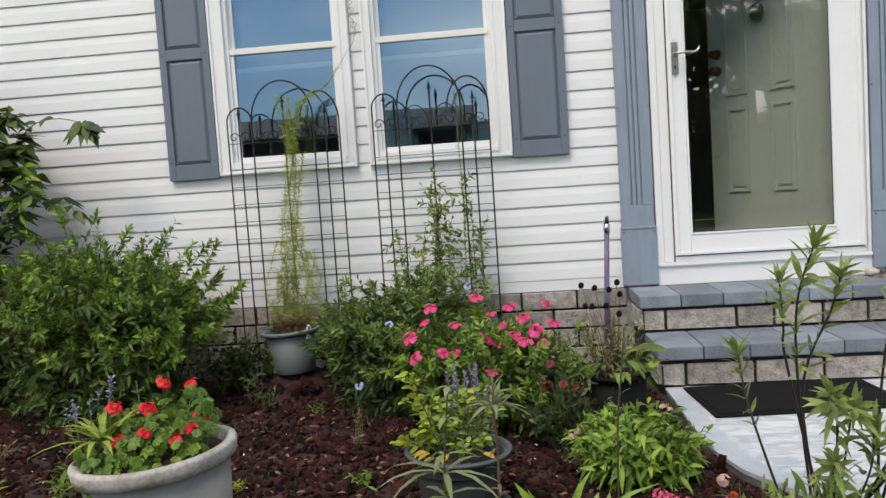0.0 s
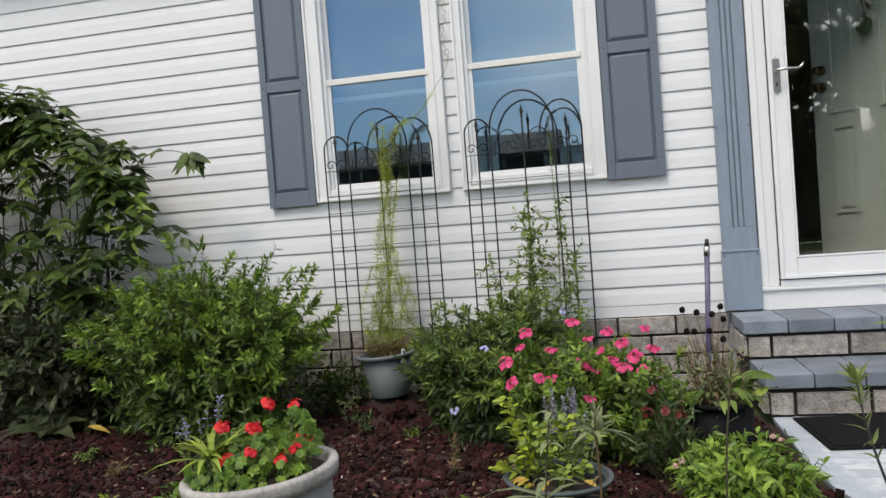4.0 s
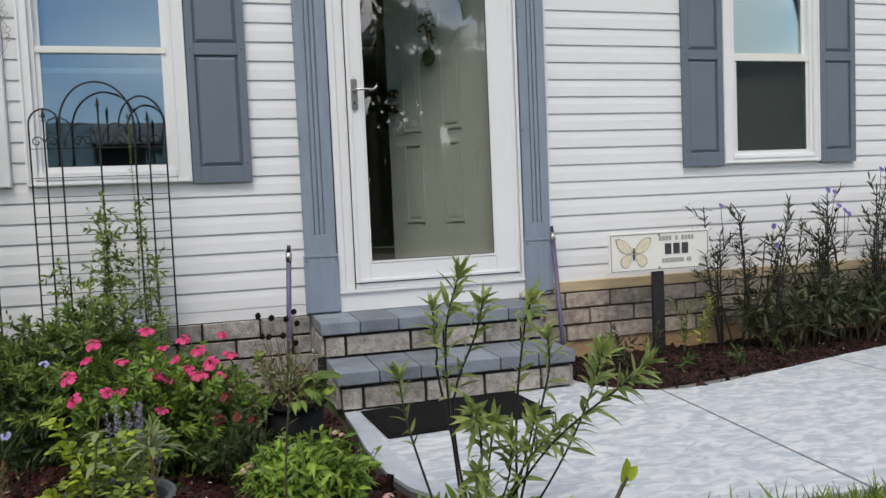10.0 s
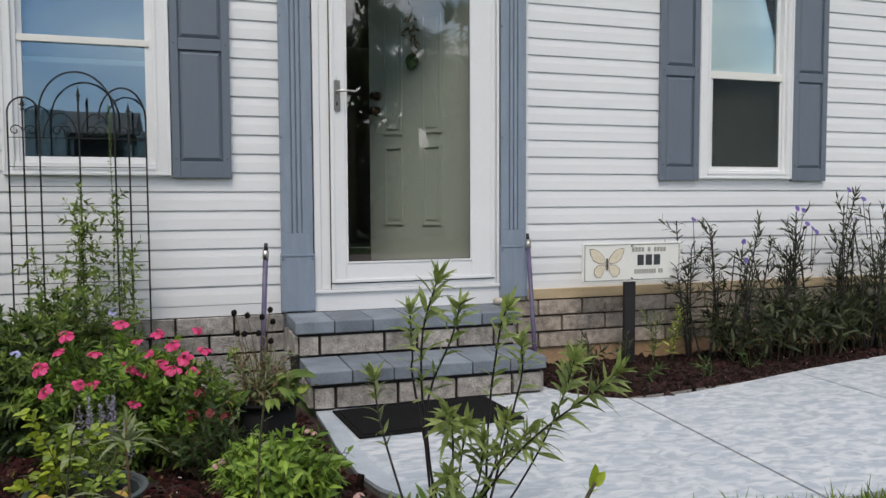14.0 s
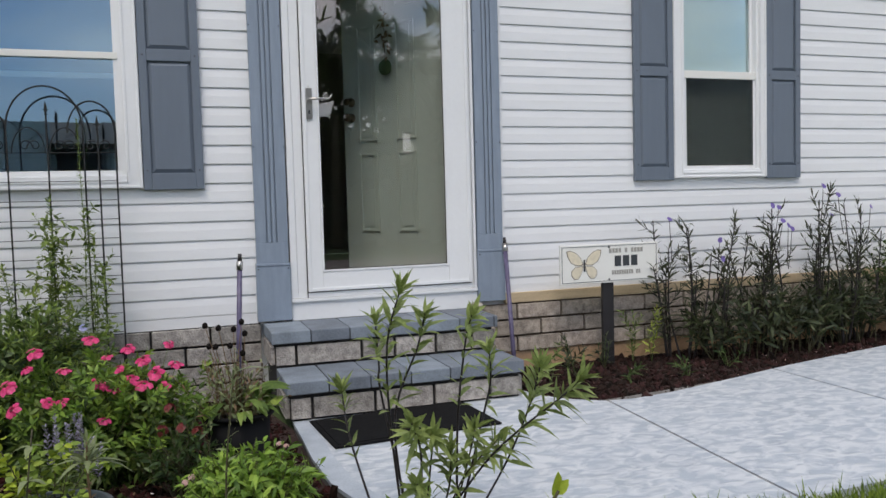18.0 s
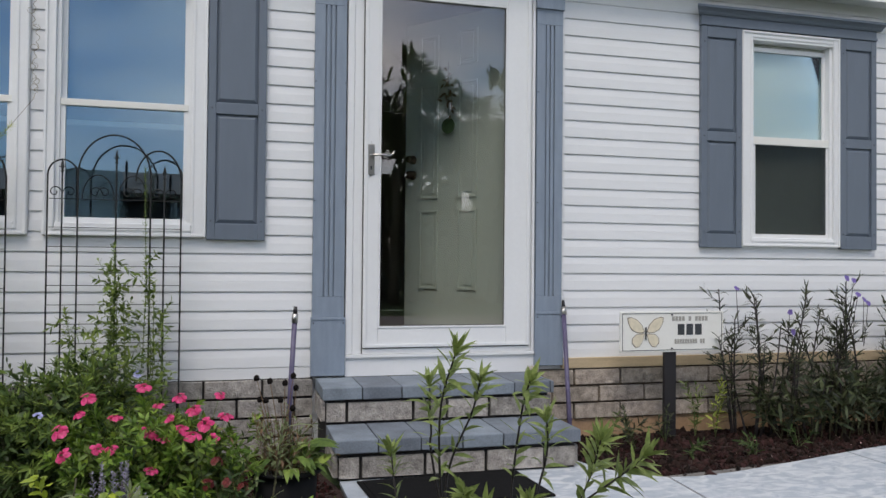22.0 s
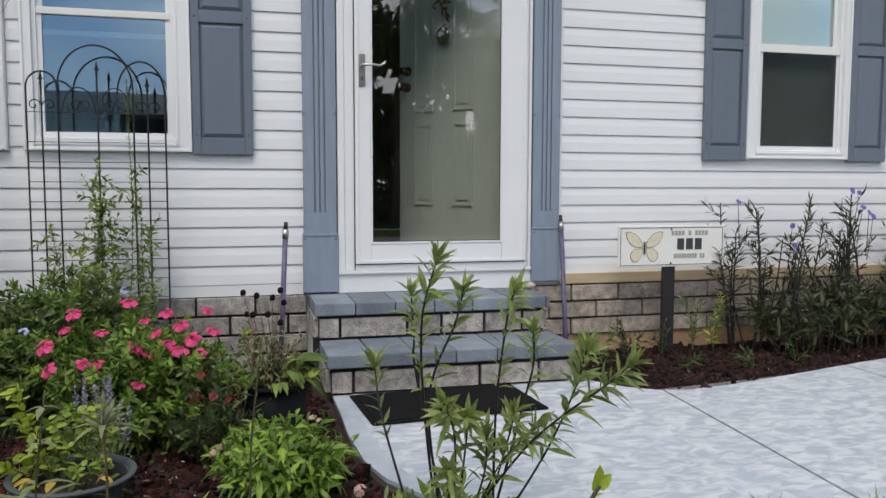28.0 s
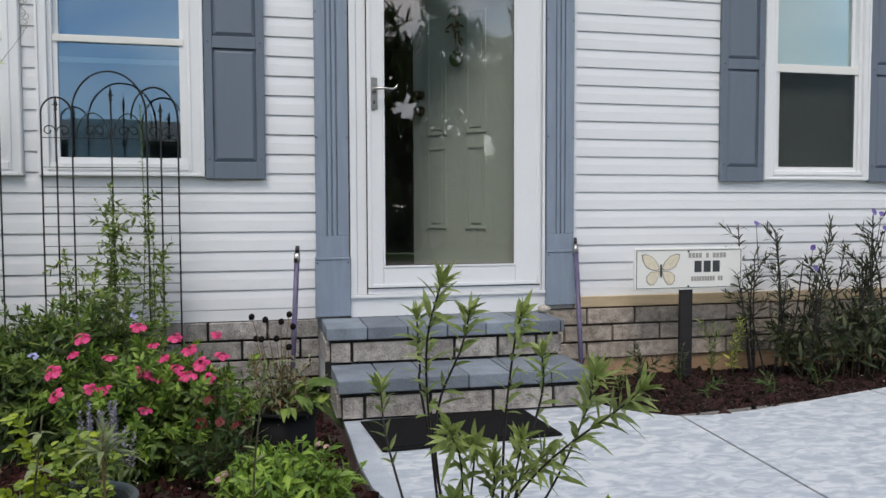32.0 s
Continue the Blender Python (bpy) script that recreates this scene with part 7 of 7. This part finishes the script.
part("wall", slab(-7, 7, -4, 4, 0, 2.45), M_STONEPOT, hs2)
part("roof", hip_roof(-7.5, 7.5, 4.5, 2.45, 3.7), M_SHINGLE, hs2)
for x in (-4, 0, 4):
    wdw = part("window", slab(x - 0.6, x + 0.6, 4.0, 4.03, 0.9, 2.1), M_DARK, hs2)
    part("window_frame", slab(x - 0.68, x + 0.68, 3.99, 4.025, 0.82, 2.18), M_WHITE, wdw)


# openings in the palm thicket through which the sky shows: x, z, half width, half height on a plane 15 m out
OPENINGS = ((4.86, 2.55, 0.26, 0.40), (3.92, 3.10, 0.13, 0.28), (5.74, 2.30, 0.17, 0.26), (2.80, 3.55, 0.30, 0.28), (5.15, 5.75, 0.35, 0.4))


def sky_gap(p):
    """Whether a spot of the thicket lies in one of its openings, as seen from the walk by way of the glass."""
    k = 19.4 / (4.4 - p[1])
    qx, qz = -0.8 + (p[0] + 0.8) * k, 1.0 + (p[2] - 1.0) * k
    return any(((qx - a) / c) ** 2 + ((qz - b) / d) ** 2 < 1.3 for a, b, c, d in OPENINGS)


def palm(x, y, h, crown=1.6):
    p = thing("palm_tree", (x, y, -0.05), "palm tree with fan fronds across the street", "tree", "palms across the street")
    pts = curve_points([(0, 0, 0), (RNG.normal(0, 0.1), 0, h * 0.5), (RNG.normal(0, 0.2), 0, h)], 8)
    part("trunk", tube([(pts[:6] if h > 3 else pts, 0.15, 0.10)], 9), M_STEM, p, smooth=True)
    specs = []
    for k in range(46):
        u, e = RNG.uniform(0, 6.28), RNG.uniform(-0.9, 1.25)
        d = np.array([math.cos(u) * math.cos(e), math.sin(u) * math.cos(e), math.sin(e)])
        hub = pts[-1] + d * crown * 0.45
        for j in range(13):
            f = unit(d + RNG.normal(0, 0.45, 3))
            ln = crown * RNG.uniform(0.35, 0.62)
            if sky_gap(hub + f * ln * 0.6 + (x, y, 0)):
                continue
            specs.append((hub, f, (0, 0, 1), ln, 0.07, 0.3))
    leaf_part("crown", specs, L_VINE, p, "strap", 0.1)


for x, y, h in ((0.6, -16.5, 2.4), (1.7, -15.6, 4.4), (2.5, -16.2, 2.3), (3.1, -15.2, 5.3), (3.9, -16.4, 5.0), (4.2, -15.0, 1.7), (5.0, -15.8, 4.7), (5.7, -15.2, 1.6), (6.2, -16.0, 5.2), (6.9, -15.2, 3.0), (7.6, -16.2, 4.8), (8.4, -15.4, 2.8), (9.4, -16.4, 4.6), (10.6, -15.6, 3.6), (12.0, -16.4, 4.6)):
    palm(x, y, h)


def tree(x, y, h, r):
    t = thing("shade_tree", (x, y, -0.05), "dark broadleaf tree across the street", "tree", "trees across the street")
    limbs = [(curve_points([(0, 0, 0), (RNG.normal(0, 0.1), 0, h * 0.3), (RNG.normal(0, 0.2), 0, h * 0.6)], 6), 0.2, 0.1)]
    specs = []
    for k in range(30):
        u, e = RNG.uniform(0, 6.28), RNG.uniform(-0.2, 1.4)
        c = np.array([math.cos(u) * math.cos(e) * r, math.sin(u) * math.cos(e) * r, h * 0.58 + math.sin(e) * h * 0.38]) * RNG.uniform(0.8, 1.05)
        limbs.append((curve_points([(0, 0, h * RNG.uniform(0.25, 0.5)), c * 0.5 + (0, 0, h * 0.2), c], 5), 0.07, 0.02))
        for j in range(120):
            specs.append((c + RNG.normal(0, 0.42, 3), RNG.normal(0, 1, 3), RNG.normal(0, 1, 3), 0.30, 0.17, 0.3))
    part("trunk", tube(limbs, 6), M_STEM, t, smooth=True)
    leaf_part("crown", specs, L_VINE, t, "oval", 0.1)


for x, y, h in ((14.5, -24.0, 6.6), (18.0, -25.0, 7.0), (21.5, -24.5, 6.2), (25.5, -24.0, 6.8), (-22.0, -38.0, 7.0), (-27.0, -37.0, 7.4)):
    tree(x, y, h * 0.94, 1.9)
hedge = thing("thicket", (7.0, -18.0, -0.05), "tall dark leafy thicket behind the palms across the street", "hedge")
specs = []
while len(specs) < 11000:
    p = np.array([RNG.uniform(-7.5, 8), RNG.uniform(-0.5, 0.5), RNG.uniform(0.05, 5.2)])
    if not sky_gap(p + (7.0, -18.0, 0)):
        specs.append((p, RNG.normal(0, 1, 3), RNG.normal(0, 1, 3) + (0, 1, 0), 0.34, 0.20, 0.2))
leaf_part("foliage", specs, L_VINE, hedge, "oval", 0.1)
tagged(part("branchwork", tube([([(x, 0, 0), (x + RNG.normal(0, 0.1), RNG.normal(0, 0.1), 0.9), (x + RNG.normal(0, 0.2), RNG.normal(0, 0.2), 1.9)], 0.05, 0.02) for x in np.linspace(-7.3, 7.8, 36)], 5), M_STEM, hedge), kind="stuff")
van = thing("parked_van", (-5.6, -12.4, -0.05), "dark parked van on the lawn beyond the street", "car")
bm = slab(-2.3, 2.3, -0.9, 0.9, 0.35, 1.05, 0.12)
part("body", bm, M_DARK, van)
bm = slab(-2.2, 1.2, -0.82, 0.82, 1.0, 1.85, 0.2)
part("cabin", bm, M_DARK, van)
wheel = lathe([(0, -0.1), (0.3, -0.1), (0.33, -0.06), (0.33, 0.06), (0.3, 0.1), (0, 0.1)], 24)
wm = bpy.data.meshes.new("wheel")
wheel.to_mesh(wm)
wheel.free()
wm.materials.append(M_MAT)
for x in (-1.5, 1.5):
    for y in (-0.85, 0.85):
        share("wheel", wm, Matrix.Translation((x, y, 0.33)) @ Matrix.Rotation(radians(90), 4, "X"), van)
# ---- lava rock, grass ----
ICO = bmesh.new()
bmesh.ops.create_icosphere(ICO, subdivisions=1, radius=1.0)
ICO_V = np.array([v.co[:] for v in ICO.verts])
ICO_F = np.array([[v.index for v in f.verts] for f in ICO.faces])
ICO.free()


def random_turns(n, rng):
    q = unit(rng.normal(0, 1, (n, 4)))
    w, x, y, z = q.T
    return np.stack([np.stack([1 - 2 * (y * y + z * z), 2 * (x * y - z * w), 2 * (x * z + y * w)], -1), np.stack([2 * (x * y + z * w), 1 - 2 * (x * x + z * z), 2 * (y * z - x * w)], -1), np.stack([2 * (x * z - y * w), 2 * (y * z + x * w), 1 - 2 * (x * x + y * y)], -1)], 1)


def rocks(name, poly, n, size, z, label, rng, keep_out=(), mat=None):
    lo, hi = np.min(poly, 0), np.max(poly, 0)
    pts = []
    while len(pts) < n:
        x, y = rng.uniform(lo[0], hi[0]), rng.uniform(lo[1], hi[1])
        if inside(poly, x, y) and not any((x - a) ** 2 + (y - b) ** 2 < r * r for a, b, r in keep_out):
            pts.append((x, y))
    pts = np.array(pts)
    s = rng.gamma(3, size / 3, n).clip(size * 0.35, size * 2.6)
    form = ICO_V[None] * (1 + rng.normal(0, 0.27, (n, 12, 1)))
    form = form * np.stack([rng.uniform(1.0, 2.0, n), np.full(n, 1.0), rng.uniform(0.45, 0.9, n)], -1)[:, None, :]
    form = np.einsum("nij,nkj->nki", random_turns(n, rng), form) * s[:, None, None]
    v = form + np.concatenate([pts, (z + s * rng.uniform(0.1, 0.8, n))[:, None]], 1)[:, None, :]
    f = (np.arange(n)[:, None, None] * 12 + ICO_F[None]).reshape(-1, 3)
    ob = new(name, raw_mesh(name, v.reshape(-1, 3), f, mat or M_ROCK))
    return tagged(ob, label, "lava rock", kind="stuff")


R4 = np.random.default_rng(23)
POTS = ((-1.885, -2.40, 0.155), (-1.14, -2.06, 0.13), (-0.575, -1.18, 0.105))
NEAR_BED = [(-3.9, -0.55), (-3.9, -2.85), (-1.6, -2.9), (-0.3, -2.95), (0.08, -2.60), (0.20, -2.32), (0.07, -2.19), (-0.08, -2.07), (-0.19, -1.94), (-0.27, -1.77), (-0.31, -1.56), (-0.335, -1.28), (-0.335, -0.75), (-0.38, -0.4), (-0.38, -0.05), (-2.4, -0.05), (-2.6, -0.4)]
rocks("lava_rock_cover", NEAR_BED, 27000, 0.0084, -0.038, "dark red lava rock covering the bed", R4, POTS)
rocks("lava_rock_cover", BED_RIGHT[1:14] + [(5.2, -0.05), (0.99, -0.05)], 8000, 0.0080, -0.022, "dark red lava rock covering the bed by the walkway", R4, (), M_ROCK_FINE)
MOUND = [(-2.125 + 0.27 * math.cos(k * 0.4), -0.30 + 0.25 * math.sin(k * 0.4)) for k in range(16)]
rocks("lava_rock_cover", MOUND, 420, 0.013, 0.0, "dark red lava rock heaped at the pot", R4)
# single stones in the open patch of the bed
single = []
for s in range(6):
    v = ICO_V * (1 + R4.normal(0, 0.2, (12, 1))) * (1.3, 1.0, 0.75)
    single.append(raw_mesh("lava_rock", v, ICO_F, M_ROCK_ONE))
bed = bpy.data.objects["mulch_bed"]
for i in range(280):
    x, y = R4.uniform(-2.5, -0.9), R4.uniform(-2.1, -0.95)
    s = R4.uniform(0.009, 0.020)
    share("lava_rock", single[i % 6], Matrix.Translation((x, y, -0.024)) @ Euler(R4.uniform(0, 6, 3)).to_matrix().to_4x4() @ Matrix.Scale(s, 4), bed)


def litter(name, x0, x1, y0, y1, n, mat, label, z, size):
    P = np.stack([R4.uniform(x0, x1, n), R4.uniform(y0, y1, n), np.full(n, z) + R4.uniform(0, 0.012, n)], -1)
    D = R4.normal(0, 1, (n, 3)) * (1, 1, 0.25)
    U = R4.normal(0, 0.4, (n, 3)) + (0, -0.2, 1)
    v, f = leaf_arrays(P, D, U, size * R4.uniform(0.4, 1.3, n), size * 0.4, R4.uniform(0, 0.4, n), "oval", 0.4)
    tagged(new(name, raw_mesh(name, v, f, mat, True)), label, "leaf litter", kind="stuff")


litter("leaf_litter", -3.6, -0.4, -2.8, -0.8, 620, L_DRY, "dry brown leaf litter on the lava rock", -0.012, 0.026)
litter("leaf_litter", -3.6, -1.3, -2.85, -1.9, 560, L_LITTER, "pale olive leaf scraps on the lava rock", -0.010, 0.030)
litter("petal_litter", -3.4, -0.4, -2.8, -0.9, 130, P_WHITE, "pale fallen petals and chips on the lava rock", -0.010, 0.011)
litter("petal_litter", 1.1, 3.6, -0.85, -0.3, 40, P_PALE, "pale fallen petals on the lava rock", 0.0, 0.012)


def grass(name, poly, n, h, label, rng, z=-0.06):
    lo, hi = np.min(poly, 0), np.max(poly, 0)
    pts = []
    while len(pts) < n:
        x, y = rng.uniform(lo[0], hi[0]), rng.uniform(lo[1], hi[1])
        if inside(poly, x, y):
            pts.append((x, y, z))
    P = np.array(pts)
    D = rng.normal(0, 0.28, (n, 3)) + (0, 0, 1)
    U = rng.normal(0, 1, (n, 3))
    v, f = leaf_arrays(P, D, U, h * rng.gamma(9, 1 / 9, n), rng.uniform(0.0035, 0.0062, n), rng.uniform(0.0, 0.5, n), "strap", 0.25)
    return tagged(new(name, raw_mesh(name, v, f, L_GRASS, True)), label, "grass", kind="stuff")


LAWN = [(0.215, -2.36), (0.34, -2.325), (0.52, -2.352), (0.75, -2.37), (1.2, -2.388), (1.8, -2.36), (2.42, -2.29), (3.3, -2.12), (4.2, -1.95), (4.2, -3.3), (0.02, -3.3), (0.035, -2.89), (0.15, -2.60), (0.20, -2.44)]
grass("lawn_grass", LAWN, 41000, 0.074, "fresh green lawn grass along the walkway", R4, -0.035)
WEST = [(-3.0, -2.98), (-0.4, -3.02), (0.3, -2.75), (0.45, -3.4), (-3.0, -3.4)]
grass("lawn_grass", WEST, 5000, 0.07, "fresh green lawn grass before the bed", R4)
FAR_LAWN = [(-6.0, -2.95), (0.2, -3.2), (4.6, -2.0), (7.0, -1.9), (7.0, -6.4), (-6.0, -6.4)]
grass("lawn_grass", FAR_LAWN, 42000, 0.06, "mown green lawn grass round the walkway", R4, -0.06)
FAR_BED = [(-6.5, -0.1), (-6.5, -2.85), (-3.8, -2.85), (-3.8, -0.1)]
rocks("lava_rock_cover", FAR_BED, 6000, 0.010, -0.040, "dark red lava rock covering the end of the bed", R4)
